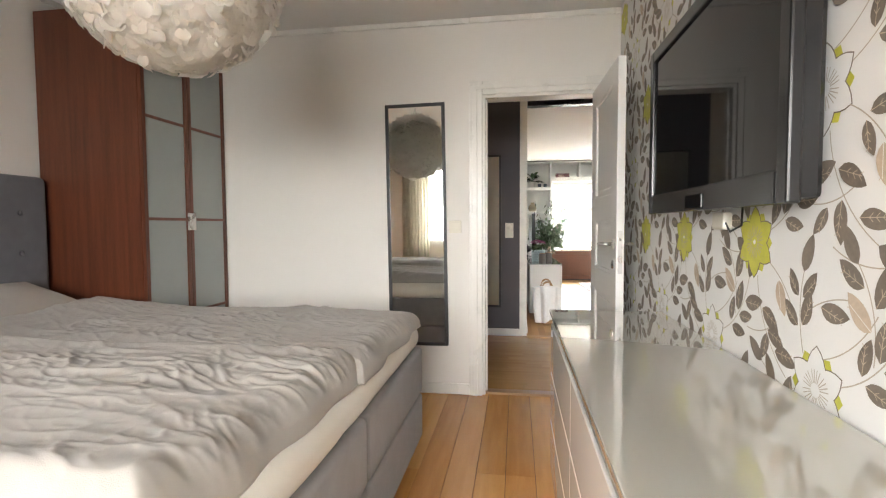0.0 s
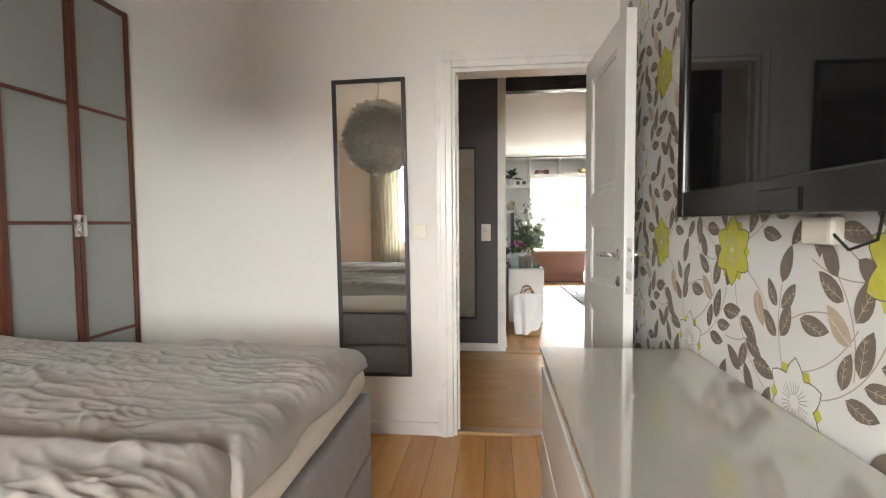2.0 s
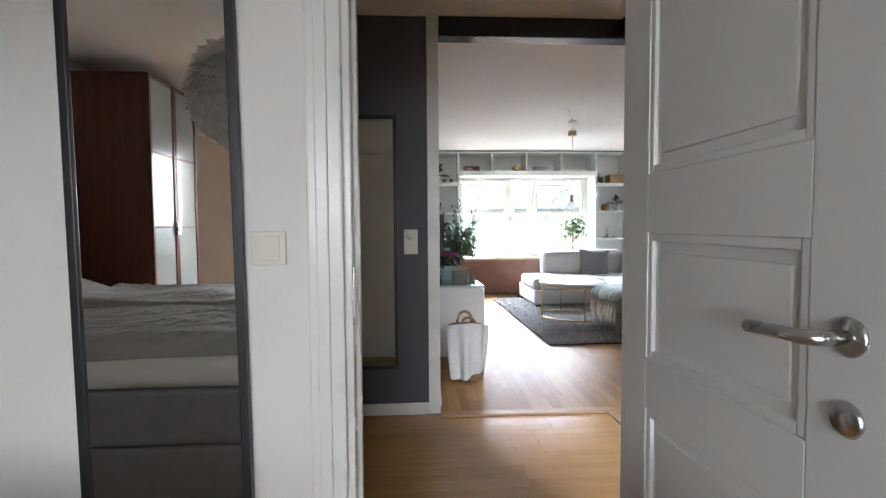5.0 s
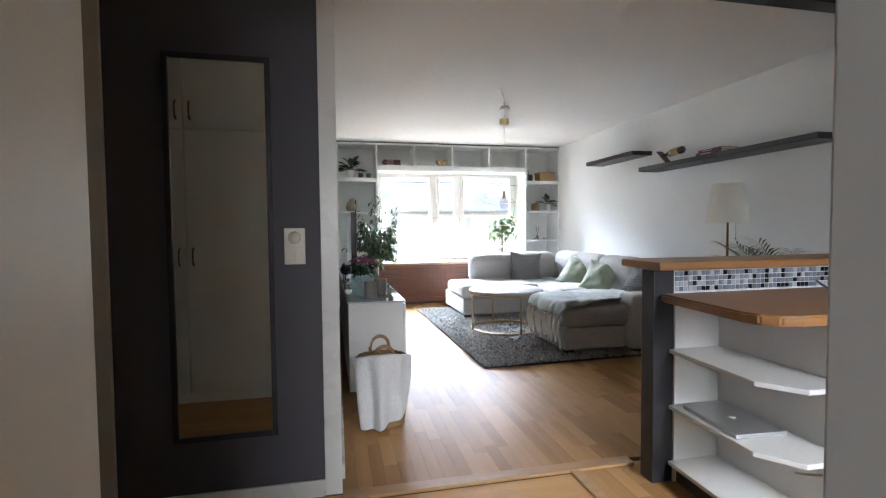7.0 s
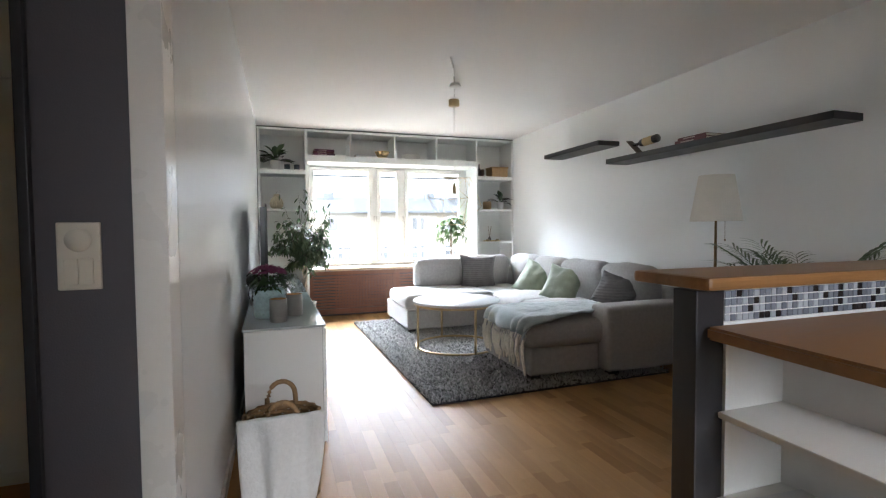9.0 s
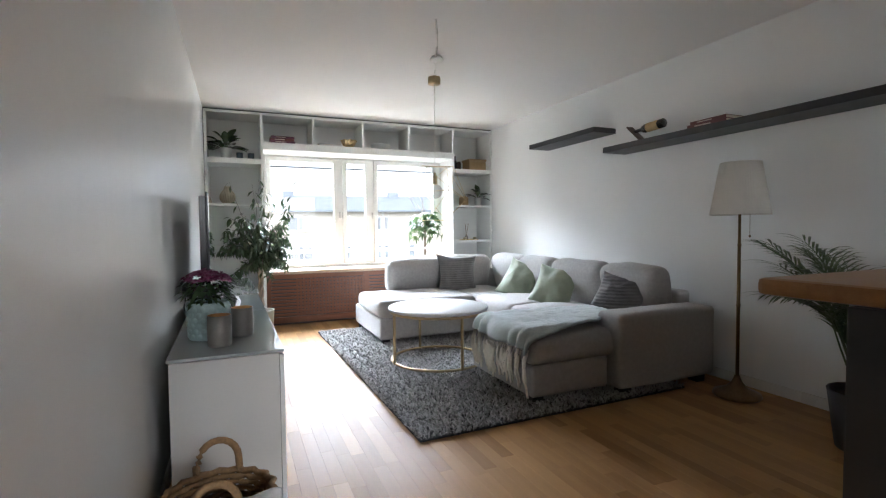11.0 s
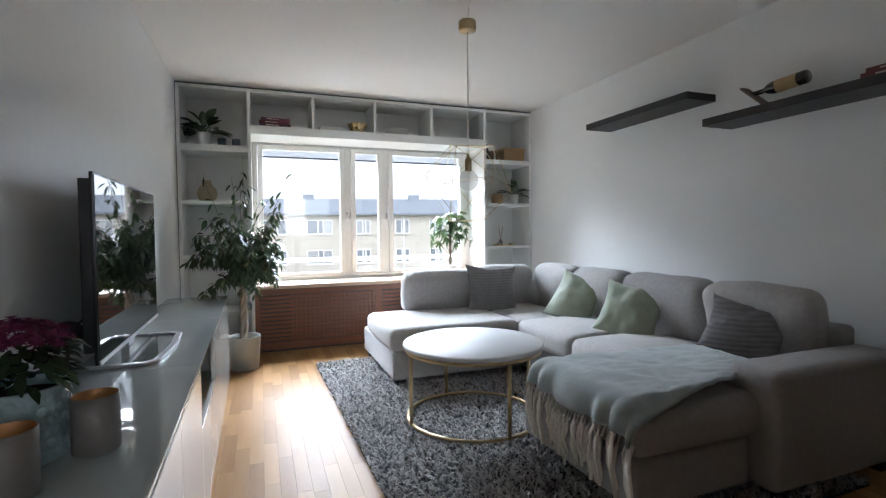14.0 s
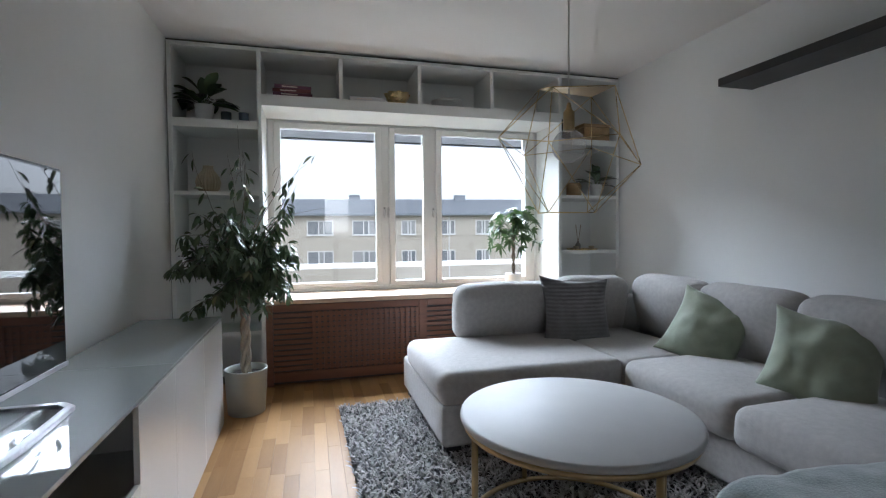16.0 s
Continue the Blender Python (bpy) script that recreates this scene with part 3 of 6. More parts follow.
for x0, x1 in ((WX0 + 0.048, 1.962), (2.033, 2.382), (2.453, WX1 - 0.048)):
    y0, y1, z0, z1, w = WY + 0.0, WY + 0.06, WZ0 + 0.034, WZ1 - 0.05, 0.048
    sash = part("casement", boxes((x0, x0 + w, y0, y1, z0, z1), (x1 - w, x1, y0, y1, z0, z1), (x0 + w, x1 - w, y0, y1, z0, z0 + w * 0.8), (x0 + w, x1 - w, y0, y1, z1 - w, z1), bevel=0.004), M_WINF, win)
    pane = part("pane", boxes((x0 + w - 0.005, x1 - w + 0.005, WY + 0.03, WY + 0.034, z0 + w * 0.8 - 0.005, z1 - w + 0.005)), M_GLASS, sash, "clear window glass")
    pane.visible_shadow = False
    bl = bmesh.new()
    for i in range(7):
        box(bl, x0 + w + 0.004, x1 - w - 0.004, WY + 0.065, WY + 0.088, z1 - w - 0.006 - i * 0.009, z1 - w - 0.0035 - i * 0.009)
    box(bl, x0 + w + 0.004, x1 - w - 0.004, WY + 0.064, WY + 0.09, z1 - w - 0.075, z1 - w - 0.062, bevel=0.002)
    part("blind", bl, M_BLIND, win, "grey venetian blind drawn right up")
for x, s in ((1.985, 1), (2.02, -1), (2.42, 1)):
    hb = boxes((x - 0.009, x + 0.009, WY - 0.008, WY + 0.0, 1.28, 1.36), bevel=0.003)
    tube([(x, WY - 0.012, 1.335), (x, WY - 0.03, 1.335), (x, WY - 0.032, 1.27)], 0.006, 8, hb)
    part("window_handle", hb, M_STEEL, win, "small metal casement handle")
part("ventilation_slot", boxes((1.35, 1.7, WY - 0.012, WY + 0.0, 2.062, 2.085), bevel=0.003), M_TRIM, win, "white ventilation strip")
setting("window_sill", boxes((1.036, 3.43, 11.955, WY + 0.01, 0.612, 0.648), bevel=0.006), M_SILL, "light wooden window sill", "window sill")

# bedroom window, behind the start of the walk
bw = setting("window_2", boxes((-1.25, -1.19, -0.09, -0.02, 0.85, 2.15), (0.69, 0.75, -0.09, -0.02, 0.85, 2.15), (-1.19, 0.69, -0.09, -0.02, 0.85, 0.91), (-1.19, 0.69, -0.09, -0.02, 2.09, 2.15), (-0.28, -0.22, -0.09, -0.02, 0.91, 2.09), bevel=0.004), M_TRIM, "white bedroom window with two casements", "window")
for x0, x1 in ((-1.19, -0.28), (-0.22, 0.69)):
    part("pane", boxes((x0, x1, -0.06, -0.056, 0.91, 2.09)), M_GLASS, bw).visible_shadow = False
for x0, x1, nm in ((-1.52, -1.06, 0), (0.68, 0.96, 1)):
    bm = bmesh.new()
    cols, rows_ = 60, 12
    grid = [[bm.verts.new((x0 + (x1 - x0) * i / cols, 0.12 + 0.035 * math.sin(i * 0.95 + 0.4 * math.sin(i)) + 0.004 * j, 0.03 + 2.4 * j / rows_)) for i in range(cols + 1)] for j in range(rows_ + 1)]
    for j in range(rows_):
        for i in range(cols):
            bm.faces.new([grid[j][i], grid[j][i + 1], grid[j + 1][i + 1], grid[j + 1][i]]).smooth = True
    bmesh.ops.solidify(bm, geom=bm.faces[:], thickness=0.003)
    cu = thing("curtain", ((x0 + x1) / 2, 0.12, 0.03), "long cream curtain hanging beside the bedroom window", "curtain", "bedroom curtains")
    part("fabric", bm, M_CURTAIN, cu)
rod = thing("curtain_rod", (-0.75, 0.12, 2.46), "thin white curtain rail above the bedroom window", "curtain rail")
part("rail", tube([(-1.75, 0.12, 2.45), (0.98, 0.12, 2.45)], 0.012, 10), M_TRIM, rod)
for x in (-1.65, 0.7):
    part("bracket", boxes((x - 0.01, x + 0.01, 0.0, 0.12, 2.46, 2.475)), M_TRIM, rod)

# ---------------------------------------------------------------- bedroom door
def panel_door(name, label, hinge, angle, width, height, material, side=1, split=(0.12, 0.78, 0.90, 1.185, 1.32, 1.89), handle_z=1.062, handle_mat=None):
    """A panelled door leaf; its own x runs from the hinge to the lock edge."""
    d = thing(name, hinge, label, "door")
    d.matrix_basis = pose(*hinge, 0, 0, angle)
    d["kind"] = "structure"
    t, st = 0.04, 0.125
    leafm = bmesh.new()
    zs = [0.008] + list(split) + [height]
    box(leafm, 0, st, -t / 2, t / 2, 0.008, height, bevel=0.003)
    box(leafm, width - st, width, -t / 2, t / 2, 0.008, height, bevel=0.003)
    for a, b in zip(zs[::2], zs[1::2]):
        box(leafm, st, width - st, -t / 2, t / 2, a, b, bevel=0.002)
    lo = d.matrix_basis.copy()
    o = part("leaf", leafm, material, d)
    o.matrix_parent_inverse = Matrix.Identity(4)
    for a, b in zip(split[::2], split[1::2]):
        pm = boxes((st - 0.004, width - st + 0.004, -0.008, 0.008, a - 0.004, b + 0.004))
        for s in (-1, 1):
            box(pm, st + 0.04, width - st - 0.04, s * 0.008 - 0.004, s * 0.008 + 0.004, a + 0.04, b - 0.04, bevel=0.0035)
            for r in ((st, st + 0.018, a, b), (width - st - 0.018, width - st, a, b)):
                box(pm, r[0], r[1], s * 0.012 - 0.006, s * 0.012 + 0.006, r[2], r[3], bevel=0.004)
            for z in (a, b - 0.018):
                box(pm, st + 0.018, width - st - 0.018, s * 0.012 - 0.006, s * 0.012 + 0.006, z, z + 0.018, bevel=0.004)
        q = part("panel", pm, material, d)
        q.matrix_parent_inverse = Matrix.Identity(4)
    hm = handle_mat or M_STEEL
    for s in (-1, 1):
        b = bmesh.new()
        x = width - 0.06
        c2 = lathe([(0, 0), (0.024, 0), (0.026, 0.004), (0.022, 0.008), (0, 0.008)], seg=24)
        join(b, c2, Matrix.Translation((x, s * t / 2, handle_z)) @ Matrix.Rotation(radians(-90 * s), 4, "X"))
        tube([(x, s * t / 2, handle_z), (x, s * (t / 2 + 0.05), handle_z), (x - 0.012, s * (t / 2 + 0.058), handle_z), (x - 0.11, s * (t / 2 + 0.055), handle_z - 0.006)], 0.0095, 10, b)
        q = part("door_handle", b, hm, d, "satin metal lever handle")
        q.matrix_parent_inverse = Matrix.Identity(4)
        b = bmesh.new()
        c2 = lathe([(0, 0), (0.022, 0), (0.024, 0.004), (0.019, 0.009), (0, 0.009)], seg=24)
        join(b, c2, Matrix.Translation((x, s * t / 2, handle_z - 0.105)) @ Matrix.Rotation(radians(-90 * s), 4, "X"))
        q = part("lock_rosette", b, hm, d)
        q.matrix_parent_inverse = Matrix.Identity(4)
    q = part("latch_plate", boxes((width - 0.001, width + 0.002, -0.011, 0.011, handle_z - 0.15, handle_z + 0.07), bevel=0.0008), hm, d, "steel latch plate")
    q.matrix_parent_inverse = Matrix.Identity(4)
    return d


panel_door("door_1", "open white panelled bedroom door with a steel lever handle", (0.866, BY1 - 0.028, 0), -88.4, 0.69, 2.0, M_DOOR)

# ---------------------------------------------------------------- bed
bed = thing("bed", (-1.2, 3.05, 0), "unmade double box bed with grey base and beige linen", "bed")
FX, BYA, BYB = -0.115, 2.12, 3.98
for y0, y1 in ((BYA, 3.048), (3.052, BYB)):
    part("base", softbox(2.16, y1 - y0, 0.235, Matrix.Translation((FX - 1.08, (y0 + y1) / 2, 0.18)), 0.02, (0.004, 0.004, 0.0), 5), M_BEDGREY, bed)
    part("box_mattress", softbox(2.16, y1 - y0, 0.235, Matrix.Translation((FX - 1.08, (y0 + y1) / 2, 0.418)), 0.02, (0.006, 0.006, 0.0), 5), M_BEDGREY, bed)
    for x in (FX - 0.1, FX - 2.0):
        part("leg", lathe([(0, 0), (0.022, 0), (0.026, 0.065), (0, 0.065)], (x, (y0 + y1) / 2, 0), 16), M_BLACK, bed)
part("mattress_topper", softbox(2.15, BYB - BYA - 0.01, 0.13, Matrix.Translation((FX - 1.085, (BYA + BYB) / 2, 0.597)), 0.055, (0.006, 0.006, 0), 20, 0.007, 7), M_SHEET, bed, "cream fitted sheet over the topper")
hb = part("headboard", softbox(0.09, 1.95, 1.38, Matrix.Translation((-2.36, 3.0, 0.76)), 0.035, (0.012, 0, 0), 12), M_HEADB, bed, "dark grey buttoned headboard")
for z in (1.02, 1.24):
    for i in range(6):
        bt = lathe([(0, 0.008), (0.008, 0.007), (0.014, 0.003), (0.015, 0)], seg=16)
        b = bmesh.new()
        join(b, bt, Matrix.Translation((-2.305, 2.2 + 0.32 * i, z)) @ Matrix.Rotation(radians(90), 4, "Y"))
        part("button", b, M_HEADB, hb)


def duvet(name, x0, x1, y0, y1, z, thick, seed, label, ridge, slope=0.09):
    """A rumpled quilt as a closed, uneven sheet with long folds."""
    nx, ny = 300, 200
    top, bot = [], []
    for i in range(nx + 1):
        u = i / nx
        for j in range(ny + 1):
            v = j / ny
            wob = 0.03 * noise.noise((u * 3 + seed, v * 2, 0.3)) 
            x = x0 + (x1 - x0) * u + 0.03 * noise.noise((v * 4 + seed, 3.1, u)) * u
            y = y0 + (y1 - y0) * v + wob
            e = min(u / 0.04, (1 - u) / 0.05, v / slope, (1 - v) / 0.09, 1.0)
            edge = math.sqrt(max(0.0, 1 - (1 - e) ** 2))
            g = Vector((x * 1.7 + seed, y * 5.0 + 0.9 * noise.noise((x * 2, y * 2, seed)), seed))
            f = 1 - abs(noise.noise(g * 1.2)) * 2
            f2 = 1 - abs(noise.noise(Vector((x * 1.6 + y * 1.5 + seed, y * 8 - x * 1.5 + 1.2 * noise.noise((x * 2.5, y * 2.5, seed)), 2.0 + seed)))) * 2.4
            f4 = 1 - abs(noise.noise(Vector((x * 4 - y * 5 + seed, y * 15 + x * 5 + 3 * noise.noise((x * 2, y * 2, seed)), 4.0)))) * 2.6
            f6 = 1 - abs(noise.noise(Vector((x * 9 - y * 4 + seed, y * 24 + x * 9 + 2 * noise.noise((x * 4, y * 4, seed)), 6.0)))) * 2.6
            f5 = noise.noise(Vector((x * 2.1 + seed, y * 3.1, 9.0)))
            f3 = noise.noise(Vector((x * 1.4 + seed, y * 2.2, 7.0)))
            near = 0.6 + 0.4 * u
            h = thick * (0.55 + 0.45 * edge) * edge ** 0.6 + edge * (0.010 * f * abs(f) * near + (0.008 * max(0.0, f2) ** 1.5 * near + 0.0065 * max(0.0, f4) ** 1.7 + 0.0045 * max(0.0, f6) ** 1.6) * (0.28 + 1.7 * max(0.0, 0.2 + f5)) + 0.024 * f3)
            h += ridge * edge * math.exp(-((v - 0.93) / 0.06) ** 2) * 0.5 + ridge * edge * math.exp(-((v - 0.08) / 0.06) ** 2) * 0.5
            h += 0.03 * edge * math.exp(-(u / 0.12) ** 2)
            top.append((x, y, z + max(0.004, h)))
            bot.append((x, y, z - 0.002))
    n = len(top)
    idx = lambda i, j: i * (ny + 1) + j
    faces = []
    for i in range(nx):
        for j in range(ny):
            faces.append((idx(i, j), idx(i + 1, j), idx(i + 1, j + 1), idx(i, j + 1)))
            faces.append((n + idx(i, j), n + idx(i, j + 1), n + idx(i + 1, j + 1), n + idx(i + 1, j)))
    rim = [idx(i, 0) for i in range(nx)] + [idx(nx, j) for j in range(ny)] + [idx(i, ny) for i in range(nx, 0, -1)] + [idx(0, j) for j in range(ny, 0, -1)]
    for a, b in zip(rim, rim[1:] + rim[:1]):
        faces.append((b, a, n + a, n + b))
    ob = new(name, raw(name, top + bot, faces, M_LINEN, True))
    return tagged(ob, label, "duvet", "bed linen")


duvet("duvet", -1.93, FX + 0.0, 3.02, 3.93, 0.655, 0.085, 3.0, "rumpled beige linen duvet spread on the bed", 0.0, 0.15)
duvet("duvet", -1.98, FX - 0.03, 2.14, 3.09, 0.655, 0.095, 11.0, "creased beige linen duvet on the near half of the bed", 0.03)
for y, zr, s in ((3.5, 16, 1), (2.6, 14, 4)):
    tagged(part("pillow", softbox(0.52, 0.68, 0.17, pose(-2.06, y, 0.75, 0, 18, zr * 0.2), 0.07, (0, 0, 0.03), 10, 0.012, 6, 0.55, seed=s), M_LINEN), "soft beige linen pillow against the headboard", "pillow", "bed linen")

# ---------------------------------------------------------------- wardrobe
WF, WZT = -1.745, 2.41


def wardrobe(W0, W1):
    wd = thing("wardrobe", (-2.05, (W0 + W1) / 2, 0), "tall red-brown wardrobe with frosted glass doors", "wardrobe", "wardrobes beside the bed")
    for nm, r in (("side_panel", (-2.40, WF, W0, W0 + 0.02, 0, WZT)), ("side_panel", (-2.40, WF, W1 - 0.02, W1, 0, WZT)), ("top_panel", (-2.40, WF, W0 + 0.02, W1 - 0.02, WZT - 0.03, WZT)), ("bottom_panel", (-2.40, WF, W0 + 0.02, W1 - 0.02, 0.0, 0.06)), ("back_panel", (-2.40, -2.39, W0 + 0.02, W1 - 0.02, 0.06, WZT - 0.03))):
        part(nm, boxes(r, bevel=0.0015), M_REDWOOD, wd)
    for k, (y0, y1) in enumerate(((W0 + 0.002, (W0 + W1) / 2 - 0.002), ((W0 + W1) / 2 + 0.002, W1 - 0.002))):
        fr, x0, x1, s = bmesh.new(), WF + 0.002, WF + 0.022, 0.03
        box(fr, x0, x1, y0, y0 + s, 0.03, WZT - 0.003, bevel=0.003)
        box(fr, x0, x1, y1 - s, y1, 0.03, WZT - 0.003, bevel=0.003)
        for z in (0.03, 0.60, 1.20, 1.792, WZT - 0.033):
            box(fr, x0, x1 - 0.002, y0 + s, y1 - s, z, z + (0.03 if z in (0.03, WZT - 0.033) else 0.018), bevel=0.002)
        dd = part("wardrobe_door", fr, M_REDWOOD, wd)
        for a, b in zip((0.06, 0.618, 1.218, 1.81), (0.60, 1.20, 1.792, WZT - 0.033)):
            part("glass_panel", boxes((WF + 0.008, WF + 0.013, y0 + s - 0.004, y1 - s + 0.004, a - 0.004, b + 0.004)), M_FROST, dd, "frosted grey glass")
        yh = y1 - 0.028 if k == 0 else y0 + 0.004
        part("handle", boxes((WF + 0.0225, WF + 0.04, yh, yh + 0.024, 1.14, 1.25), bevel=0.003), M_STEEL, dd, "square steel handle")


wardrobe(4.005, 4.79)
wardrobe(1.30, 2.085)

# ---------------------------------------------------------------- dresser
dr = thing("dresser", (0.77, 2.95, 0), "white six-drawer dresser with a glossy glass top", "dresser")
D0, D1, DF, DB, DT = 2.17, 3.785, 0.525, 1.005, 0.776
part("body", boxes((DF + 0.02, DB, D0, D0 + 0.02, 0.0, 0.755), (DF + 0.02, DB, D1 - 0.02, D1, 0.0, 0.755), (DF + 0.02, DB, D0 + 0.02, D1 - 0.02, 0.735, 0.755), (DF + 0.02, DB, D0 + 0.02, D1 - 0.02, 0.03, 0.05), (DB - 0.01, DB, D0 + 0.02, D1 - 0.02, 0.05, 0.735), (DF + 0.03, DF + 0.045, D0 + 0.02, D1 - 0.02, 0.0, 0.03), bevel=0.002), M_WHITELAM, dr)
part("top_plate", boxes((DF - 0.006, DB, D0 - 0.004, D1 + 0.004, 0.757, DT), bevel=0.003), M_GLASSTOP, dr, "cream back-painted glass top")
ym = (D0 + D1) / 2
for z0, z1 in ((0.045, 0.262), (0.27, 0.487), (0.495, 0.712)):
    for y0, y1 in ((D0 + 0.002, ym - 0.002), (ym + 0.002, D1 - 0.002)):
        part("drawer", boxes((DF, DF + 0.018, y0, y1, z0, z1), bevel=0.004), M_WHITEGLOSS, dr)
part("handle_recess", boxes((DF + 0.006, DF + 0.018, D0 + 0.002, D1 - 0.002, 0.717, 0.752)), M_STEEL, dr, "grey metal rail under the top")

# ---------------------------------------------------------------- wall television
tv = thing("television", (0.97, 3.13, 1.5), "black flat television hung on the papered wall", "television")
TX, T0, T1, TZ0, TZ1 = 0.915, 2.635, 3.685, 1.205, 1.86
part("body", boxes((TX + 0.02, TX + 0.075, T0 + 0.01, T1 - 0.01, TZ0 + 0.01, TZ1 - 0.01), (TX + 0.075, TX + 0.09, T0 + 0.2, T1 - 0.2, TZ0 + 0.1, TZ1 - 0.1), bevel=0.012), M_TVBODY, tv)
bez = boxes((TX, TX + 0.03, T0, T0 + 0.045, TZ0, TZ1), (TX, TX + 0.03, T1 - 0.045, T1, TZ0, TZ1), (TX, TX + 0.03, T0 + 0.045, T1 - 0.045, TZ1 - 0.045, TZ1), (TX, TX + 0.03, T0 + 0.045, T1 - 0.045, TZ0, TZ0 + 0.075), bevel=0.006)
part("bezel", bez, M_TVBODY, tv)
part("screen", boxes((TX + 0.010, TX + 0.016, T0 + 0.04, T1 - 0.04, TZ0 + 0.07, TZ1 - 0.04)), M_SCREEN, tv, "dark reflecting screen")
part("logo_plate", boxes((TX - 0.004, TX + 0.004, (T0 + T1) / 2 - 0.07, (T0 + T1) / 2 + 0.07, TZ0 + 0.006, TZ0 + 0.05), bevel=0.003), M_SCREEN, tv, "glossy plate in the lower frame")
part("wall_mount", boxes((TX + 0.09, BX1 - 0.001, T0 + 0.35, T1 - 0.35, 1.4, 1.65), bevel=0.003), M_BLACK, tv)
sk = thing("wall_socket", (1.0, 3.17, 1.17), "white socket and plug on the papered wall", "socket")
part("plate", boxes((BX1 - 0.03, BX1 - 0.001, 3.13, 3.22, 1.145, 1.20), bevel=0.01), M_SWITCH, sk)
part("cable", tube([(BX1 - 0.02, 3.14, 1.17), (BX1 - 0.03, 3.08, 1.14), (BX1 - 0.02, 3.03, 1.16), (BX1 - 0.03, 3.0, 1.23)], 0.003, 6), M_BLACK, sk, "thin black cable")

# ---------------------------------------------------------------- long mirrors


def long_mirror(x, y, z0, lean, roll, h=1.65):
    m = thing("wall_mirror", (x, y, z0), "tall narrow mirror in a thin black wooden frame", "mirror", "tall black mirrors")
    w, t = 0.41, 0.022
    for a in ((-w / 2, -w / 2 + t, 0, h), (w / 2 - t, w / 2, 0, h)):
        part("frame_side", boxes((x + a[0], x + a[1], y, y + 0.022, z0 + a[2], z0 + a[3]), bevel=0.003), M_BLACK, m)
    for a in (0, h - t):
        part("frame_end", boxes((x - w / 2 + t, x + w / 2 - t, y, y + 0.022, z0 + a, z0 + a + t), bevel=0.003), M_BLACK, m)
    part("glass", boxes((x - w / 2 + t - 0.003, x + w / 2 - t + 0.003, y + 0.008, y + 0.012, z0 + t - 0.003, z0 + h - t + 0.003)), M_MIRROR, m, "clear mirror glass")
    m.matrix_basis = Matrix.Translation((x, y, z0)) @ Matrix.Rotation(radians(lean), 4, "X") @ Matrix.Rotation(radians(roll), 4, "Y")
    return m


long_mirror(-0.296, BY1 - 0.0255, 0.335, 0.0, -0.75)
long_mirror(-0.055, NY - 0.0235, 0.30, 0.0, 0.0, 1.59)

# light switches


def switch(name, x, y, z, rockers, label):
    s = thing(name, (x, y, z), label, "light switch")
    h = 0.085 if rockers == 1 else 0.155
    part("plate", boxes((x - 0.043, x + 0.043, y - 0.012, y - 0.0005, z - h / 2, z + h / 2), bevel=0.004), M_SWITCH, s)
    if rockers == 1:
        part("rocker", boxes((x - 0.03, x + 0.03, y - 0.017, y - 0.0125, z - 0.03, z + 0.03), bevel=0.002), M_SWITCH, s)
    else:
        b = bmesh.new()
        join(b, lathe([(0, 0.012), (0.024, 0.010), (0.027, 0)], seg=28), Matrix.Translation((x, y - 0.0125, z + 0.037)) @ Matrix.Rotation(radians(90), 4, "X"))
        part("dimmer_knob", b, M_SWITCH, s)
        for a in (-0.029, 0.001):
            part("rocker", boxes((x + a, x + a + 0.028, y - 0.017, y - 0.0125, z - 0.065, z - 0.005), bevel=0.002), M_SWITCH, s)


switch("light_switch", -0.044, BY1, 1.152, 1, "square ivory light switch beside the bedroom door")
switch("light_switch", 0.234, NY, 1.106, 2, "ivory dimmer and double switch on the grey wall")

# ---------------------------------------------------------------- feather lamp
FLC = Vector((-0.695, 2.95, 1.985))
fl = thing("pendant_lamp", FLC, "large round white feather pendant lamp over the bed", "pendant lamp")
part("cord", tube([(FLC.x, FLC.y, BZ - 0.03), (FLC.x, FLC.y, FLC.z + 0.2)], 0.003, 6), M_TRIM, fl)
part("ceiling_cup", lathe([(0, 0), (0.045, 0.0), (0.05, 0.03), (0, 0.03)], (FLC.x, FLC.y, BZ - 0.031), 24), M_TRIM, fl)
M_CORE = mat("white_paper_globe", (0.92, 0.90, 0.86), 0.9, var=0.03, scale=8, thin=0.85)
part("core", lathe([(0.290 * math.sin(math.pi * i / 14), -0.290 * math.cos(math.pi * i / 14)) for i in range(15)], FLC, 28), M_CORE, fl, "white paper globe under the feathers")
vs, fs = [], []
NF = 8000
for i in range(NF):
    zc = 1 - 2 * (i + 0.5) / NF
    a = i * 2.39996
    nrm = Vector((math.sqrt(1 - zc * zc) * math.cos(a), math.sqrt(1 - zc * zc) * math.sin(a), zc))
    tang = Vector((0, 0, -1)) - nrm * -nrm.z
    tang = (tang.normalized() if tang.length > 0.05 else Vector((1, 0, 0))) + Vector((rnd.gauss(0, 0.35), rnd.gauss(0, 0.35), rnd.gauss(0, 0.2)))
    along = (tang.normalized() + nrm * rnd.uniform(-0.02, 0.20)).normalized()
    base = FLC + nrm * rnd.uniform(0.296, 0.318)
    leaf(vs, fs, base, along, along.cross(nrm), rnd.uniform(0.05, 0.078), rnd.uniform(0.036, 0.052), -0.35, 4)
o = new("feathers", raw("feathers", vs, fs, M_FEATHER, True))
o.parent, o.matrix_parent_inverse = fl, fl.matrix_basis.inverted()
o["kind"] = "stuff"

# ---------------------------------------------------------------- printed wallpaper motifs
PY, PZ = 0.567, 0.652


layer = [0]


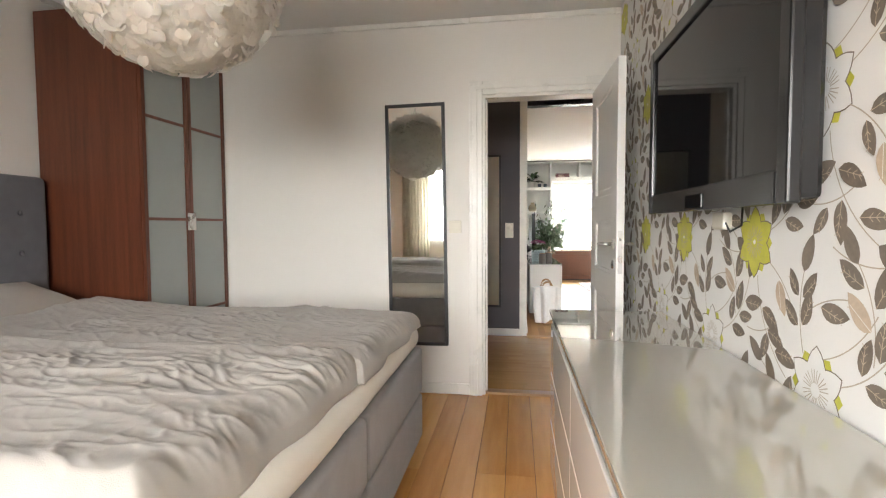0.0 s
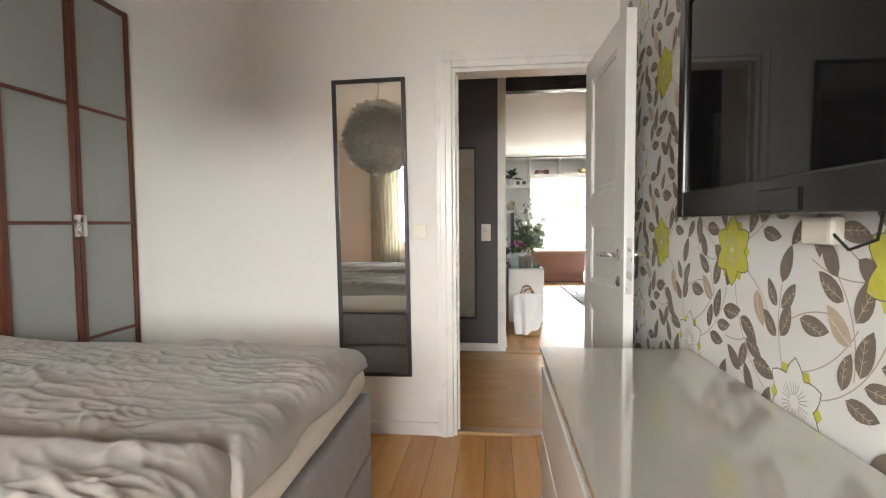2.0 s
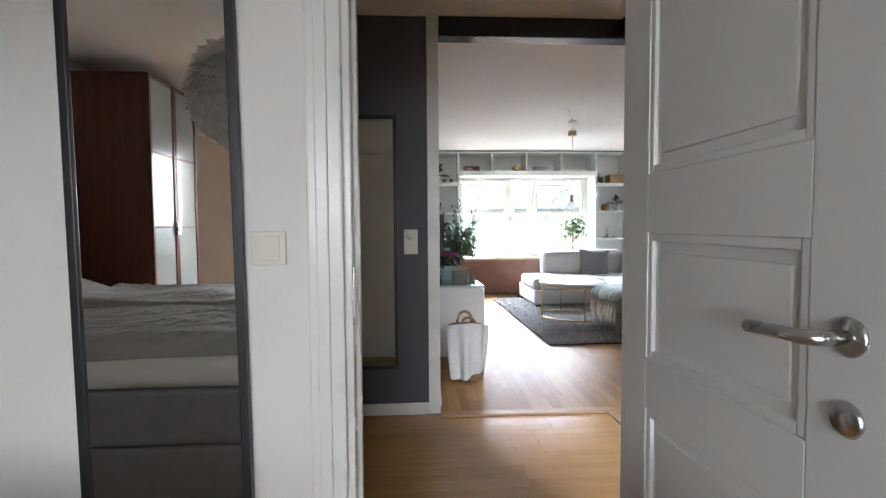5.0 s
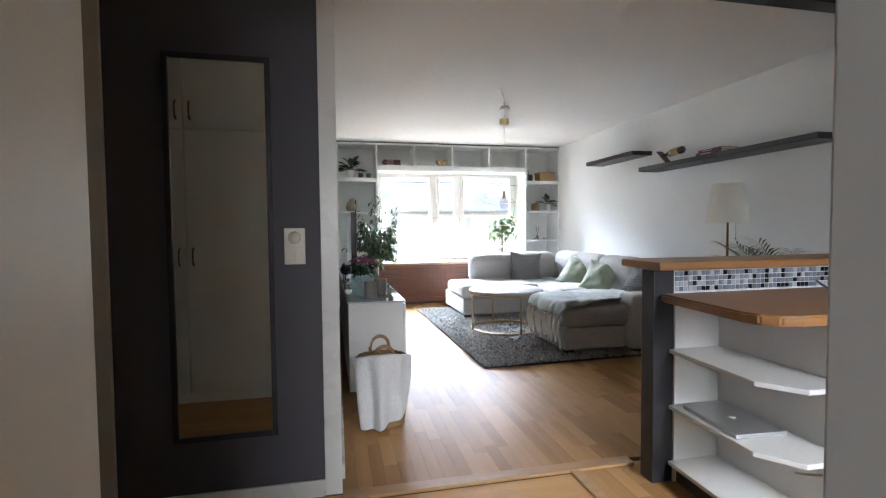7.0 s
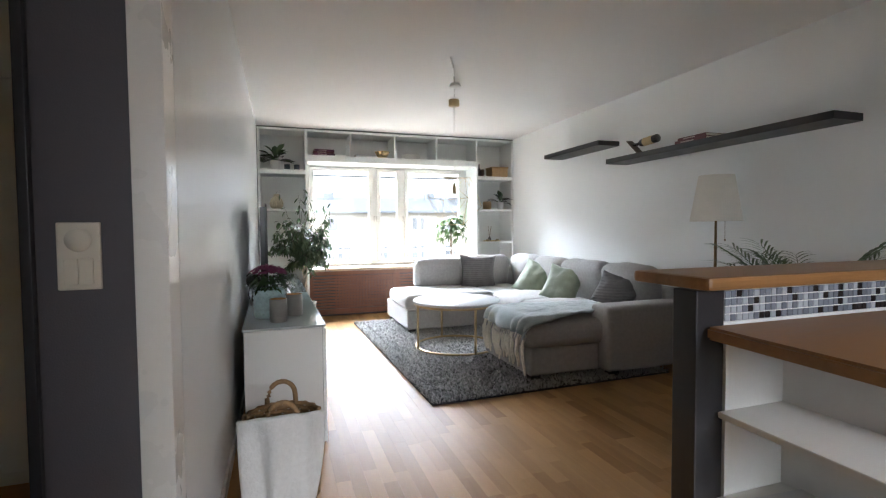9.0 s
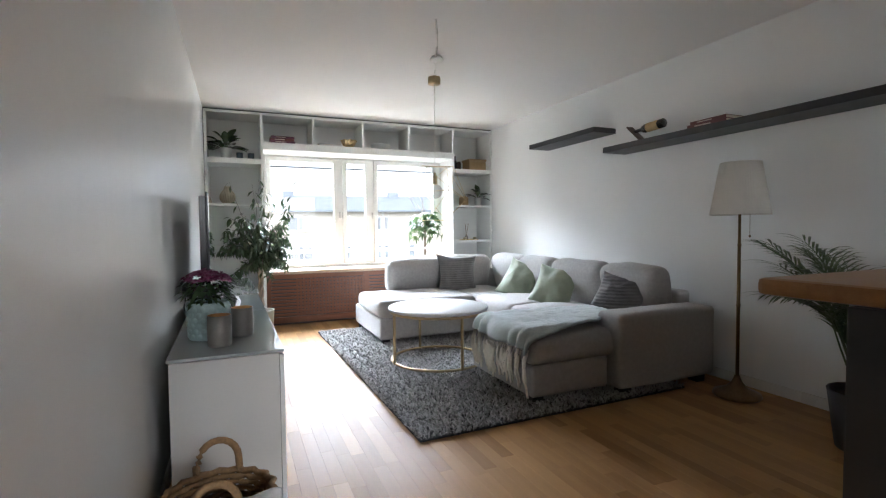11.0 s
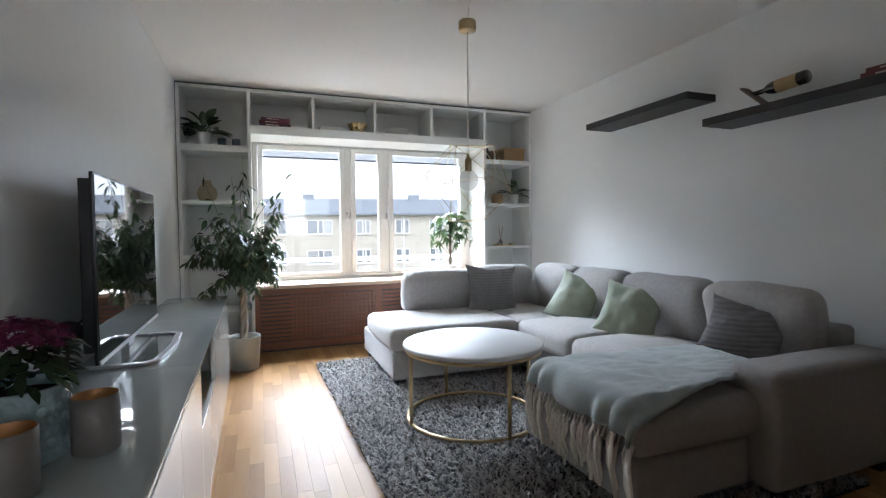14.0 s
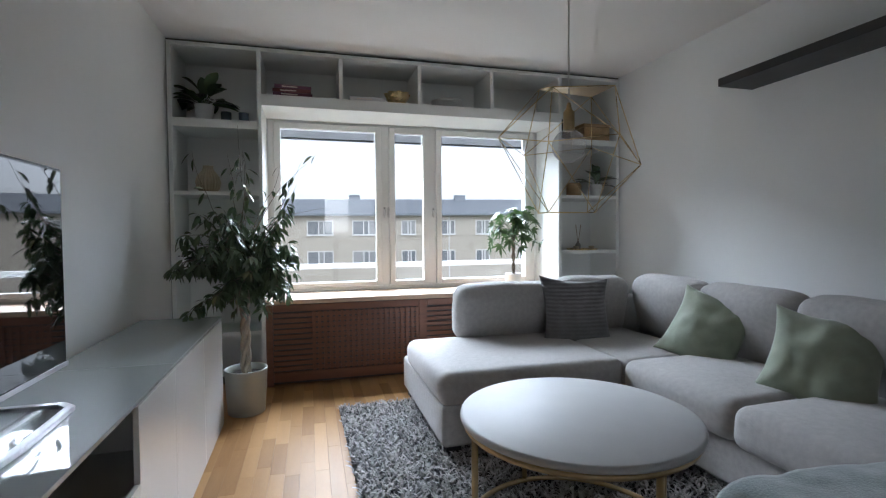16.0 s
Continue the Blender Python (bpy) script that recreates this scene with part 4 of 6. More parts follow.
def blade(vs, fs, y, z, ang, length, width, x, curl=0.0):
    """A flat pointed leaf in the plane of the wall; the fold runs along its middle."""
    layer[0] = (layer[0] + 1) % 12
    x -= layer[0] * 2.2e-5
    first, n = len(vs), 7
    ca, sa = math.cos(ang), math.sin(ang)
    for i in range(n + 1):
        f = i / n
        w = width * 0.5 * (math.sin(math.pi * f ** 0.85)) ** 0.75
        c = curl * f * f * length
        for sgn in (-1, 1):
            u, v = f * length, sgn * w + c
            vs.append((x, y + u * ca - v * sa, z + u * sa + v * ca))
    for i in range(n):
        a = first + 2 * i
        fs.append((a, a + 2, a + 3, a + 1))


def stroke(vs, fs, pts, w, x):
    layer[0] = (layer[0] + 1) % 12
    x -= layer[0] * 2.2e-5
    first = len(vs)
    for i, (y, z) in enumerate(pts):
        a, b = pts[max(i - 1, 0)], pts[min(i + 1, len(pts) - 1)]
        d = Vector((b[0] - a[0], b[1] - a[1])).normalized()
        for sgn in (-1, 1):
            vs.append((x, y - d.y * w * 0.5 * sgn, z + d.x * w * 0.5 * sgn))
    for i in range(len(pts) - 1):
        a = first + 2 * i
        fs.append((a, a + 2, a + 3, a + 1))


prints = {k: ([], []) for k in ("brown", "taupe", "lime", "vein", "pale")}
PX = BX1 - 0.0012


def flower(y, z, lime):
    for k in range(6):
        a = radians(90 + 60 * k)
        blade(*prints["lime"], y, z, a + radians(30), 0.09, 0.066, PX)
    for k in range(6):
        a = radians(90 + 60 * k)
        blade(*prints["brown"], y, z, a, 0.1005, 0.0685, PX - 0.0003)
        blade(*prints["lime" if lime else "pale"], y, z, a, 0.097, 0.0645, PX - 0.0006)
        for t in (-0.35, -0.12, 0.12, 0.35):
            stroke(*prints["vein"], [(y + 0.016 * math.cos(a + t), z + 0.016 * math.sin(a + t)), (y + 0.046 * math.cos(a + t), z + 0.046 * math.sin(a + t))], 0.0022, PX - 0.0009)
    blade(*prints["pale"], y - 0.008, z, 0, 0.016, 0.014, PX - 0.0012)


spots = []


def sprig(y, z, ang, length, bend, pairs, size, seed):
    """A curved stem with leaves on both sides and one at the tip."""
    r = random.Random(seed)
    pts, a = [(y, z)], ang
    for i in range(14):
        a += bend / 14
        pts.append((pts[-1][0] + math.cos(a) * length / 14, pts[-1][1] + math.sin(a) * length / 14))
    stroke(*prints["vein"], pts, 0.0028, PX - 0.0002)
    for k in range(pairs):
        i = int(4 + k * 10 / max(1, pairs))
        d = math.atan2(pts[i][1] - pts[i - 1][1], pts[i][0] - pts[i - 1][0])
        for sgn in (-1, 1):
            L = size * r.uniform(0.85, 1.2)
            kind = "taupe" if r.random() < 0.09 else "brown"
            aa = d + sgn * r.uniform(0.65, 1.0)
            q = (pts[i][0] + math.cos(aa) * 0.012, pts[i][1] + math.sin(aa) * 0.012)
            mid = (q[0] + math.cos(aa) * L * 0.5, q[1] + math.sin(aa) * L * 0.5)
            if mid[0] > BY1 - 0.03 or mid[1] > BZ - 0.05 or any((mid[0] - p[0]) ** 2 + (mid[1] - p[1]) ** 2 < p[2] for p in spots):
                continue
            spots.append((*mid, 0.0027))
            blade(*prints[kind], *q, aa, L, L * 0.47, PX - 0.0005, -sgn * 0.16)
            stroke(*prints["pale" if kind == "taupe" else "taupe"], [q, (q[0] + math.cos(aa) * L * 0.8, q[1] + math.sin(aa) * L * 0.8 )], 0.0016, PX - 0.0008)
            for f in (0.3, 0.5, 0.7):
                c = (q[0] + math.cos(aa) * L * f, q[1] + math.sin(aa) * L * f)
                for s2 in (-0.7, 0.7):
                    stroke(*prints["taupe"], [c, (c[0] + math.cos(aa + s2) * L * 0.15, c[1] + math.sin(aa + s2) * L * 0.15)], 0.0014, PX - 0.0008)
    d = math.atan2(pts[-1][1] - pts[-2][1], pts[-1][0] - pts[-2][0])
    mid = (pts[-1][0] + math.cos(d) * size * 0.5, pts[-1][1] + math.sin(d) * size * 0.5)
    if mid[0] < BY1 - 0.05 and not any((mid[0] - p[0]) ** 2 + (mid[1] - p[1]) ** 2 < p[2] for p in spots):
        spots.append((*mid, 0.0027))
        blade(*prints["brown"], *pts[-1], d, size * 1.1, size * 0.5, PX - 0.0005, 0.1)


for i in range(-1, 8):
    for j in range(-1, 4):
        y, z = 4.125 - i * PY, 1.113 + (j - 1) * PZ
        for fy, fz, lime in ((y, z, True), (y - 0.29, z + 0.335, False)):
            if not (0.2 < fy < BY1 - 0.1 and 0.1 < fz < BZ - 0.1):
                continue
            flower(fy, fz, lime)
            spots.append((fy, fz, 0.0165))
            sprig(fy - 0.07, fz + 0.03, radians(165), 0.27, -1.0, 3, 0.088, 1 + lime)
            sprig(fy + 0.05, fz + 0.07, radians(70), 0.19, 0.6, 2, 0.084, 3 + lime)
            sprig(fy - 0.02, fz - 0.09, radians(-95), 0.29, -0.9, 3, 0.086, 5 + lime)
            sprig(fy - 0.08, fz - 0.05, radians(-155), 0.19, 0.7, 2, 0.084, 7 + lime)
            sprig(fy + 0.08, fz - 0.03, radians(-10), 0.16, 0.7, 2, 0.08, 9 + lime)
            sprig(fy - 0.12, fz - 0.2, radians(-40), 0.16, 0.8, 2, 0.08, 11 + lime)
            sprig(fy - 0.17, fz + 0.10, radians(100), 0.2, -0.8, 3, 0.08, 15 + lime)
            sprig(fy + 0.10, fz - 0.12, radians(-60), 0.2, 0.7, 3, 0.08, 17 + lime)
            sprig(fy + 0.05, fz + 0.16, radians(140), 0.2, 0.8, 3, 0.08, 13 + lime)
wp = thing("wallpaper", (BX1, 2.4, 1.2), "printed wallpaper with brown leaves and lime flowers", "wallpaper")
wp["kind"] = "structure"
for key, m_ in (("brown", M_PRINT), ("taupe", M_PRINT2), ("lime", M_PRINT3), ("vein", M_PRINT4), ("pale", M_PAPER)):
    o = new("print", raw("print", *prints[key], m_))
    o.parent, o.matrix_parent_inverse = wp, wp.matrix_basis.inverted()
    o["kind"] = "stuff"

# the bedroom as a whole stands a little to the west and north of the plan used above
still = {o.name for o in bpy.data.objects if o.name in ("wall_mirror.001", "light_switch.001", "camera", "sun") or o.name.endswith("_light")}
hall_parts = {"ceiling_2", "ceiling_3", "wall_hall", "wall_hall_2", "trim_3", "trim_4", "trim_6", "trim_7", "baseboard_2", "baseboard_3", "wall_living_west", "wall_living_east", "wall_kitchen_east", "wall_kitchen_south", "wall_window", "ceiling_beam", "floor_2", "floor_3", "window_1", "window_sill"}
for o in list(bpy.data.objects):
    if o.parent is None and o.name not in still | hall_parts:
        o.matrix_basis = Matrix.Translation((-0.06, 0.10, 0)) @ o.matrix_basis

# ---------------------------------------------------------------- hall: cabinets, second door
hc = thing("hall_cabinet", (-0.65, 5.2, 0), "cream built-in hall cabinets with black bow handles", "cabinet")
part("body", boxes((-1.555, 0.075, 5.022, 5.31, 0.0, 0.06), (-1.555, 0.075, 5.022, 5.318, 0.06, LZ - 0.004)), M_BEIGEDOOR, hc)
for i in range(3):
    x0, x1 = -1.515 + i * 0.475, (-1.515 + (i + 1) * 0.475 - 0.005 if i < 2 else 0.07)
    for z0, z1, hz in ((0.07, 1.84, 1.0), (1.85, LZ - 0.02, 1.97)):
        d = part("cabinet_door", boxes((x0, x1, 5.3185, 5.34, z0, z1), bevel=0.004), M_BEIGEDOOR, hc)
        hx = x0 + 0.04 if i == 2 else x1 - 0.04
        part("handle", tube([(hx, 5.3405, hz - 0.06), (hx, 5.363, hz - 0.045), (hx, 5.37, hz), (hx, 5.363, hz + 0.045), (hx, 5.3405, hz + 0.06)], 0.006, 8), M_BLACK, d, "black bow handle")
setting("trim_8", boxes((-0.57, -0.475, NY - 0.02, NY + 0.0, 0, 2.13), (-1.565, -1.47, NY - 0.02, NY, 0, 2.13), (-1.47, -0.57, NY - 0.02, NY, 2.045, 2.13), bevel=0.004), M_BEIGEDOOR, "cream casing round the hall door", "door frame")
panel_door("door_2", "closed cream panelled hall door with a dark lever handle", (-1.465, NY + 0.02, 0), 0.0, 0.89, 2.04, M_BEIGEDOOR, handle_mat=M_BLACK)

# ---------------------------------------------------------------- kitchen bar
bar = thing("bar_counter", (2.6, 6.55, 0), "raised oak bar with a black post and mosaic band", "bar counter")
part("post", boxes((1.80, 1.905, 6.472, 6.56, 0, 0.978), bevel=0.004), M_BLACK, bar, "black painted post")
part("half_wall", boxes((1.907, 4.02, 6.49, 6.61, 0, 0.976)), M_WALL2, bar)
part("bar_top", boxes((1.80, 4.02, 6.43, 6.735, 0.980, 1.018), bevel=0.012), M_COUNTER, bar, "oiled oak bar top")
grout = part("mosaic_backing", boxes((1.908, 4.02, 6.482, 6.4895, 0.8755, 0.978)), M_GROUT, bar, "white grout band")
wk = thing("worktop", (2.6, 6.15, 0.85), "oiled oak kitchen worktop with rounded corners", "worktop")
part("slab", extrude_poly([(1.83, 6.468), (1.80, 6.0), (1.815, 5.93), (1.86, 5.885), (1.93, 5.865), (4.02, 5.84), (4.02, 6.468)], 0.836, 0.874, 0.008), M_COUNTER, wk)
eu = thing("shelf_unit", (2.1, 6.15, 0), "white open kitchen end shelves with cut corners", "shelf unit")
part("back_panel", boxes((1.907, 2.14, 6.465, 6.487, 0.0, 0.834)), M_WHITELAM, eu)
part("side_panel", boxes((2.14, 2.158, 5.865, 6.464, 0.0, 0.834)), M_WHITELAM, eu)
for z in (0.085, 0.345, 0.602):
    part("shelf", extrude_poly([(1.875, 6.463), (1.86, 5.99), (1.955, 5.865), (2.139, 5.86), (2.139, 6.463)], z, z + 0.018, 0.002), M_WHITELAM, eu)
part("plinth", extrude_poly([(1.92, 6.463), (1.92, 6.02), (2.0, 5.92), (2.139, 5.92), (2.139, 6.463)], 0.0, 0.084), M_PLINTH_SHADE, eu)
kc = thing("kitchen_cabinet", (2.95, 6.15, 0), "white kitchen base cabinet with drawers", "cabinet")
part("body", boxes((2.16, 3.62, 5.90, 6.464, 0.09, 0.834)), M_WHITELAM, kc)
part("plinth", boxes((2.16, 3.62, 5.95, 6.46, 0.0, 0.089)), M_PLINTH_SHADE, kc)
for x0, x1 in ((2.162, 2.888), (2.892, 3.618)):
    for z0, z1 in ((0.095, 0.45), (0.455, 0.68), (0.685, 0.825)):
        part("drawer", boxes((x0, x1, 5.878, 5.8985, z0, z1), bevel=0.003), M_WHITELAM, kc)
lap = thing("laptop", (2.0, 6.24, 0.363), "closed silver laptop lying on the middle shelf", "laptop")
LM = pose(2.005, 6.24, 0.364, 0, 0, 86)
b = bmesh.new()
box(b, -0.16, 0.16, -0.11, 0.11, 0.0, 0.009, bevel=0.004, m=LM)
part("base", b, M_SILVER, lap)
b = bmesh.new()
box(b, -0.16, 0.16, -0.11, 0.11, 0.0095, 0.016, bevel=0.003, m=LM)
lid = part("lid", b, M_SILVER, lap)
b = bmesh.new()
join(b, lathe([(0, 0.0166), (0.016, 0.0166), (0.016, 0.0161)], seg=20), LM)
part("emblem", b, M_POTW, lid, "small white disc")

# ---------------------------------------------------------------- bookcase round the window
BF, BB = 11.97, 12.395
bc = thing("bookcase", (2.2, 12.15, 0), "white built-in bookcase framing the window", "bookcase")
th = 0.028
XL, XR = (0.423, 1.035), (3.425, 4.022)
for x in (XL[0], XL[1] - th, XR[0], XR[1] - th):
    part("upright", boxes((x, x + th, BF, BB, 0.0, LZ - 0.02), bevel=0.0015), M_BOOKC, bc)
for i, x in enumerate((1.603, 2.21, 2.817)):
    part("divider", boxes((x - 0.014, x + 0.014, BF + 0.002, BB, 2.151, LZ - 0.05), bevel=0.0015), M_BOOKC, bc)
part("top_board", boxes((XL[0] + th, XL[1] - th, BF, BB, LZ - 0.048, LZ - 0.02), bevel=0.0015), M_BOOKC, bc)
part("top_board", boxes((XL[1], XR[0], BF, BB, LZ - 0.048, LZ - 0.02), bevel=0.0015), M_BOOKC, bc)
part("top_board", boxes((XR[0] + th, XR[1] - th, BF, BB, LZ - 0.048, LZ - 0.02), bevel=0.0015), M_BOOKC, bc)
part("bridge_board", boxes((XL[1], XR[0], BF - 0.004, BB, 2.068, 2.149), bevel=0.002), M_BOOKC, bc)
part("back_board", boxes((XL[1], XR[0], BB - 0.012, BB - 0.002, 2.151, LZ - 0.05)), M_BOOKC, bc)
for x0, x1, zs in ((XL[0] + th, XL[1] - th, ((1.892, 0.06), (1.415, 0.028), (0.92, 0.028), (0.40, 0.028))), (XR[0] + th, XR[1] - th, ((1.888, 0.05), (1.425, 0.028), (0.945, 0.028), (0.40, 0.028)))):
    part("back_board", boxes((x0, x1, BB - 0.012, BB - 0.002, 0.0, LZ - 0.05)), M_BOOKC, bc)
    for z, t in zs:
        part("shelf", boxes((x0, x1, BF + 0.002, BB - 0.013, z, z + t), bevel=0.002), M_BOOKC, bc)
# dark strips fill the ceiling and wall gaps, their shade given by colour
part("shadow_gap", boxes((LX0 + 0.001, LX1 - 0.001, BF + 0.03, BB, LZ - 0.019, LZ - 0.001), (LX0 + 0.001, XL[0] - 0.001, BF + 0.02, BB, 0, LZ - 0.019)), M_PLINTH_SHADE, bc, "dark filler painted as the shade in the bookcase gaps")

# radiator cover of brown lattice below the sill
rc = thing("radiator_cover", (2.2, 12.1, 0), "brown wooden radiator cover with lattice panels", "radiator cover")
RY = 11.975
for x0, x1 in ((1.037, 1.085), (2.19, 2.255), (3.375, 3.423)):
    part("post", boxes((x0, x1, RY, RY + 0.03, 0.0, 0.608), bevel=0.003), M_RADWOOD, rc)
for x0, x1 in ((1.087, 2.188), (2.257, 3.373)):
    for z0, z1 in ((0.03, 0.10), (0.555, 0.606)):
        part("rail", boxes((x0, x1, RY + 0.002, RY + 0.026, z0, z1), bevel=0.003), M_RADWOOD, rc)
    for i in range(11):
        z = 0.112 + i * 0.040
        part("slat", boxes((x0, x1, RY + 0.012, RY + 0.022, z, z + 0.028), bevel=0.002), M_RADWOOD, rc)
    xs = x0 + 0.28
    while xs < x1 - 0.02:
        part("lattice_bar", boxes((xs, xs + 0.024, RY + 0.004, RY + 0.0118, 0.105, 0.55), bevel=0.002), M_RADWOOD, rc)
        xs += 0.042
# near-black sheet whose colour stands in for the shade inside the cover
part("backing", boxes((1.04, 3.42, RY + 0.06, RY + 0.07, 0.0, 0.606)), M_PLINTH_SHADE, rc, "dark sheet painted in for the shade behind the lattice")

# ---------------------------------------------------------------- rug
rugm = pose(2.56, 9.90, 0, 0, 0, 1.4)
rug = tagged(new("rug"), "thick dark grey shag rug under the table and sofa", "rug")
b = bmesh.new()
box(b, -1.0, 1.0, -1.5, 1.5, 0.0, 0.012, bevel=0.005, m=rugm)
part("backing", b, M_RUGBASE, rug)
rs = np.random.RandomState(3)
N = 42000
px_, py_ = rs.uniform(-1.0, 1.0, N), rs.uniform(-1.5, 1.5, N)
ang, lean_, ht = rs.uniform(0, 2 * np.pi, N), rs.uniform(0.25, 1.1, N), rs.uniform(0.022, 0.042, N)
wd_ = rs.uniform(0.0035, 0.006, N)
dx, dy = np.cos(ang), np.sin(ang)
ca, sa = math.cos(radians(1.4)), math.sin(radians(1.4))
V = np.zeros((N, 6, 3))
for k, f in enumerate((0.0, 0.55, 1.0)):
    reach = ht * lean_ * f ** 1.6
    cx, cy, cz = px_ + dx * reach, py_ + dy * reach, 0.008 + ht * (f - 0.35 * f * f)
    w = wd_ * (1.0, 1.0, 0.55)[k]
    for s, sg in ((0, -1), (1, 1)):
        V[:, 2 * k + s, 0], V[:, 2 * k + s, 1], V[:, 2 * k + s, 2] = cx - dy * w * sg, cy + dx * w * sg, cz
gx = V[..., 0] * ca - V[..., 1] * sa + 2.56
V[..., 1] = V[..., 0] * sa + V[..., 1] * ca + 9.90
V[..., 0] = gx
base_ = (np.arange(N) * 6)[:, None]
F = np.concatenate([base_ + [0, 1, 3, 2], base_ + [2, 3, 5, 4]])
o = new("shag", raw("shag", V.reshape(-1, 3).tolist(), F.tolist(), M_RUG))
o.parent = rug
o["kind"] = "stuff"

# ---------------------------------------------------------------- sofa
sofa = thing("sofa", (3.0, 9.9, 0), "large U-shaped light grey fabric corner sofa", "sofa")


def sb(name, x0, x1, y0, y1, z0, z1, r=0.04, bulge=(0, 0, 0), wr=0.004, fr=5, n=8, lab="", m=M_SOFA, par=None, seed=0):
    return part(name, softbox(x1 - x0, y1 - y0, z1 - z0, Matrix.Translation(((x0 + x1) / 2, (y0 + y1) / 2, (z0 + z1) / 2)), r, bulge, n, wr, fr, seed=seed), m, par or sofa, lab)


sb("base", 1.985, 3.05, 10.52, 11.58, 0.05, 0.27, 0.025, wr=0.002)
sb("base", 3.05, 3.93, 9.42, 11.58, 0.05, 0.27, 0.025, wr=0.002)
sb("base", 2.42, 3.03, 8.56, 9.40, 0.05, 0.265, 0.025, wr=0.002)
sb("base", 3.03, 3.93, 8.66, 9.40, 0.05, 0.265, 0.025, wr=0.002)
sb("armrest", 3.03, 3.93, 8.45, 8.68, 0.05, 0.555, 0.035, (0, 0.006, 0.008), 0.004)
sb("seat_cushion", 1.965, 3.02, 10.49, 11.35, 0.265, 0.435, 0.055, (0.01, 0.012, 0.015), 0.006, 4, seed=1)
sb("seat_cushion", 3.0, 3.60, 10.47, 11.35, 0.265, 0.43, 0.05, (0.0, 0.01, 0.015), 0.006, 4, seed=2)
sb("seat_cushion", 2.98, 3.66, 9.77, 10.48, 0.265, 0.44, 0.055, (0.012, 0.01, 0.02), 0.007, 4, seed=3)
sb("seat_cushion", 2.97, 3.66, 9.20, 9.77, 0.265, 0.44, 0.055, (0.012, 0.01, 0.02), 0.007, 4, seed=4)
sb("seat_cushion", 2.39, 3.66, 8.53, 9.22, 0.262, 0.44, 0.06, (0.012, 0.012, 0.02), 0.007, 4, seed=5)
sb("back_frame", 2.62, 3.93, 11.42, 11.60, 0.27, 0.64, 0.03, wr=0.003)
sb("back_frame", 3.80, 3.95, 8.68, 11.42, 0.27, 0.64, 0.03, wr=0.003)


def backrest(x, y, w, zr, tilt, seed, h=0.42, t=0.20):
    part("back_cushion", softbox(w, t, h, pose(x, y, 0.42 + h / 2 - 0.02, tilt, 0, zr), 0.075, (0.01, 0.025, 0.018), 9, 0.011, 4.5, seed=seed), M_SOFA, sofa)


backrest(2.68, 11.33, 0.78, 0, 12, 1, 0.38)
backrest(3.33, 11.36, 0.56, 0, 11, 2, 0.40)
backrest(3.71, 10.93, 0.62, -90, 12, 3)
backrest(3.71, 10.32, 0.62, -90, 12, 4)
backrest(3.71, 9.66, 0.70, -90, 12, 5)
backrest(3.71, 9.01, 0.62, -90, 12, 6)
for x, y in ((2.05, 10.58), (2.05, 11.5), (2.48, 8.62), (3.82, 8.52), (3.12, 8.52), (3.85, 11.5), (3.1, 10.5)):
    part("foot", boxes((x - 0.04, x + 0.04, y - 0.04, y + 0.04, 0.0, 0.052), bevel=0.004), M_BLACK, sofa)


def cushion_mesh(size, th, m, seed, crease):
    """A stuffed square cover: pointed corners, drawn-in sides, a seam all round and slack creases."""
    n = 26
    bm, rim = bmesh.new(), {}
    off = Vector((seed * 5.3, seed * 2.7, seed * 1.1))

    def height(u, v, side):
        full = (max(0.0, 1 - abs(u) ** 2.2) * max(0.0, 1 - abs(v) ** 2.2)) ** 0.48
        p = Vector((u, v, 0.6 * side)) + off
        slack = 1 - abs(noise.noise(p * 1.9 + 0.5 * noise.noise_vector(p * 1.3))) * 2.6
        fine = 1 - abs(noise.noise(Vector((u * 5 + v * 2, v * 2.4 - u, seed + side)))) * 2.4
        pull = math.sin((abs(u) - abs(v)) * 9 + 2.2 * noise.noise(p * 2.5)) * (abs(u) * abs(v)) ** 1.2
        return full * (th / 2 + crease * (0.010 * slack + 0.006 * fine)) + 0.010 * crease * pull * full ** 0.5

    for side in (1, -1):
        rows_ = []
        for i in range(n + 1):
            row = []
            for j in range(n + 1):
                u, v = math.sin((i / n - 0.5) * math.pi), math.sin((j / n - 0.5) * math.pi)
                edge = i in (0, n) or j in (0, n)
                if edge and (i, j) in rim:
                    row.append(rim[i, j])
                    continue
                x = size / 2 * u * (1 - 0.12 * (1 - v * v) + 0.03 * (u * v) ** 4)
                y = size / 2 * v * (1 - 0.12 * (1 - u * u) + 0.03 * (u * v) ** 4)
                sag = 0.03 * (1 - v) * (1 - u * u) * -0.25
                q = bm.verts.new(m @ Vector((x, y + sag, side * height(u, v, side) + 0.018 * noise.noise((u * 1.3, v * 1.3, seed)))))
                if edge:
                    rim[i, j] = q
                row.append(q)
            rows_.append(row)
        for i in range(n):
            for j in range(n):
                quad = [rows_[i][j], rows_[i + 1][j], rows_[i + 1][j + 1], rows_[i][j + 1]]
                bm.faces.new(quad if side > 0 else quad[::-1]).smooth = True
    return bm


def cushion(x, y, z, size, rx, ry, rz, material, label, seed, th=0.14, spin=0.0, crease=1.0):
    m = pose(x, y, z, rx, ry, rz) @ Matrix.Rotation(radians(spin), 4, "Z")
    return tagged(part("cushion", cushion_mesh(size, th, m, seed, crease), material, None), label, "cushion", "sofa cushions")


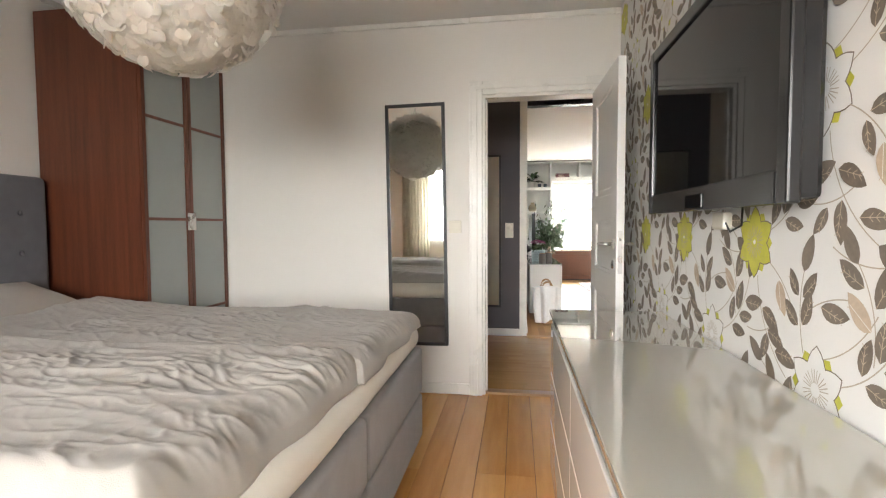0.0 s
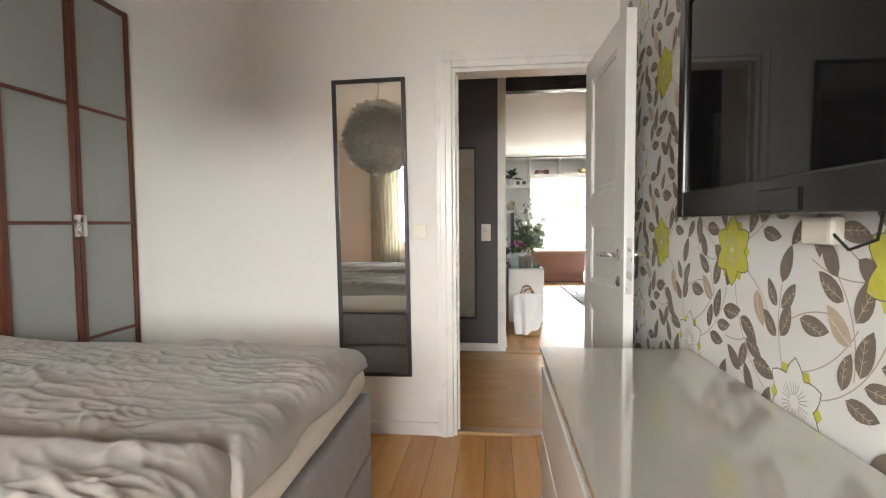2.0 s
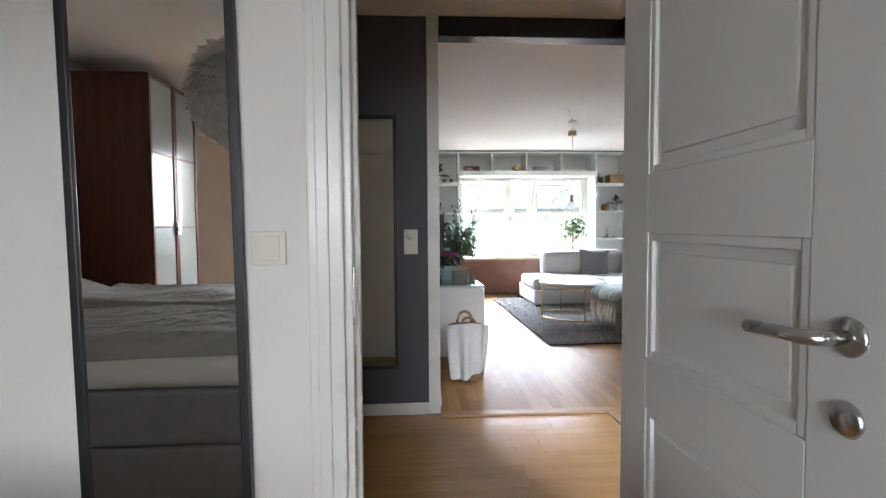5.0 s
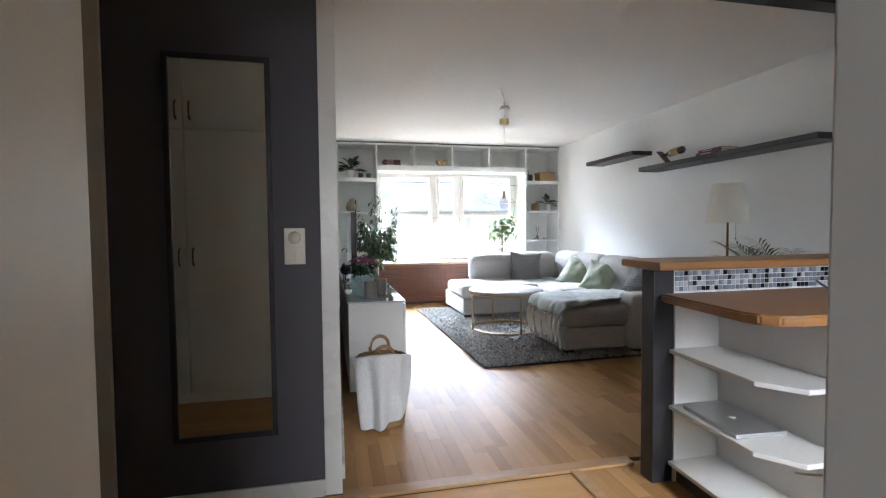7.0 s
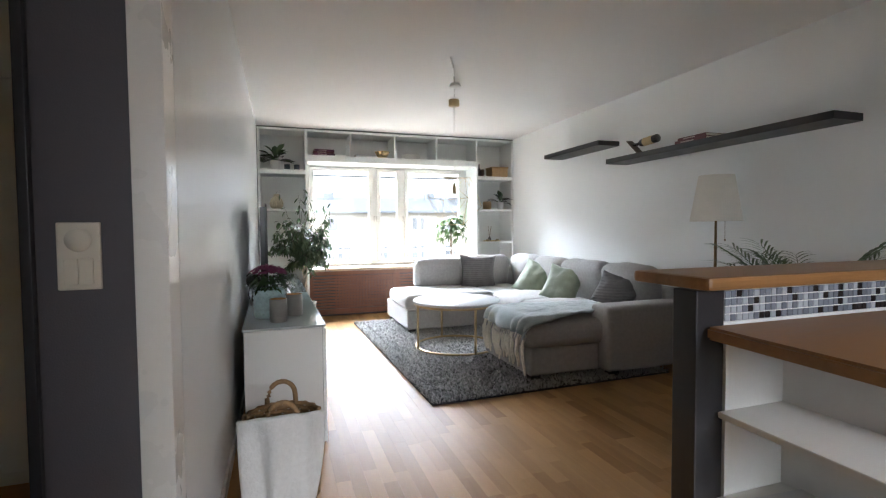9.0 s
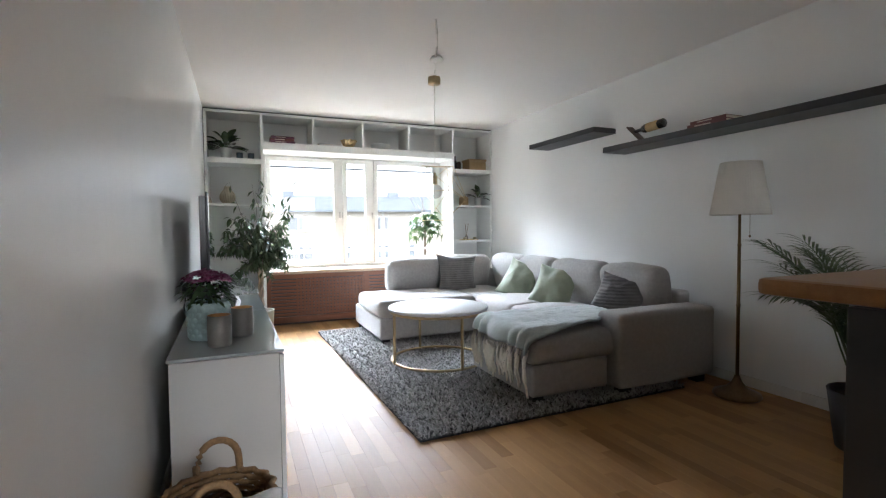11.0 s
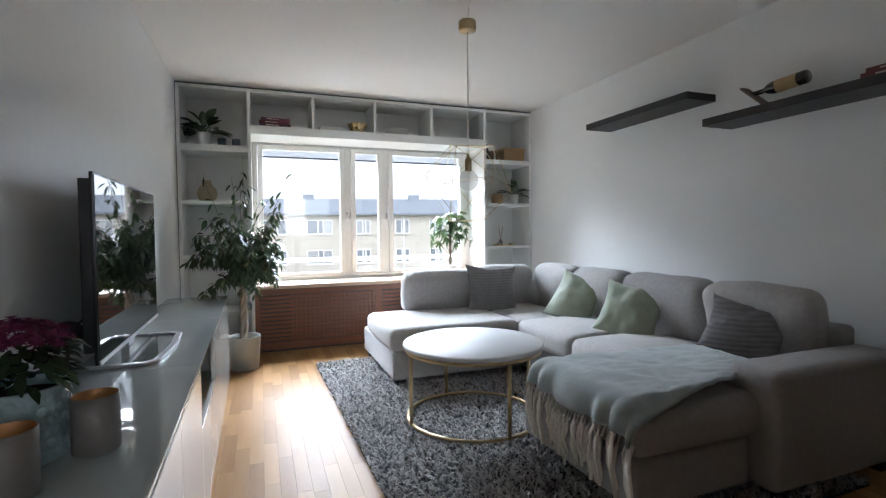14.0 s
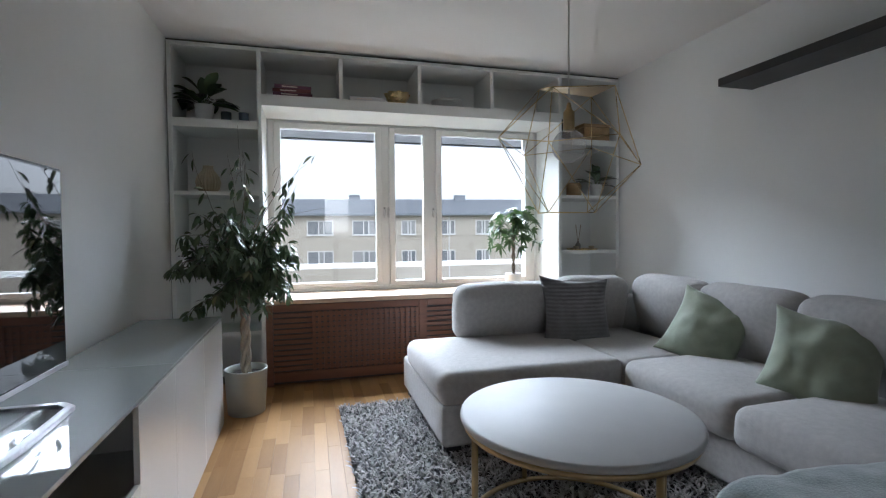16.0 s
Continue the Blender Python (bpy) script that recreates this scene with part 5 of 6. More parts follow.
cushion(3.08, 11.11, 0.60, 0.47, 66, 0, -10, M_CUSH_D, "dark grey ribbed cushion leaning on the sofa back", 1, spin=-4)
cushion(3.51, 10.44, 0.58, 0.425, 60, 8, -66, M_CUSH_G, "sage green velvet cushion on the sofa", 2, spin=-6, crease=1.0)
cushion(3.48, 9.78, 0.575, 0.43, 56, 0, -58, M_CUSH_G, "crumpled sage green velvet cushion on the sofa", 3, spin=-8, crease=1.1)
cushion(3.50, 8.96, 0.575, 0.39, 52, 14, -58, M_CUSH_D, "grey ribbed cushion slumped in the sofa corner", 4, 0.17, crease=1.5)

# throw over the chaise, with fringe
tw = thing("throw_blanket", (2.7, 8.85, 0.46), "pale blue-green woollen throw with cream fringe", "blanket")
nu, nv = 60, 44
tv_, tf_ = [], []


def throw_at(u, v):
    """v from the hem hanging on the chaise's end up and along its top, u across it to the front edge."""
    R, zt = 0.055, 0.478
    arc = R * math.pi / 2
    s = v * 1.02 - 0.035 - 0.02 * math.sin(u * 3)
    cx, cz = 2.362 + R, zt - R
    if s < 0:
        x, z = cx - R, cz + s
    elif s < arc:
        x, z = cx - R * math.cos(s / R), cz + R * math.sin(s / R)
    else:
        x, z = cx + s - arc, zt
    ys = 8.49 + 0.22 * max(0.0, x - 2.40) + 0.03 * noise.noise((v * 3, 1, 2))
    y = 9.20 - 0.10 * v - (9.20 - 0.10 * v - ys) * u
    z -= 0.5 * max(0.0, 8.575 - y)
    fold = 0.5 * noise.noise((x * 5, y * 5, 1)) + 0.55 * (1 - abs(noise.noise((x * 3 + y * 4, y * 5 - x * 4, 5))) * 2)
    if s < arc:
        k = min(1.0, (arc - s) / 0.12)
        x -= 0.016 * k * (1 + math.sin(u * 31 + 3 * math.sin(u * 7)))
    crease = 1 - abs(noise.noise((x * 9 + y * 6, y * 11 - x * 5, 3))) * 2.4
    z += (0.011 * fold + 0.006 * crease) * min(1, max(0.2, s * 5)) + 0.008
    return Vector((x, y, z))


for i in range(nu + 1):
    for j in range(nv + 1):
        tv_.append(throw_at(i / nu, j / nv))
for i in range(nu):
    for j in range(nv):
        a = i * (nv + 1) + j
        tf_.append((a, a + nv + 1, a + nv + 2, a + 1))
bm = bmesh.new()
me = raw("fabric", tv_, tf_, M_THROW, True)
bm.from_mesh(me)
bmesh.ops.solidify(bm, geom=bm.faces[:], thickness=-0.018)
for f in bm.faces:
    f.smooth = True
part("fabric", bm, M_THROW, tw)
for i in range(42):
    p = throw_at(i / 41, 0.0)
    s = rnd.uniform(-0.03, 0.03)
    L = rnd.uniform(0.20, 0.26)
    part("tassel", tube([p + Vector((0.006, 0, 0.012)), p + Vector((-0.022, s * 0.3, -L * 0.25)), p + Vector((-0.026 + rnd.uniform(-0.01, 0.006), s * 1.2, -L * 0.6)), p + Vector((-0.012, s * 0.9, -L * 0.85)), p + Vector((-0.010, s * 1.3, -L))], 0.0100, 6, taper=lambda f: 1.0 - 0.3 * f), M_FRINGE, tw)

# ---------------------------------------------------------------- coffee table
ct = thing("coffee_table", (2.285, 9.77, 0.02), "round white marble coffee table on a brass frame", "coffee table")
C = (2.285, 9.77)
part("tabletop", lathe([(0, 0.455), (0.408, 0.455), (0.419, 0.459), (0.422, 0.468), (0.419, 0.478), (0.410, 0.482), (0, 0.482)], (*C, 0), 72), M_MARBLE, ct, "white marble top")
part("top_ring", tube([(C[0] + 0.40 * math.cos(2 * math.pi * i / 56), C[1] + 0.40 * math.sin(2 * math.pi * i / 56), 0.443) for i in range(56)], 0.0115, 8, closed=True), M_BRASS, ct)
part("floor_ring", tube([(C[0] + 0.392 * math.cos(2 * math.pi * i / 56), C[1] + 0.392 * math.sin(2 * math.pi * i / 56), 0.036) for i in range(56)], 0.0105, 8, closed=True), M_BRASS, ct)
for a in (3, 93, 183, 275):
    x, y = C[0] + 0.397 * math.cos(radians(a)), C[1] + 0.397 * math.sin(radians(a))
    part("leg", tube([(x, y, 0.03), (x, y, 0.445)], 0.0115, 10), M_BRASS, ct)

# ---------------------------------------------------------------- sideboard and television
S0, S1, SF, ST = 8.06, 11.31, 0.85, 0.65
sbd = thing("sideboard", (0.65, 9.7, 0), "long white glossy sideboard with a glass top", "sideboard")
n_un = 3
uw = (S1 - S0) / n_un
for i in range(n_un):
    y0, y1 = S0 + i * uw + 0.001, S0 + (i + 1) * uw - 0.001
    for nm, r in (("end_panel", (LX0 + 0.02, SF - 0.02, y0, y0 + 0.018, 0.0, 0.635)), ("end_panel", (LX0 + 0.02, SF - 0.02, y1 - 0.018, y1, 0.0, 0.635)), ("top_panel", (LX0 + 0.02, SF - 0.02, y0 + 0.018, y1 - 0.018, 0.617, 0.635)), ("bottom_panel", (LX0 + 0.02, SF - 0.02, y0 + 0.018, y1 - 0.018, 0.0, 0.03)), ("back_panel", (LX0 + 0.02, LX0 + 0.03, y0 + 0.018, y1 - 0.018, 0.03, 0.617)), ("shelf", (LX0 + 0.03, SF - 0.03, y0 + 0.018, y1 - 0.018, 0.33, 0.346))):
        part(nm, boxes(r, bevel=0.001), M_WHITELAM, sbd)
    part("glass_top", boxes((LX0 + 0.012, SF, y0, y1, 0.638, ST), bevel=0.002), M_GLASSTOP2, sbd, "white back-painted glass top")
    if i != 1:
        ym = (y0 + y1) / 2
        for a, c in ((y0, ym - 0.0015), (ym + 0.0015, y1)):
            part("door", boxes((SF - 0.0185, SF - 0.001, a, c, 0.004, 0.628), bevel=0.002), M_WHITEGLOSS, sbd)
    else:
        ym = y0 + 0.66
        part("drawer", boxes((SF - 0.0185, SF - 0.001, y0, ym, 0.004, 0.40), bevel=0.002), M_WHITEGLOSS, sbd)
        part("door", boxes((SF - 0.0185, SF - 0.001, ym + 0.003, y1, 0.004, 0.628), bevel=0.002), M_WHITEGLOSS, sbd)
pivot = Matrix.Translation((0.435, S1, 0))
sbd.matrix_basis = pivot @ Matrix.Rotation(radians(0.85), 4, "Z") @ pivot.inverted() @ sbd.matrix_basis
tv2 = thing("television", (0.57, 9.58, ST), "black flat television standing on the white sideboard", "television")
tm = pose(0.565, 9.58, 0, 0, 0, 1.0)
for nm, r, mt, lb in (("body", (-0.035, 0.0, -0.52, 0.52, 0.74, 1.33), M_TVBODY, ""), ("bezel", (0.0005, 0.012, -0.535, 0.535, 0.70, 1.352), M_TVBODY, ""), ("screen", (0.0125, 0.0145, -0.525, 0.525, 0.717, 1.342), M_SCREEN2, "dark reflecting screen")):
    b = bmesh.new()
    box(b, *r, bevel=0.003 if nm != "screen" else 0, m=tm)
    part(nm, b, mt, tv2, lb)
b = bmesh.new()
box(b, -0.03, 0.0, -0.05, 0.05, ST + 0.012, 0.75, m=tm)
part("neck", b, M_SILVER, tv2)
bow = [(0.50, 9.20), (0.685, 9.20), (0.72, 9.235), (0.735, 9.50), (0.72, 9.765), (0.685, 9.80), (0.50, 9.80)]
b = bmesh.new()
for (xa, ya), (xb, yb) in zip(bow, bow[1:]):
    w_ = Vector((xb - xa, yb - ya, 0))
    join(b, boxes((-0.004, w_.length + 0.004, -0.012, 0.012, 0.0, 0.013), bevel=0.003), Matrix.Translation((xa, ya, ST + 0.0005)) @ Matrix.Rotation(math.atan2(w_.y, w_.x), 4, "Z"))
part("stand", b, M_SILVER, tv2, "broad silver bow-shaped stand")
part("stand_plate", boxes((0.505, 0.712, 9.215, 9.785, ST + 0.004, ST + 0.009)), M_GLASS, tv2, "clear glass plate inside the stand")
b = bmesh.new()
box(b, 0.0125, 0.019, -0.533, 0.533, 0.699, 0.713, bevel=0.002, m=tm)
part("trim_strip", b, M_SILVER, tv2, "silver strip along the lower edge")
part("cable", tube([(0.53, 9.1, 0.85), (0.47, 9.0, 0.80), (0.46, 8.95, 0.72), (0.48, 8.9, ST + 0.005)], 0.004, 6), M_BLACK, tv2, "black cable")

# ---------------------------------------------------------------- floor lamp
lp = thing("floor_lamp", (3.765, 8.165, 0), "floor lamp with antique brass stand and cream pleated shade", "floor lamp")
L = (3.765, 8.165)
part("foot", lathe([(0, 0), (0.135, 0), (0.145, 0.012), (0.14, 0.028), (0.10, 0.045), (0.06, 0.065), (0.03, 0.10), (0.02, 0.125), (0.016, 0.14), (0, 0.14)], (*L, 0), 40), M_BRONZE, lp)
part("pole", lathe([(0, 0.139), (0.011, 0.139), (0.011, 0.60), (0.0145, 0.605), (0.0145, 0.615), (0.011, 0.62), (0.010, 1.0), (0.013, 1.004), (0.013, 1.012), (0.009, 1.016), (0.008, 1.40), (0, 1.40)], (*L, 0), 16), M_BRONZE, lp)
pl = bmesh.new()
lathe([(0.176, 1.205), (0.174, 1.212), (0.120, 1.538), (0.118, 1.545), (0.115, 1.544), (0.117, 1.537), (0.171, 1.212), (0.173, 1.205), (0.176, 1.205)], (*L, 0), 240, pl, wobble=lambda a, z: 1 + 0.006 * math.cos(a * 60))
part("shade", pl, M_SHADE, lp, "cream pleated fabric shade")
part("socket", lathe([(0, 1.39), (0.018, 1.39), (0.018, 1.46), (0, 1.46)], (*L, 0), 16), M_BRASS, lp)
part("shade_spider", boxes((L[0] - 0.12, L[0] + 0.12, L[1] - 0.003, L[1] + 0.003, 1.50, 1.504), (L[0] - 0.003, L[0] + 0.003, L[1] - 0.12, L[1] + 0.12, 1.505, 1.509), (L[0] - 0.004, L[0] + 0.004, L[1] - 0.004, L[1] + 0.004, 1.459, 1.51)), M_BRASS, lp)
pc = tube([(L[0] + 0.055, L[1] - 0.03, 1.40), (L[0] + 0.056, L[1] - 0.031, 1.07)], 0.0015, 6)
lathe([(0, 0), (0.006, 0.004), (0.007, 0.012), (0, 0.018)], (L[0] + 0.056, L[1] - 0.031, 1.055), 10, pc)
part("pull_chain", pc, M_BRONZE, lp, "thin pull chain with a bead")

# ---------------------------------------------------------------- floating shelves and what lies on them
for y0, y1, z in ((9.58, 10.64, 2.008), (7.37, 9.46, 1.795)):
    fs_ = thing("floating_shelf", (3.9, (y0 + y1) / 2, z), "black-brown floating wall shelf", "shelf", "floating shelves")
    part("board", boxes((3.768, LX1 - 0.0015, y0, y1, z, z + 0.048), bevel=0.002), M_SHELFBLACK, fs_)
M_WINE = mat("dark_bottle_glass", (0.012, 0.012, 0.010), 0.08, var=0.2, coat=0.6)
M_LABEL = mat("tan_paper_label", (0.42, 0.30, 0.14), 0.7, var=0.15, scale=30)
M_CARVED = mat("dark_carved_wood", (0.06, 0.03, 0.018), 0.5, var=0.25, scale=20)
bh = thing("bottle_holder", (3.9, 9.15, 1.843), "slanted dark wooden bottle holder on the shelf", "bottle holder")
b = bmesh.new()
box(b, -0.035, 0.035, -0.004, 0.010, 0.004, 0.235, bevel=0.003, m=Matrix.Translation((3.9, 9.10, 1.841)) @ Matrix.Rotation(radians(-48), 4, "X") @ Matrix.Scale(1, 4))
part("board", b, M_CARVED, bh)
wb = thing("wine_bottle", (3.9, 9.1, 1.985), "dark wine bottle with a tan label in its holder", "bottle")
bmx = Matrix.Translation((3.9, 8.905, 1.965)) @ Matrix.Rotation(radians(-93), 4, "X")
for nm, prof, mt in (("bottle", [(0, 0), (0.034, 0.001), (0.037, 0.006), (0.037, 0.19), (0.030, 0.215), (0.015, 0.24), (0.0135, 0.30), (0.0155, 0.302), (0.0155, 0.312), (0, 0.312)], M_WINE), ("label", [(0.0374, 0.045), (0.0374, 0.165)], M_LABEL)):
    b = bmesh.new()
    join(b, lathe(prof, seg=28), bmx)
    part(nm, b, mt, wb, "tan label" if nm == "label" else "")
M_BOOKA = mat("dark_red_cover", (0.11, 0.018, 0.020), 0.45, var=0.2, scale=20)
M_BOOKB = mat("plum_cover", (0.10, 0.025, 0.06), 0.45, var=0.2, scale=20)
M_BOOKG = mat("pale_grey_cover", (0.55, 0.55, 0.55), 0.5, var=0.1)
M_PAGES = mat("book_pages", (0.62, 0.56, 0.45), 0.8, var=0.1, scale=60)
M_INK = mat("pale_lettering", (0.60, 0.52, 0.45), 0.6, var=0.1)


def book(x, y, z, w, d, h, rz, cover, label):
    """A lying book: two boards, a spine and its pages."""
    bk = thing("book", (x, y, z), label, "book", "books")
    m = pose(x, y, z, 0, 0, rz)
    b = bmesh.new()
    for r in ((-w / 2, w / 2, -d / 2, d / 2, 0, 0.003), (-w / 2, w / 2, -d / 2, d / 2, h - 0.003, h), (-w / 2, w / 2, -d / 2, -d / 2 + 0.004, 0.003, h - 0.003)):
        box(b, *r, bevel=0.001, m=m)
    part("cover", b, cover, bk)
    b = bmesh.new()
    box(b, -w / 2 + 0.003, w / 2 - 0.003, -d / 2 + 0.005, d / 2 - 0.004, 0.0035, h - 0.0035, m=m)
    part("pages", b, M_PAGES, bk, "cream pages")
    b = bmesh.new()
    box(b, -w * 0.3, w * 0.12, -d / 2 - 0.0006, -d / 2 - 0.0001, h * 0.35, h * 0.65, m=m)
    part("spine_lettering", b, M_INK, bk, "pale spine lettering")


book(3.91, 8.46, 1.8435, 0.30, 0.21, 0.028, -88, M_BOOKA, "dark red book lying on the floating shelf")
book(3.915, 8.45, 1.872, 0.285, 0.20, 0.024, -91, M_BOOKA, "worn red book on top of another")

# ---------------------------------------------------------------- pots and plants


def add_mesh(name, vs, fs, material, parent, kind="", label=""):
    o = new(name, raw(name, vs, fs, material, True))
    o.parent, o.matrix_parent_inverse = parent, parent.matrix_basis.inverted()
    return tagged(o, label, kind=kind)


def pot(parent, x, y, z, r0, r1, h, material, label=""):
    t = 0.012 if r1 > 0.09 else 0.005
    part("pot", lathe([(0, 0), (r0 * 0.94, 0), (r0, 0.006), (r1 - 0.003, h - 0.012), (r1, h - 0.004), (r1 - 0.004, h), (r1 - t, h - 0.003), (r1 - t - 0.002, h * 0.85)], (x, y, z), 40), material, parent, label)
    part("soil", lathe([(0, h * 0.88), (r1 - t - 0.004, h * 0.86)], (x, y, z), 24), M_SOIL, parent)


def stem_path(p, d, length, n, wob, droop, r):
    pts, p, d = [Vector(p)], Vector(p), Vector(d).normalized()
    for i in range(n):
        d = (d + Vector((r.gauss(0, wob), r.gauss(0, wob), r.gauss(0, wob) - droop))).normalized()
        p = p + d * length / n
        pts.append(p.copy())
    return pts


r7 = random.Random(7)
fic = thing("potted_tree", (0.955, 11.5, 0), "weeping fig with braided trunk in a grey-green pot", "potted tree")
FX_, FY_ = 0.955, 11.50
pot(fic, FX_, FY_, 0, 0.112, 0.132, 0.285, M_POT, "tall grey-green ceramic pot")
tb = bmesh.new()
for k in range(3):
    tube([(FX_ + 0.019 * math.cos(k * 2.094 + i * 0.62), FY_ + 0.019 * math.sin(k * 2.094 + i * 0.62), 0.24 + 0.035 * i) for i in range(19)], 0.016, 8, tb, taper=lambda f: 1 - 0.25 * f)
part("trunk", tb, M_BARK, fic, "pale braided trunk")
vs, fs = [], []
tw_ = bmesh.new()
for k in range(66):
    a = k * 2.39996
    top = k >= 54
    d = Vector((0.10 + math.cos(a) * (0.42 if top else 0.8), math.sin(a) * (0.3 if top else 0.7) - 0.03, r7.uniform(1.2, 1.7) if top else r7.uniform(-0.25, 1.15)))
    if k in (55, 58, 61, 64):
        d = Vector((0.30, -0.02, 1.45))
    ln = r7.uniform(0.62, 0.98) if top else r7.uniform(0.22, 0.46)
    pts = stem_path((FX_ + 0.01 * math.cos(a), FY_ + 0.01 * math.sin(a), r7.uniform(0.80, 0.98)), d, ln, 9, 0.14, 0.02 if top else 0.075, r7)
    pts = [Vector((max(q.x, LX0 + 0.05), min(q.y, 11.93) if q.x < 1.03 else min(q.y, 12.2), q.z)) for q in pts]
    tube(pts, 0.0045 if not top else 0.0035, 5, tw_, taper=lambda f: 1 - 0.75 * f)
    for i in range(2, 10):
        thick = 6 if not top else (4 if i < 4 else (0 if r7.random() < 0.35 else 2))
        for q in range(thick):
            b0 = pts[i].lerp(pts[max(0, i - 1)], r7.random())
            out = Vector((r7.gauss(0, 1), r7.gauss(0, 1), r7.gauss(-0.35, 0.6))).normalized()
            al = (out + Vector((0, 0, -0.5))).normalized()
            sd = al.cross(Vector((r7.gauss(0, 0.5), r7.gauss(0, 0.5), 1))).normalized()
            leaf(vs, fs, b0 + out * 0.016, al, sd, r7.uniform(0.048, 0.074), r7.uniform(0.021, 0.031), 0.3, 4)
part("branch_work", tw_, M_BARK2, fic)
add_mesh("crown", vs, fs, M_LEAF, fic, "stuff", "glossy dark green pointed leaves")

# small umbrella tree on the sill
bon = thing("potted_plant", (3.10, 12.19, 0.648), "small umbrella tree with twisted stem in a white pot", "potted plant")
BX_, BY_ = 3.10, 12.19
pot(bon, BX_, BY_, 0.6485, 0.068, 0.075, 0.125, M_POTW, "white ceramic pot")
tb = bmesh.new()
for k in range(2):
    tube([(BX_ + 0.010 * math.cos(k * math.pi + i * 0.7), BY_ + 0.010 * math.sin(k * math.pi + i * 0.7), 0.75 + 0.02 * i) for i in range(19)], 0.009, 7, tb)
part("stem", tb, M_BARK2, bon)
vs, fs, ub = [], [], bmesh.new()
for k in range(46):
    a = k * 2.39996
    d = Vector((math.cos(a), math.sin(a) * 0.7, r7.uniform(-0.3, 1.8)))
    pts = stem_path((BX_, BY_, r7.uniform(1.07, 1.17)), d, r7.uniform(0.11, 0.24), 4, 0.15, 0.02, r7)
    tube(pts, 0.003, 5, ub)
    tip, ax = pts[-1], (pts[-1] - pts[-2]).normalized()
    u = ax.cross(Vector((0.3, 0.2, 1))).normalized()
    w = ax.cross(u)
    for q in range(8):
        t = 2 * math.pi * q / 8
        al = (math.cos(t) * u + math.sin(t) * w + ax * 0.35 + Vector((0, 0, 0.15))).normalized()
        leaf(vs, fs, tip, al, al.cross(ax).normalized(), r7.uniform(0.055, 0.085), r7.uniform(0.02, 0.03), 0.35, 3)
part("twigs", ub, M_LEAF2, bon)
add_mesh("crown", vs, fs, M_LEAF2, bon, "stuff", "fresh green fingered leaves")


def shelf_plant(x, y, z, pr, ph, leaves, size, seed, label, potmat, upright=0.6):
    r = random.Random(seed)
    p = thing("potted_plant", (x, y, z), label, "potted plant", "bookcase plants")
    pot(p, x, y, z, pr * 0.8, pr, ph, potmat)
    vs, fs, sb_ = [], [], bmesh.new()
    for k in range(leaves):
        a = k * 2.39996 + r.uniform(-0.3, 0.3)
        d = Vector((math.cos(a), math.sin(a) * 0.7, r.uniform(upright * 0.4, upright * 3)))
        pts = stem_path((x, y, z + ph * 0.85), d, r.uniform(0.04, 0.12), 4, 0.12, 0.06, r)
        tube(pts, 0.0025, 5, sb_)
        al = (pts[-1] - pts[-2]).normalized()
        al = Vector((al.x, al.y, al.z * 0.5)).normalized()
        leaf(vs, fs, pts[-1], al, al.cross(Vector((0, 0, 1))).normalized(), size * r.uniform(0.7, 1.1), size * 0.48, 0.25, 5)
    part("stems", sb_, M_LEAF2, p)
    add_mesh("leaves", vs, fs, M_LEAF, p, "stuff", "broad green leaves")


shelf_plant(0.64, 12.07, 1.953, 0.068, 0.115, 26, 0.19, 21, "leafy green plant in a white pot on the bookcase", M_POTW)
shelf_plant(3.86, 12.08, 1.454, 0.055, 0.105, 20, 0.15, 22, "dark green plant in a small white pot on the bookcase", M_POTW, 1.1)

# palm behind the bar
pm = thing("potted_palm", (3.55, 7.36, 0), "feathery green palm in a charcoal floor pot", "potted palm")
QX, QY = 3.60, 7.38
pot(pm, QX, QY, 0, 0.115, 0.155, 0.30, M_POTD, "charcoal pot")
vs, fs, pb = [], [], bmesh.new()
r9 = random.Random(9)
for k in range(27):
    a = k * 2.39996
    d = Vector((math.cos(a) * 0.40, math.sin(a) * 0.34, 1.55 + 0.3 * (k % 3)))
    if k % 4 == 0:
        d = Vector((-0.26, 0.16 - 0.1 * (k % 3), 1.35))
    ln = r9.uniform(0.60, 0.80) if k % 4 == 0 else r9.uniform(0.68, 0.90)
    pts = stem_path((QX + 0.03 * math.cos(a), QY + 0.03 * math.sin(a), 0.26), d, ln, 14, 0.03, 0.005, r9)
    for i in range(1, len(pts)):
        f = max(0, i / 14 - 0.4)
        out = Vector((d.x, d.y, 0)).normalized()
        pts[i] = pts[i] + out * f * f * 0.5 - Vector((0, 0, f * f * (0.42 if k % 4 == 0 else 0.25)))
        pts[i].x, pts[i].y = min(pts[i].x, LX1 - 0.03), max(pts[i].y, 6.78 if pts[i].z < 1.1 else 6.5)
    tube(pts, 0.006, 6, pb, taper=lambda f: 1 - 0.7 * f)
    for i in range(6, 15):
        for q in (0, 0.5):
            if i + q > 14:
                continue
            c = pts[i] if q == 0 else pts[i].lerp(pts[i + 1], 0.5)
            t = (pts[i] - pts[i - 1]).normalized()
            sd = t.cross(Vector((0, 0, 1))).normalized()
            for s in (-1, 1):
                al = (t * 0.8 + sd * s * 0.8 + Vector((0, 0, 0.12))).normalized()
                n_ = al.cross(Vector((0, 0, 1))).normalized()
                L_ = r9.uniform(0.16, 0.24) * (1.1 - 0.35 * abs((i - 9) / 6))
                k0 = len(vs)
                leaf(vs, fs, c, al, n_, L_, 0.0135, 0.35, 4)
                for q_ in range(k0, len(vs)):
                    vs[q_].x = min(vs[q_].x, LX1 - 0.006)
part("stalks", pb, M_PALM, pm)
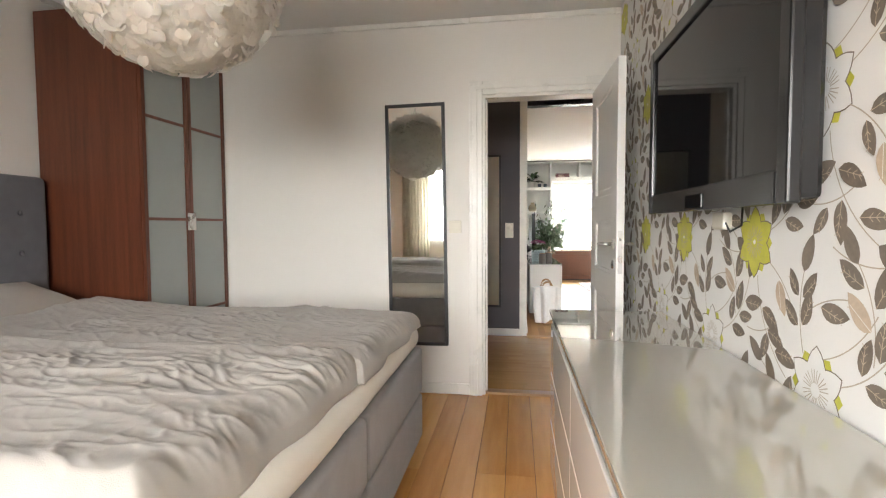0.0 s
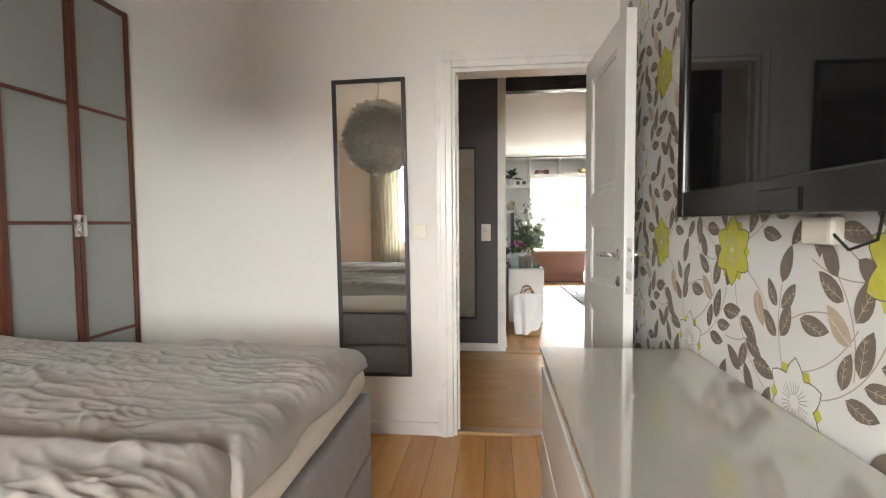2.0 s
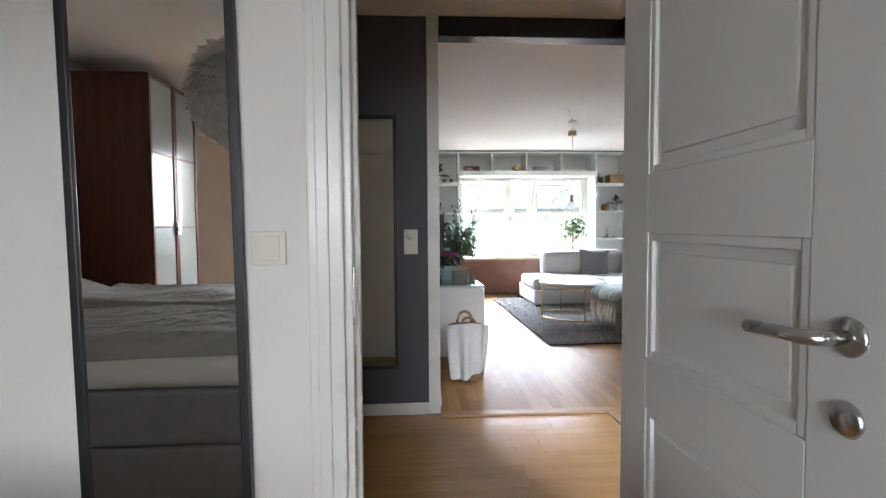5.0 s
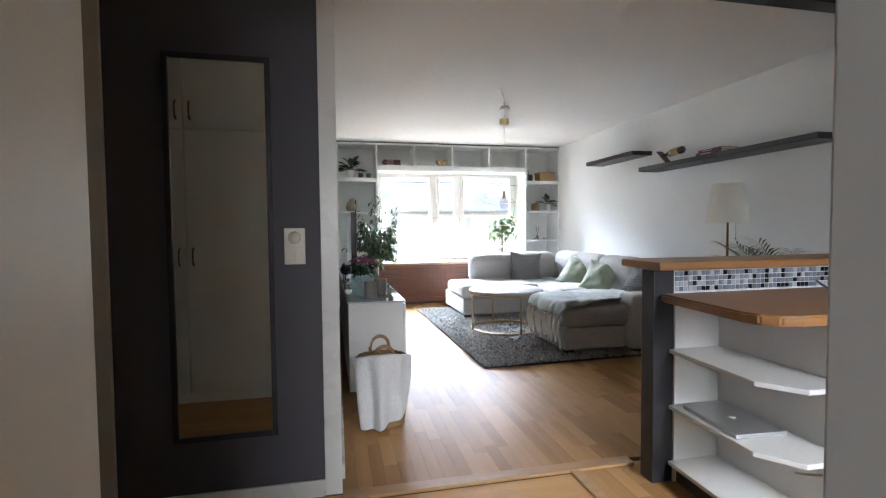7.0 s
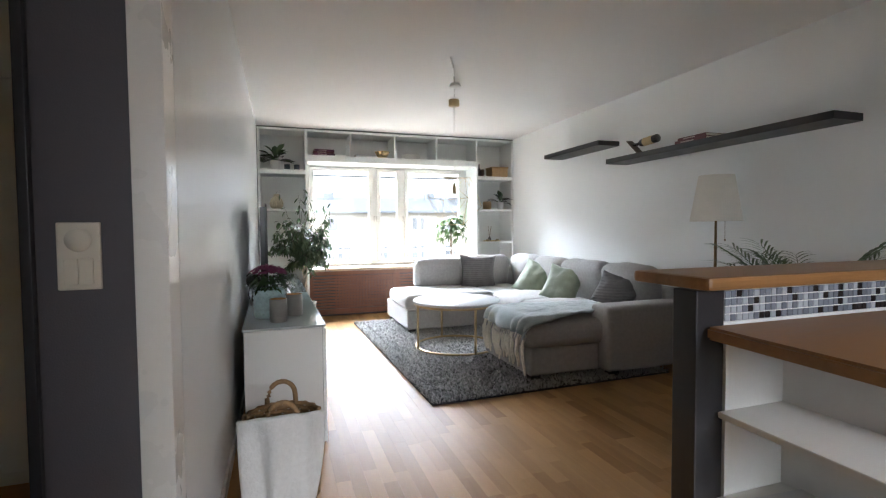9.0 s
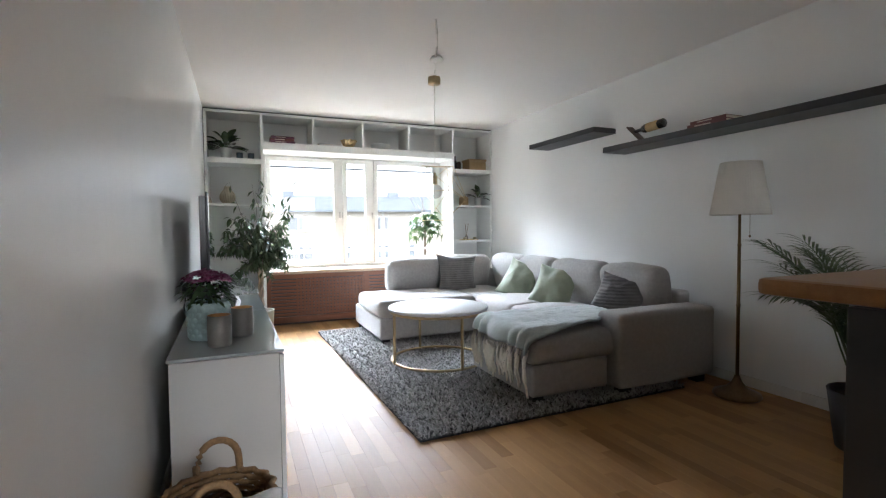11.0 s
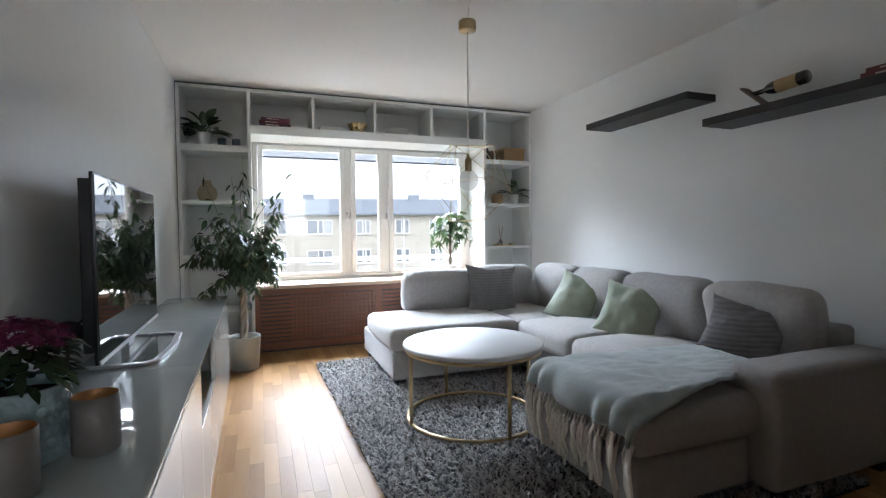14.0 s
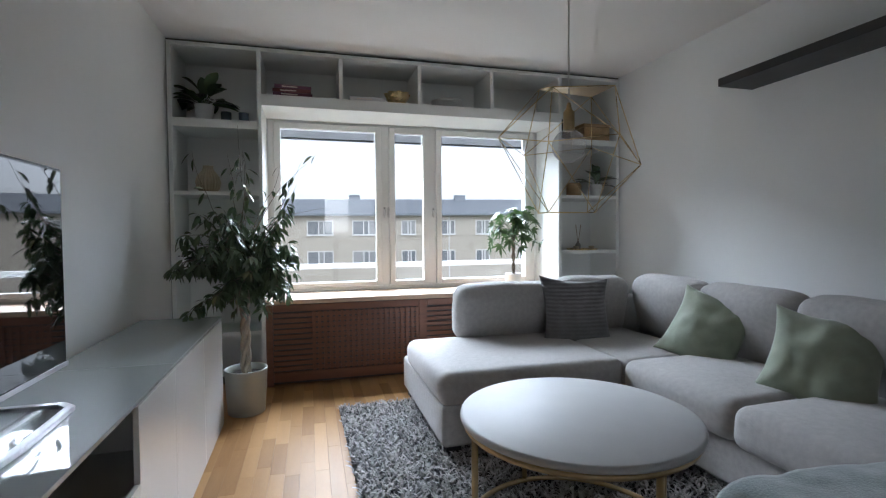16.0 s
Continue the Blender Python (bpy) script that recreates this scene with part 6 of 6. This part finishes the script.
add_mesh("fronds", vs, fs, M_PALM, pm, "stuff", "narrow green palm leaflets")

# ---------------------------------------------------------------- on the sideboard
SZ = ST + 0.0005
fp = thing("flower_pot", (0.60, 8.42, SZ), "magenta chrysanthemums in a turquoise patterned pot", "flower pot")
PXc, PYc = 0.605, 8.43
pot(fp, PXc, PYc, SZ, 0.082, 0.090, 0.165, M_POTT, "turquoise pot with raised scales")
for row in range(6):
    for k in range(16):
        a = 2 * math.pi * (k + 0.5 * (row % 2)) / 16
        rr = 0.0835 + 0.0072 * (row / 6)
        b = bmesh.new()
        join(b, lathe([(0, 0.004), (0.008, 0.003), (0.012, 0.0)], seg=8), Matrix.Translation((PXc + rr * math.cos(a), PYc + rr * math.sin(a), SZ + 0.02 + row * 0.024)) @ Matrix.Rotation(a, 4, "Z") @ Matrix.Rotation(radians(90), 4, "Y"))
        part("scale", b, M_POTT, fp)
vs, fs, vl, flv = [], [], [], []
for k in range(62):
    a, rr = k * 2.39996, 0.098 * math.sqrt((k + 0.5) / 62)
    c = Vector((PXc + rr * math.cos(a), PYc + rr * math.sin(a), SZ + 0.30 - 4.0 * rr * rr + r7.uniform(-0.012, 0.012)))
    ax = Vector((math.cos(a) * rr * 6, math.sin(a) * rr * 6, 1)).normalized()
    u = ax.cross(Vector((1, 0.2, 0))).normalized()
    w = ax.cross(u)
    for ring, (n_, l_, lift) in enumerate(((12, 0.022, 0.15), (9, 0.016, 0.7), (5, 0.010, 1.6))):
        for q in range(n_):
            t = 2 * math.pi * q / n_ + ring
            al = (math.cos(t) * u + math.sin(t) * w + ax * lift).normalized()
            leaf(vs, fs, c, al, al.cross(ax).normalized(), l_, 0.007, 0.1, 2)
for k in range(170):
    a, rr = k * 2.39996, r7.uniform(0.035, 0.095)
    c = Vector((PXc + rr * math.cos(a), PYc + rr * math.sin(a), SZ + r7.uniform(0.165, 0.26)))
    al = Vector((math.cos(a), math.sin(a), r7.uniform(-0.5, 0.6))).normalized()
    leaf(vl, flv, c, al, al.cross(Vector((0, 0, 1))).normalized(), r7.uniform(0.035, 0.06), r7.uniform(0.018, 0.028), 0.35, 3)
add_mesh("blossoms", vs, fs, M_PETAL, fp, "stuff", "magenta blossoms")
add_mesh("foliage", vl, flv, M_LEAF, fp, "stuff", "dark green leaves")
M_COPPER = mat("copper_lining", (0.55, 0.30, 0.13), 0.35, metal=1.0, var=0.1)
for x, y in ((0.655, 8.245), (0.745, 8.425)):
    cu = thing("candle_holder", (x, y, SZ), "smoked glass candle cup with a copper lining", "candle holder", "smoked candle cups")
    part("cup", lathe([(0, 0), (0.044, 0), (0.047, 0.004), (0.048, 0.06), (0.047, 0.128), (0.0455, 0.129)], (x, y, SZ), 36), M_SMOKE, cu)
    part("lining", lathe([(0.0453, 0.1292), (0.044, 0.127), (0.044, 0.03), (0, 0.03)], (x, y, SZ), 36), M_COPPER, cu)
orn = thing("camera_stand", (0.475, 8.98, 0.80), "black round speaker behind the television", "ornament")
b = bmesh.new()
join(b, lathe([(0.05 * math.sin(math.pi * i / 12), -0.05 * math.cos(math.pi * i / 12)) for i in range(13)], seg=24), Matrix.Translation((0.485, 9.10, 0.80)))
tube([(0.485, 9.10, 0.75), (0.475, 9.10, ST + 0.001)], 0.006, 8, b)
tube([(0.485, 9.06, 0.83), (0.47, 8.98, 0.87), (0.455, 8.9, 0.855)], 0.006, 8, b)
part("body", b, M_BLACK, orn)

# ---------------------------------------------------------------- basket with blanket
bk_ = thing("basket", (0.66, 7.45, 0), "round brown wicker basket with arched handles", "basket")
KX, KY = 0.665, 7.47
b = bmesh.new()
for i in range(22):
    z = 0.012 + i * 0.0185
    rr = 0.120 + 0.026 * math.sin(min(1, z / 0.3) * 1.4)
    tube([(KX + (rr + 0.006 * (-1) ** (k + i)) * math.cos(2 * math.pi * k / 36), KY + (rr + 0.006 * (-1) ** (k + i)) * math.sin(2 * math.pi * k / 36), z) for k in range(36)], 0.0098, 6, b, closed=True)
part("weave", b, M_WICKER, bk_)
part("bottom", lathe([(0, 0.004), (0.114, 0.004), (0.114, 0.012), (0, 0.012)], (KX, KY, 0), 28), M_WICKER, bk_)
for y in (KY + 0.138, KY - 0.138):
    part("handle", tube([(KX - 0.06, y, 0.36), (KX - 0.062, y, 0.43)] + [(KX + 0.055 * math.cos(t), y, 0.44 + 0.06 * math.sin(t)) for t in [math.pi * (1 - i / 10) for i in range(11)]] + [(KX + 0.06, y, 0.36)], 0.0105, 8), M_WICKER, bk_)
kb = thing("blanket", (0.65, 7.3, 0.2), "white knitted blanket hung over the wicker basket", "blanket")
vs, fs = [], []
nu, nv = 46, 60
for i in range(nu + 1):
    u = i / nu
    for j in range(nv + 1):
        v = j / nv
        ang_ = radians(-150 + 122 * u)
        rim = 0.166 + 0.012 * math.sin(u * 19) * min(1, v * 3)
        if v < 0.16:
            k = v / 0.16
            rr, z = rim * (0.72 + 0.28 * k), 0.40 + 0.03 * math.sin(k * math.pi * 0.5) + 0.03 * math.sin(u * math.pi)
        else:
            k = (v - 0.16) / 0.84
            z = 0.43 + 0.03 * math.sin(u * math.pi) - k * (0.36 + 0.07 * math.sin(u * 3.0 + 0.6))
            rr = rim + 0.012 + 0.02 * k * math.sin(u * 14 + k * 2)
            ang_ = ang_ + k * (0.5 - u) * 0.7
        vs.append((KX - 0.005 + rr * math.cos(ang_) * 1.08, KY + rr * math.sin(ang_), max(z, 0.012)))
for i in range(nu):
    for j in range(nv):
        a = i * (nv + 1) + j
        fs.append((a, a + 1, a + nv + 2, a + nv + 1))
me = raw("fabric", vs, fs, M_KNIT, True)
bm = bmesh.new()
bm.from_mesh(me)
bmesh.ops.solidify(bm, geom=bm.faces[:], thickness=0.010)
for f in bm.faces:
    f.smooth = True
part("fabric", bm, M_KNIT, kb)

# ---------------------------------------------------------------- things in the bookcase
def vase(name, x, y, z, prof, material, label, cat, ribs=0, seg=36, group=""):
    v = thing(name, (x, y, z), label, cat, group)
    part("body", lathe(prof, (x, y, z), seg, wobble=(lambda a, q: 1 + 0.045 * math.cos(a * ribs)) if ribs else None), material, v)
    return v


M_VASE = mat("sand_stoneware", (0.40, 0.34, 0.235), 0.6, var=0.12, scale=20)
M_BLUEC = mat("slate_blue_glass", (0.10, 0.13, 0.16), 0.2, var=0.15, coat=0.4)
M_CARD = mat("tan_woven_box", (0.36, 0.24, 0.12), 0.75, var=0.2, scale=40, bump=0.001)
for x in (0.785, 0.905):
    vase("tealight_holder", x, 12.06, 1.9525, [(0, 0), (0.034, 0), (0.036, 0.004), (0.036, 0.07), (0.033, 0.07), (0.031, 0.01), (0, 0.01)], M_BLUEC, "slate blue glass tealight holder", "candle holder", group="blue tealight cups")
vase("vase", 0.645, 12.12, 1.4435, [(0, 0), (0.05, 0), (0.075, 0.03), (0.085, 0.075), (0.072, 0.12), (0.04, 0.16), (0.033, 0.185), (0.036, 0.195), (0.03, 0.195), (0.028, 0.18)], M_VASE, "ribbed sand-coloured stoneware vase", "vase", 22, 132)
for i, (m_, w_, rz) in enumerate(((M_BOOKB, 0.26, 3), (M_BOOKA, 0.25, -2), (M_BOOKB, 0.24, 4))):
    book(1.25, 12.075, 2.1495 + i * 0.0275, w_ + 0.02, 0.19, 0.026, rz, m_, "plum-coloured book lying in a stack")
book(1.80, 12.07, 2.1495, 0.27, 0.18, 0.030, 2, M_BOOKG, "pale grey book lying flat")
bw_ = thing("bowl", (2.05, 12.08, 2.1495), "golden tulip-shaped bowl with a wavy rim", "bowl")
b = lathe([(0, 0), (0.045, 0), (0.078, 0.04), (0.098, 0.095), (0.095, 0.095), (0.074, 0.042), (0, 0.006)], (2.05, 12.08, 2.1495), 64, wobble=lambda a, z: 1 + (0.11 * math.cos(a * 8) if z > 0.05 else 0))
part("body", b, M_GOLD, bw_)
pls = thing("plate_stack", (2.47, 12.1, 2.1495), "stack of white plates", "plates")
for k in range(5):
    part("plate", lathe([(0, 0), (0.07, 0), (0.125, 0.012), (0.127, 0.015), (0.07, 0.006), (0, 0.005)], (2.47, 12.105, 2.1495 + k * 0.014), 48), M_POTW, pls)
bx = thing("storage_box", (3.84, 12.12, 1.9385), "tan woven storage box with a lid", "box")
part("box", boxes((3.70, 3.96, 12.02, 12.24, 1.9385, 2.06), bevel=0.008), M_CARD, bx)
part("lid", boxes((3.692, 3.968, 12.012, 12.248, 2.061, 2.09), bevel=0.008), M_CARD, bx)
vase("bottle", 3.50, 12.05, 1.9385, [(0, 0), (0.022, 0), (0.024, 0.004), (0.024, 0.10), (0.01, 0.13), (0.009, 0.17), (0.012, 0.172), (0.012, 0.18), (0, 0.18)], M_WINE, "small dark glass bottle", "bottle")
vase("lantern", 3.56, 12.06, 1.9385, [(0, 0), (0.03, 0), (0.03, 0.09), (0.02, 0.11), (0, 0.112)], M_CARVED, "small dark wooden jar", "jar")
vase("jar", 3.66, 12.12, 1.4535, [(0, 0), (0.06, 0), (0.066, 0.006), (0.066, 0.10), (0.06, 0.105), (0.055, 0.12), (0, 0.125)], M_CARD, "round tan lidded jar", "jar")
tr = thing("tray", (3.73, 12.08, 0.9735), "round brass tray with sticks and candles", "tray")
part("dish", lathe([(0, 0), (0.13, 0), (0.138, 0.012), (0.134, 0.012), (0.127, 0.004), (0, 0.004)], (3.73, 12.1, 0.9735), 48), M_GOLD, tr)
vase("reed_diffuser", 3.69, 12.1, 0.978, [(0, 0), (0.022, 0), (0.024, 0.045), (0.010, 0.06), (0.010, 0.075), (0.007, 0.075), (0, 0.06)], M_SMOKE, "small glass reed diffuser with sticks", "diffuser")
rd = [o for o in bpy.data.objects if o.name.startswith("reed_diffuser")][0]
for k in range(4):
    part("reed", tube([(3.69, 12.1, 1.03), (3.69 + 0.03 * math.cos(k * 1.7), 12.1 + 0.03 * math.sin(k * 1.7), 1.20)], 0.0018, 5), M_WICKER, rd)
for x in (3.645, 3.80):
    vase("tealight", x, 12.06, 0.978, [(0, 0), (0.024, 0), (0.024, 0.03), (0, 0.03)], M_VASE, "squat beige candle on the tray", "candle", group="tray candles")

# ---------------------------------------------------------------- wire pendant
wp_ = thing("pendant_lamp", (2.30, 9.85, 1.45), "brass wire pendant lamp with a large clear bulb", "pendant lamp")
HX, HY = 2.30, 9.85
part("canopy", lathe([(0, 0), (0.05, 0), (0.053, 0.006), (0.053, 0.055), (0.05, 0.06), (0, 0.06)], (HX + 0.01, HY + 0.02, 2.36), 32), M_BRASS, wp_, "brass canopy")
part("ceiling_cup", lathe([(0, 0), (0.05, 0), (0.055, 0.012), (0.04, 0.035), (0, 0.035)], (2.23, 9.62, LZ - 0.036), 28), M_TRIM, wp_, "white ceiling cup")
part("hanger", tube([(2.235, 9.64, LZ - 0.03), (2.26, 9.72, 2.45), (HX + 0.01, HY + 0.02, 2.415)], 0.004, 8), M_TRIM, wp_)
part("ceiling_cable", tube([(1.96, 8.98, LZ - 0.006), (2.06, 9.2, LZ - 0.008), (2.14, 9.4, LZ - 0.007), (2.21, 9.58, LZ - 0.012)], 0.007, 8), M_TRIM, wp_, "white cable along the ceiling")
part("cord", tube([(HX + 0.01, HY + 0.02, 2.365), (HX, HY, 1.60)], 0.003, 6), M_TRIM, wp_)
part("socket", lathe([(0, 0.055), (0.019, 0.055), (0.021, 0.06), (0.021, 0.125), (0.012, 0.135), (0.006, 0.16), (0, 0.16)], (HX, HY, 1.452), 24), M_BRASS, wp_, "brass lamp holder")
gl = part("bulb", lathe([(0, -0.062)] + [(0.062 * math.sin(math.pi * i / 14), -0.062 * math.cos(math.pi * i / 14)) for i in range(1, 13)] + [(0.017, 0.062), (0.017, 0.075)], (HX, HY, 1.452), 32), M_BULB, wp_, "clear round bulb")
gl.visible_shadow = False
part("filament", tube([(HX - 0.008, HY, 1.50), (HX - 0.012, HY, 1.44), (HX, HY, 1.455), (HX + 0.012, HY, 1.44), (HX + 0.008, HY, 1.50)], 0.0008, 5), M_GOLD, wp_)
rt, fw = Vector((0.9645, -0.264, 0)), Vector((0.264, 0.9645, 0))
cage = [(-0.10, 0.05, 0.225), (-0.085, -0.10, 0.19), (0.15, -0.06, 0.205), (0.12, 0.12, 0.215), (-0.265, -0.02, 0.03), (-0.12, -0.20, -0.02), (0.11, -0.22, 0.0), (0.27, 0.0, -0.07), (0.15, 0.21, 0.03), (-0.13, 0.21, 0.0), (-0.12, -0.03, -0.25), (0.08, -0.06, -0.25), (0.09, 0.07, -0.245), (-0.05, 0.12, -0.24)]
pts = [Vector((HX, HY, 1.452)) + rt * a + fw * b + Vector((0, 0, c)) for a, b, c in cage]
edges = [(0, 1), (1, 2), (2, 3), (3, 0), (0, 4), (1, 4), (1, 5), (2, 6), (5, 6), (4, 5), (2, 7), (3, 8), (6, 7), (7, 8), (3, 9), (0, 9), (8, 9), (9, 4), (4, 10), (5, 10), (6, 11), (5, 11), (7, 11), (7, 12), (8, 12), (8, 13), (9, 13), (4, 13), (10, 11), (11, 12), (12, 13), (13, 10), (1, 6), (3, 7)]
for a, b_ in edges:
    part("wire", tube([pts[a], pts[b_]], 0.0017, 6), M_GOLD, wp_)
b = bmesh.new()
q = [b.verts.new(pts[i]) for i in (0, 1, 2, 3)]
b.faces.new(q)
bmesh.ops.triangulate(b, faces=b.faces[:])
bmesh.ops.solidify(b, geom=b.faces[:], thickness=0.002)
part("top_plate", b, M_BRASS, wp_, "brass top plate")


# ---------------------------------------------------------------- outside the window
M_BRICK = mat("beige_brick_facade", (0.50, 0.455, 0.38), 0.85, var=0.08, scale=0.5, fine=6)
M_ROOF = mat("blue_grey_sheet_roof", (0.22, 0.24, 0.265), 0.5, var=0.1, scale=0.4, fine=3)
M_WPANE = mat("dark_far_window", (0.16, 0.175, 0.19), 0.12, island=1.0, scale=1, col2=(0.36, 0.36, 0.35))
M_WFRAME = mat("white_far_frame", (0.72, 0.72, 0.70), 0.5, var=0.04)
M_GROUND = mat("asphalt_and_grass", (0.07, 0.085, 0.05), 0.9, var=0.4, scale=0.05, fine=2)
M_RAIL = mat("white_metal_bar", (0.66, 0.66, 0.64), 0.45, var=0.05)
solo("ground", boxes((-900, 900, 13.5, 1800, -10.6, -10.0)), M_GROUND, "distant courtyard ground of grass and asphalt", "ground", kind="structure")
rail = thing("window_rail", (2.2, 12.78, 0.84), "white metal safety bar outside the window", "railing")
part("bar", boxes((0.9, 3.6, 12.76, 12.79, 0.815, 0.86), bevel=0.004), M_RAIL, rail)
for x in (0.95, 3.55):
    part("bracket", boxes((x - 0.015, x + 0.015, 12.70, 12.76, 0.825, 0.85)), M_RAIL, rail)
ab = new("apartment_building")
tagged(ab, "long beige brick apartment building with a grey roof", "apartment building")
AB = pose(14.0, 53.0, 0, 0, 0, -8)


def abox(name, rows, material, parent, label=""):
    b = bmesh.new()
    for r in rows:
        box(b, *r, m=AB)
    o = new(name, mesh_of(name, b, material))
    o.parent = parent
    return tagged(o, label)


abox("wall", [(-44, 44, 0, 10, -10, 2.85)], M_BRICK, ab)
b = bmesh.new()
prof = [(-0.5, 2.85), (-0.5, 3.05), (5.0, 4.75), (10.5, 3.05), (10.5, 2.85)]
ra, rb = [b.verts.new(AB @ Vector((-44.4, y, z))) for y, z in prof], [b.verts.new(AB @ Vector((44.4, y, z))) for y, z in prof]
b.faces.new(ra)
b.faces.new(rb[::-1])
for i in range(5):
    b.faces.new([ra[i], rb[i], rb[(i + 1) % 5], ra[(i + 1) % 5]])
roof = new("roof", mesh_of("roof", b, M_ROOF))
roof.parent = ab
for x in (-9.5, 1.5, 17.0):
    abox("chimney", [(x, x + 1.1, 4.2, 5.2, 4.3, 5.15)], M_ROOF, roof)
for x in (-18.2, 0.2, 22.0):
    abox("drainpipe", [(x, x + 0.1, -0.12, -0.02, -10, 2.85)], M_RAIL, ab)
wx = [-31.5, -27.2, -22.6, -17.6, -13.1, -8.95, -4.35, -0.55, 2.85, 7.2, 11.4, 15.8, 20.6, 25.2]
wide = (0, 1, 4, 5, 9, 10)
for row in range(4):
    zc = 1.72 - 2.85 * row
    for k, x in enumerate(wx):
        w = 2.4 if k in wide else 1.4
        o = abox("window", [(x, x + w, -0.06, 0.02, zc - 0.68, zc - 0.6), (x, x + w, -0.06, 0.02, zc + 0.6, zc + 0.68), (x, x + 0.09, -0.06, 0.02, zc - 0.6, zc + 0.6), (x + w - 0.09, x + w, -0.06, 0.02, zc - 0.6, zc + 0.6), (x + w * 0.42, x + w * 0.42 + 0.1, -0.06, 0.02, zc - 0.6, zc + 0.6), (x + w * 0.62, x + w * 0.62 + 0.1, -0.06, 0.02, zc - 0.6, zc + 0.6), (x - 0.05, x + w + 0.05, -0.14, 0.0, zc - 0.74, zc - 0.68)], M_WFRAME, ab)
        for a, c in ((0.09, w * 0.42), (w * 0.42 + 0.1, w * 0.62), (w * 0.62 + 0.1, w - 0.09)):
            abox("pane", [(x + a, x + c, -0.03, -0.012, zc - 0.6, zc + 0.6)], M_WPANE, o)

# ---------------------------------------------------------------- floor boards, staves and mosaic tiles
rf = random.Random(12)


def plank_mesh(name, lx, ly, material, t=0.012, bev=0.0012):
    b = bmesh.new()
    box(b, -lx / 2, lx / 2, -ly / 2, ly / 2, -t, 0.0)
    top = [e for e in b.edges if all(v.co.z > -1e-6 for v in e.verts)]
    bmesh.ops.bevel(b, geom=top, offset=bev, segments=1, affect="EDGES")
    return mesh_of(name, b, material)


def owner(name):
    return bpy.data.objects[name]


def lay(parent, mesh, x, y, name):
    o = bpy.data.objects.new(name, mesh)
    scene.collection.objects.link(o)
    o.parent = parent
    o.location = (x, y, 0)


# bedroom boards run towards the door
W = 0.137
bedm = {L_: plank_mesh("board", W - 0.002, L_ - 0.0015, M_PINE, bev=0.001) for L_ in (1.1, 1.45, 1.9)}
x = BX0 + W / 2
while x < BX1:
    y = BY1 + 0.055
    while y > 0.05:
        L_ = rf.choice((1.1, 1.45, 1.9))
        if y - L_ < -0.08:
            break
        lay(owner("floor"), bedm[L_], min(x, BX1 - W / 2), y - L_ / 2, "board")
        y -= L_
    x += W

# hall strips run across
W = 0.068
hm2 = {L_: plank_mesh("stave", L_ - 0.0005, W - 0.0004, M_HALL, bev=0.0004) for L_ in (0.42, 0.55, 0.7)}
y = NY - 0.015 - W / 2
while y > HS - 0.06 + W / 2:
    x = 1.488 if y < NY - 0.07 else LX0 - 0.002
    while x > -1.2:
        L_ = rf.choice((0.42, 0.55, 0.7))
        lay(owner("floor_2"), hm2[L_], x - L_ / 2, y, "stave")
        x -= L_
    y -= W
vs, fs = [], []


def flat_box(vs, fs, x0, x1, y0, y1, z0, z1):
    k = len(vs)
    vs += [(x0, y0, z0), (x1, y0, z0), (x1, y1, z0), (x0, y1, z0), (x0, y0, z1), (x1, y0, z1), (x1, y1, z1), (x0, y1, z1)]
    fs += [(k + 4, k + 5, k + 6, k + 7), (k, k + 1, k + 5, k + 4), (k + 1, k + 2, k + 6, k + 5), (k + 2, k + 3, k + 7, k + 6), (k + 3, k, k + 4, k + 7)]


x = 1.532
while x < LX1:
    y = 3.02
    while y < NY - 0.06:
        L_ = rf.uniform(0.4, 0.7)
        flat_box(vs, fs, x, x + W - 0.0004, y, min(y + L_ - 0.0005, NY - 0.042), -0.012, 0)
        y += L_
    x += W
o = new("kitchen_staves", raw("kitchen_staves", vs, fs, M_OAKS))
o.parent = owner("floor_2")
o["kind"] = "stuff"

# living room staves run towards the window
lm2 = {L_: plank_mesh("stave", W - 0.0004, L_ - 0.0005, M_OAK, bev=0.0004) for L_ in (0.34, 0.46, 0.6)}
vs, fs, count = [], [], 0
x = LX0 + W / 2
while x < LX1:
    y = NY + rf.uniform(-0.3, 0.0)
    while y < 12.0:
        L_ = rf.choice((0.34, 0.46, 0.6))
        if y >= NY + 0.002 and x < 2.2 and y < 11.4 and count < 300:
            lay(owner("floor_3"), lm2[L_], x, y + L_ / 2, "stave")
            count += 1
        else:
            flat_box(vs, fs, x - W / 2 + 0.0004, x + W / 2 - 0.0004, max(y, NY + 0.002), y + L_ - 0.0005, -0.012, 0)
        y += L_
    x += W
o = new("parquet_rest", raw("parquet_rest", vs, fs, M_OAKS))
o.parent = owner("floor_3")
o["kind"] = "stuff"

# mosaic tiles of the bar band
T = 0.0235
tiles = {k: None for k in ("g", "k", "l")}
for key, m_ in (("g", M_TILE), ("k", M_TILEK), ("l", M_TILEL)):
    b = bmesh.new()
    box(b, -T / 2 + 0.0016, T / 2 - 0.0016, -0.004, 0.0, -T / 2 + 0.0016, T / 2 - 0.0016, bevel=0.0012, segs=1)
    tiles[key] = mesh_of("tile", b, m_)
n_ = 0
i = 0
while n_ < 300:
    for j in range(4):
        key = rf.choices(("g", "k", "l"), (0.62, 0.2, 0.18))[0]
        o = bpy.data.objects.new("tile", tiles[key])
        scene.collection.objects.link(o)
        o.parent = grout
        o.location = (1.925 + i * T, 6.4815, 0.8905 + j * T)
        n_ += 1
    i += 1
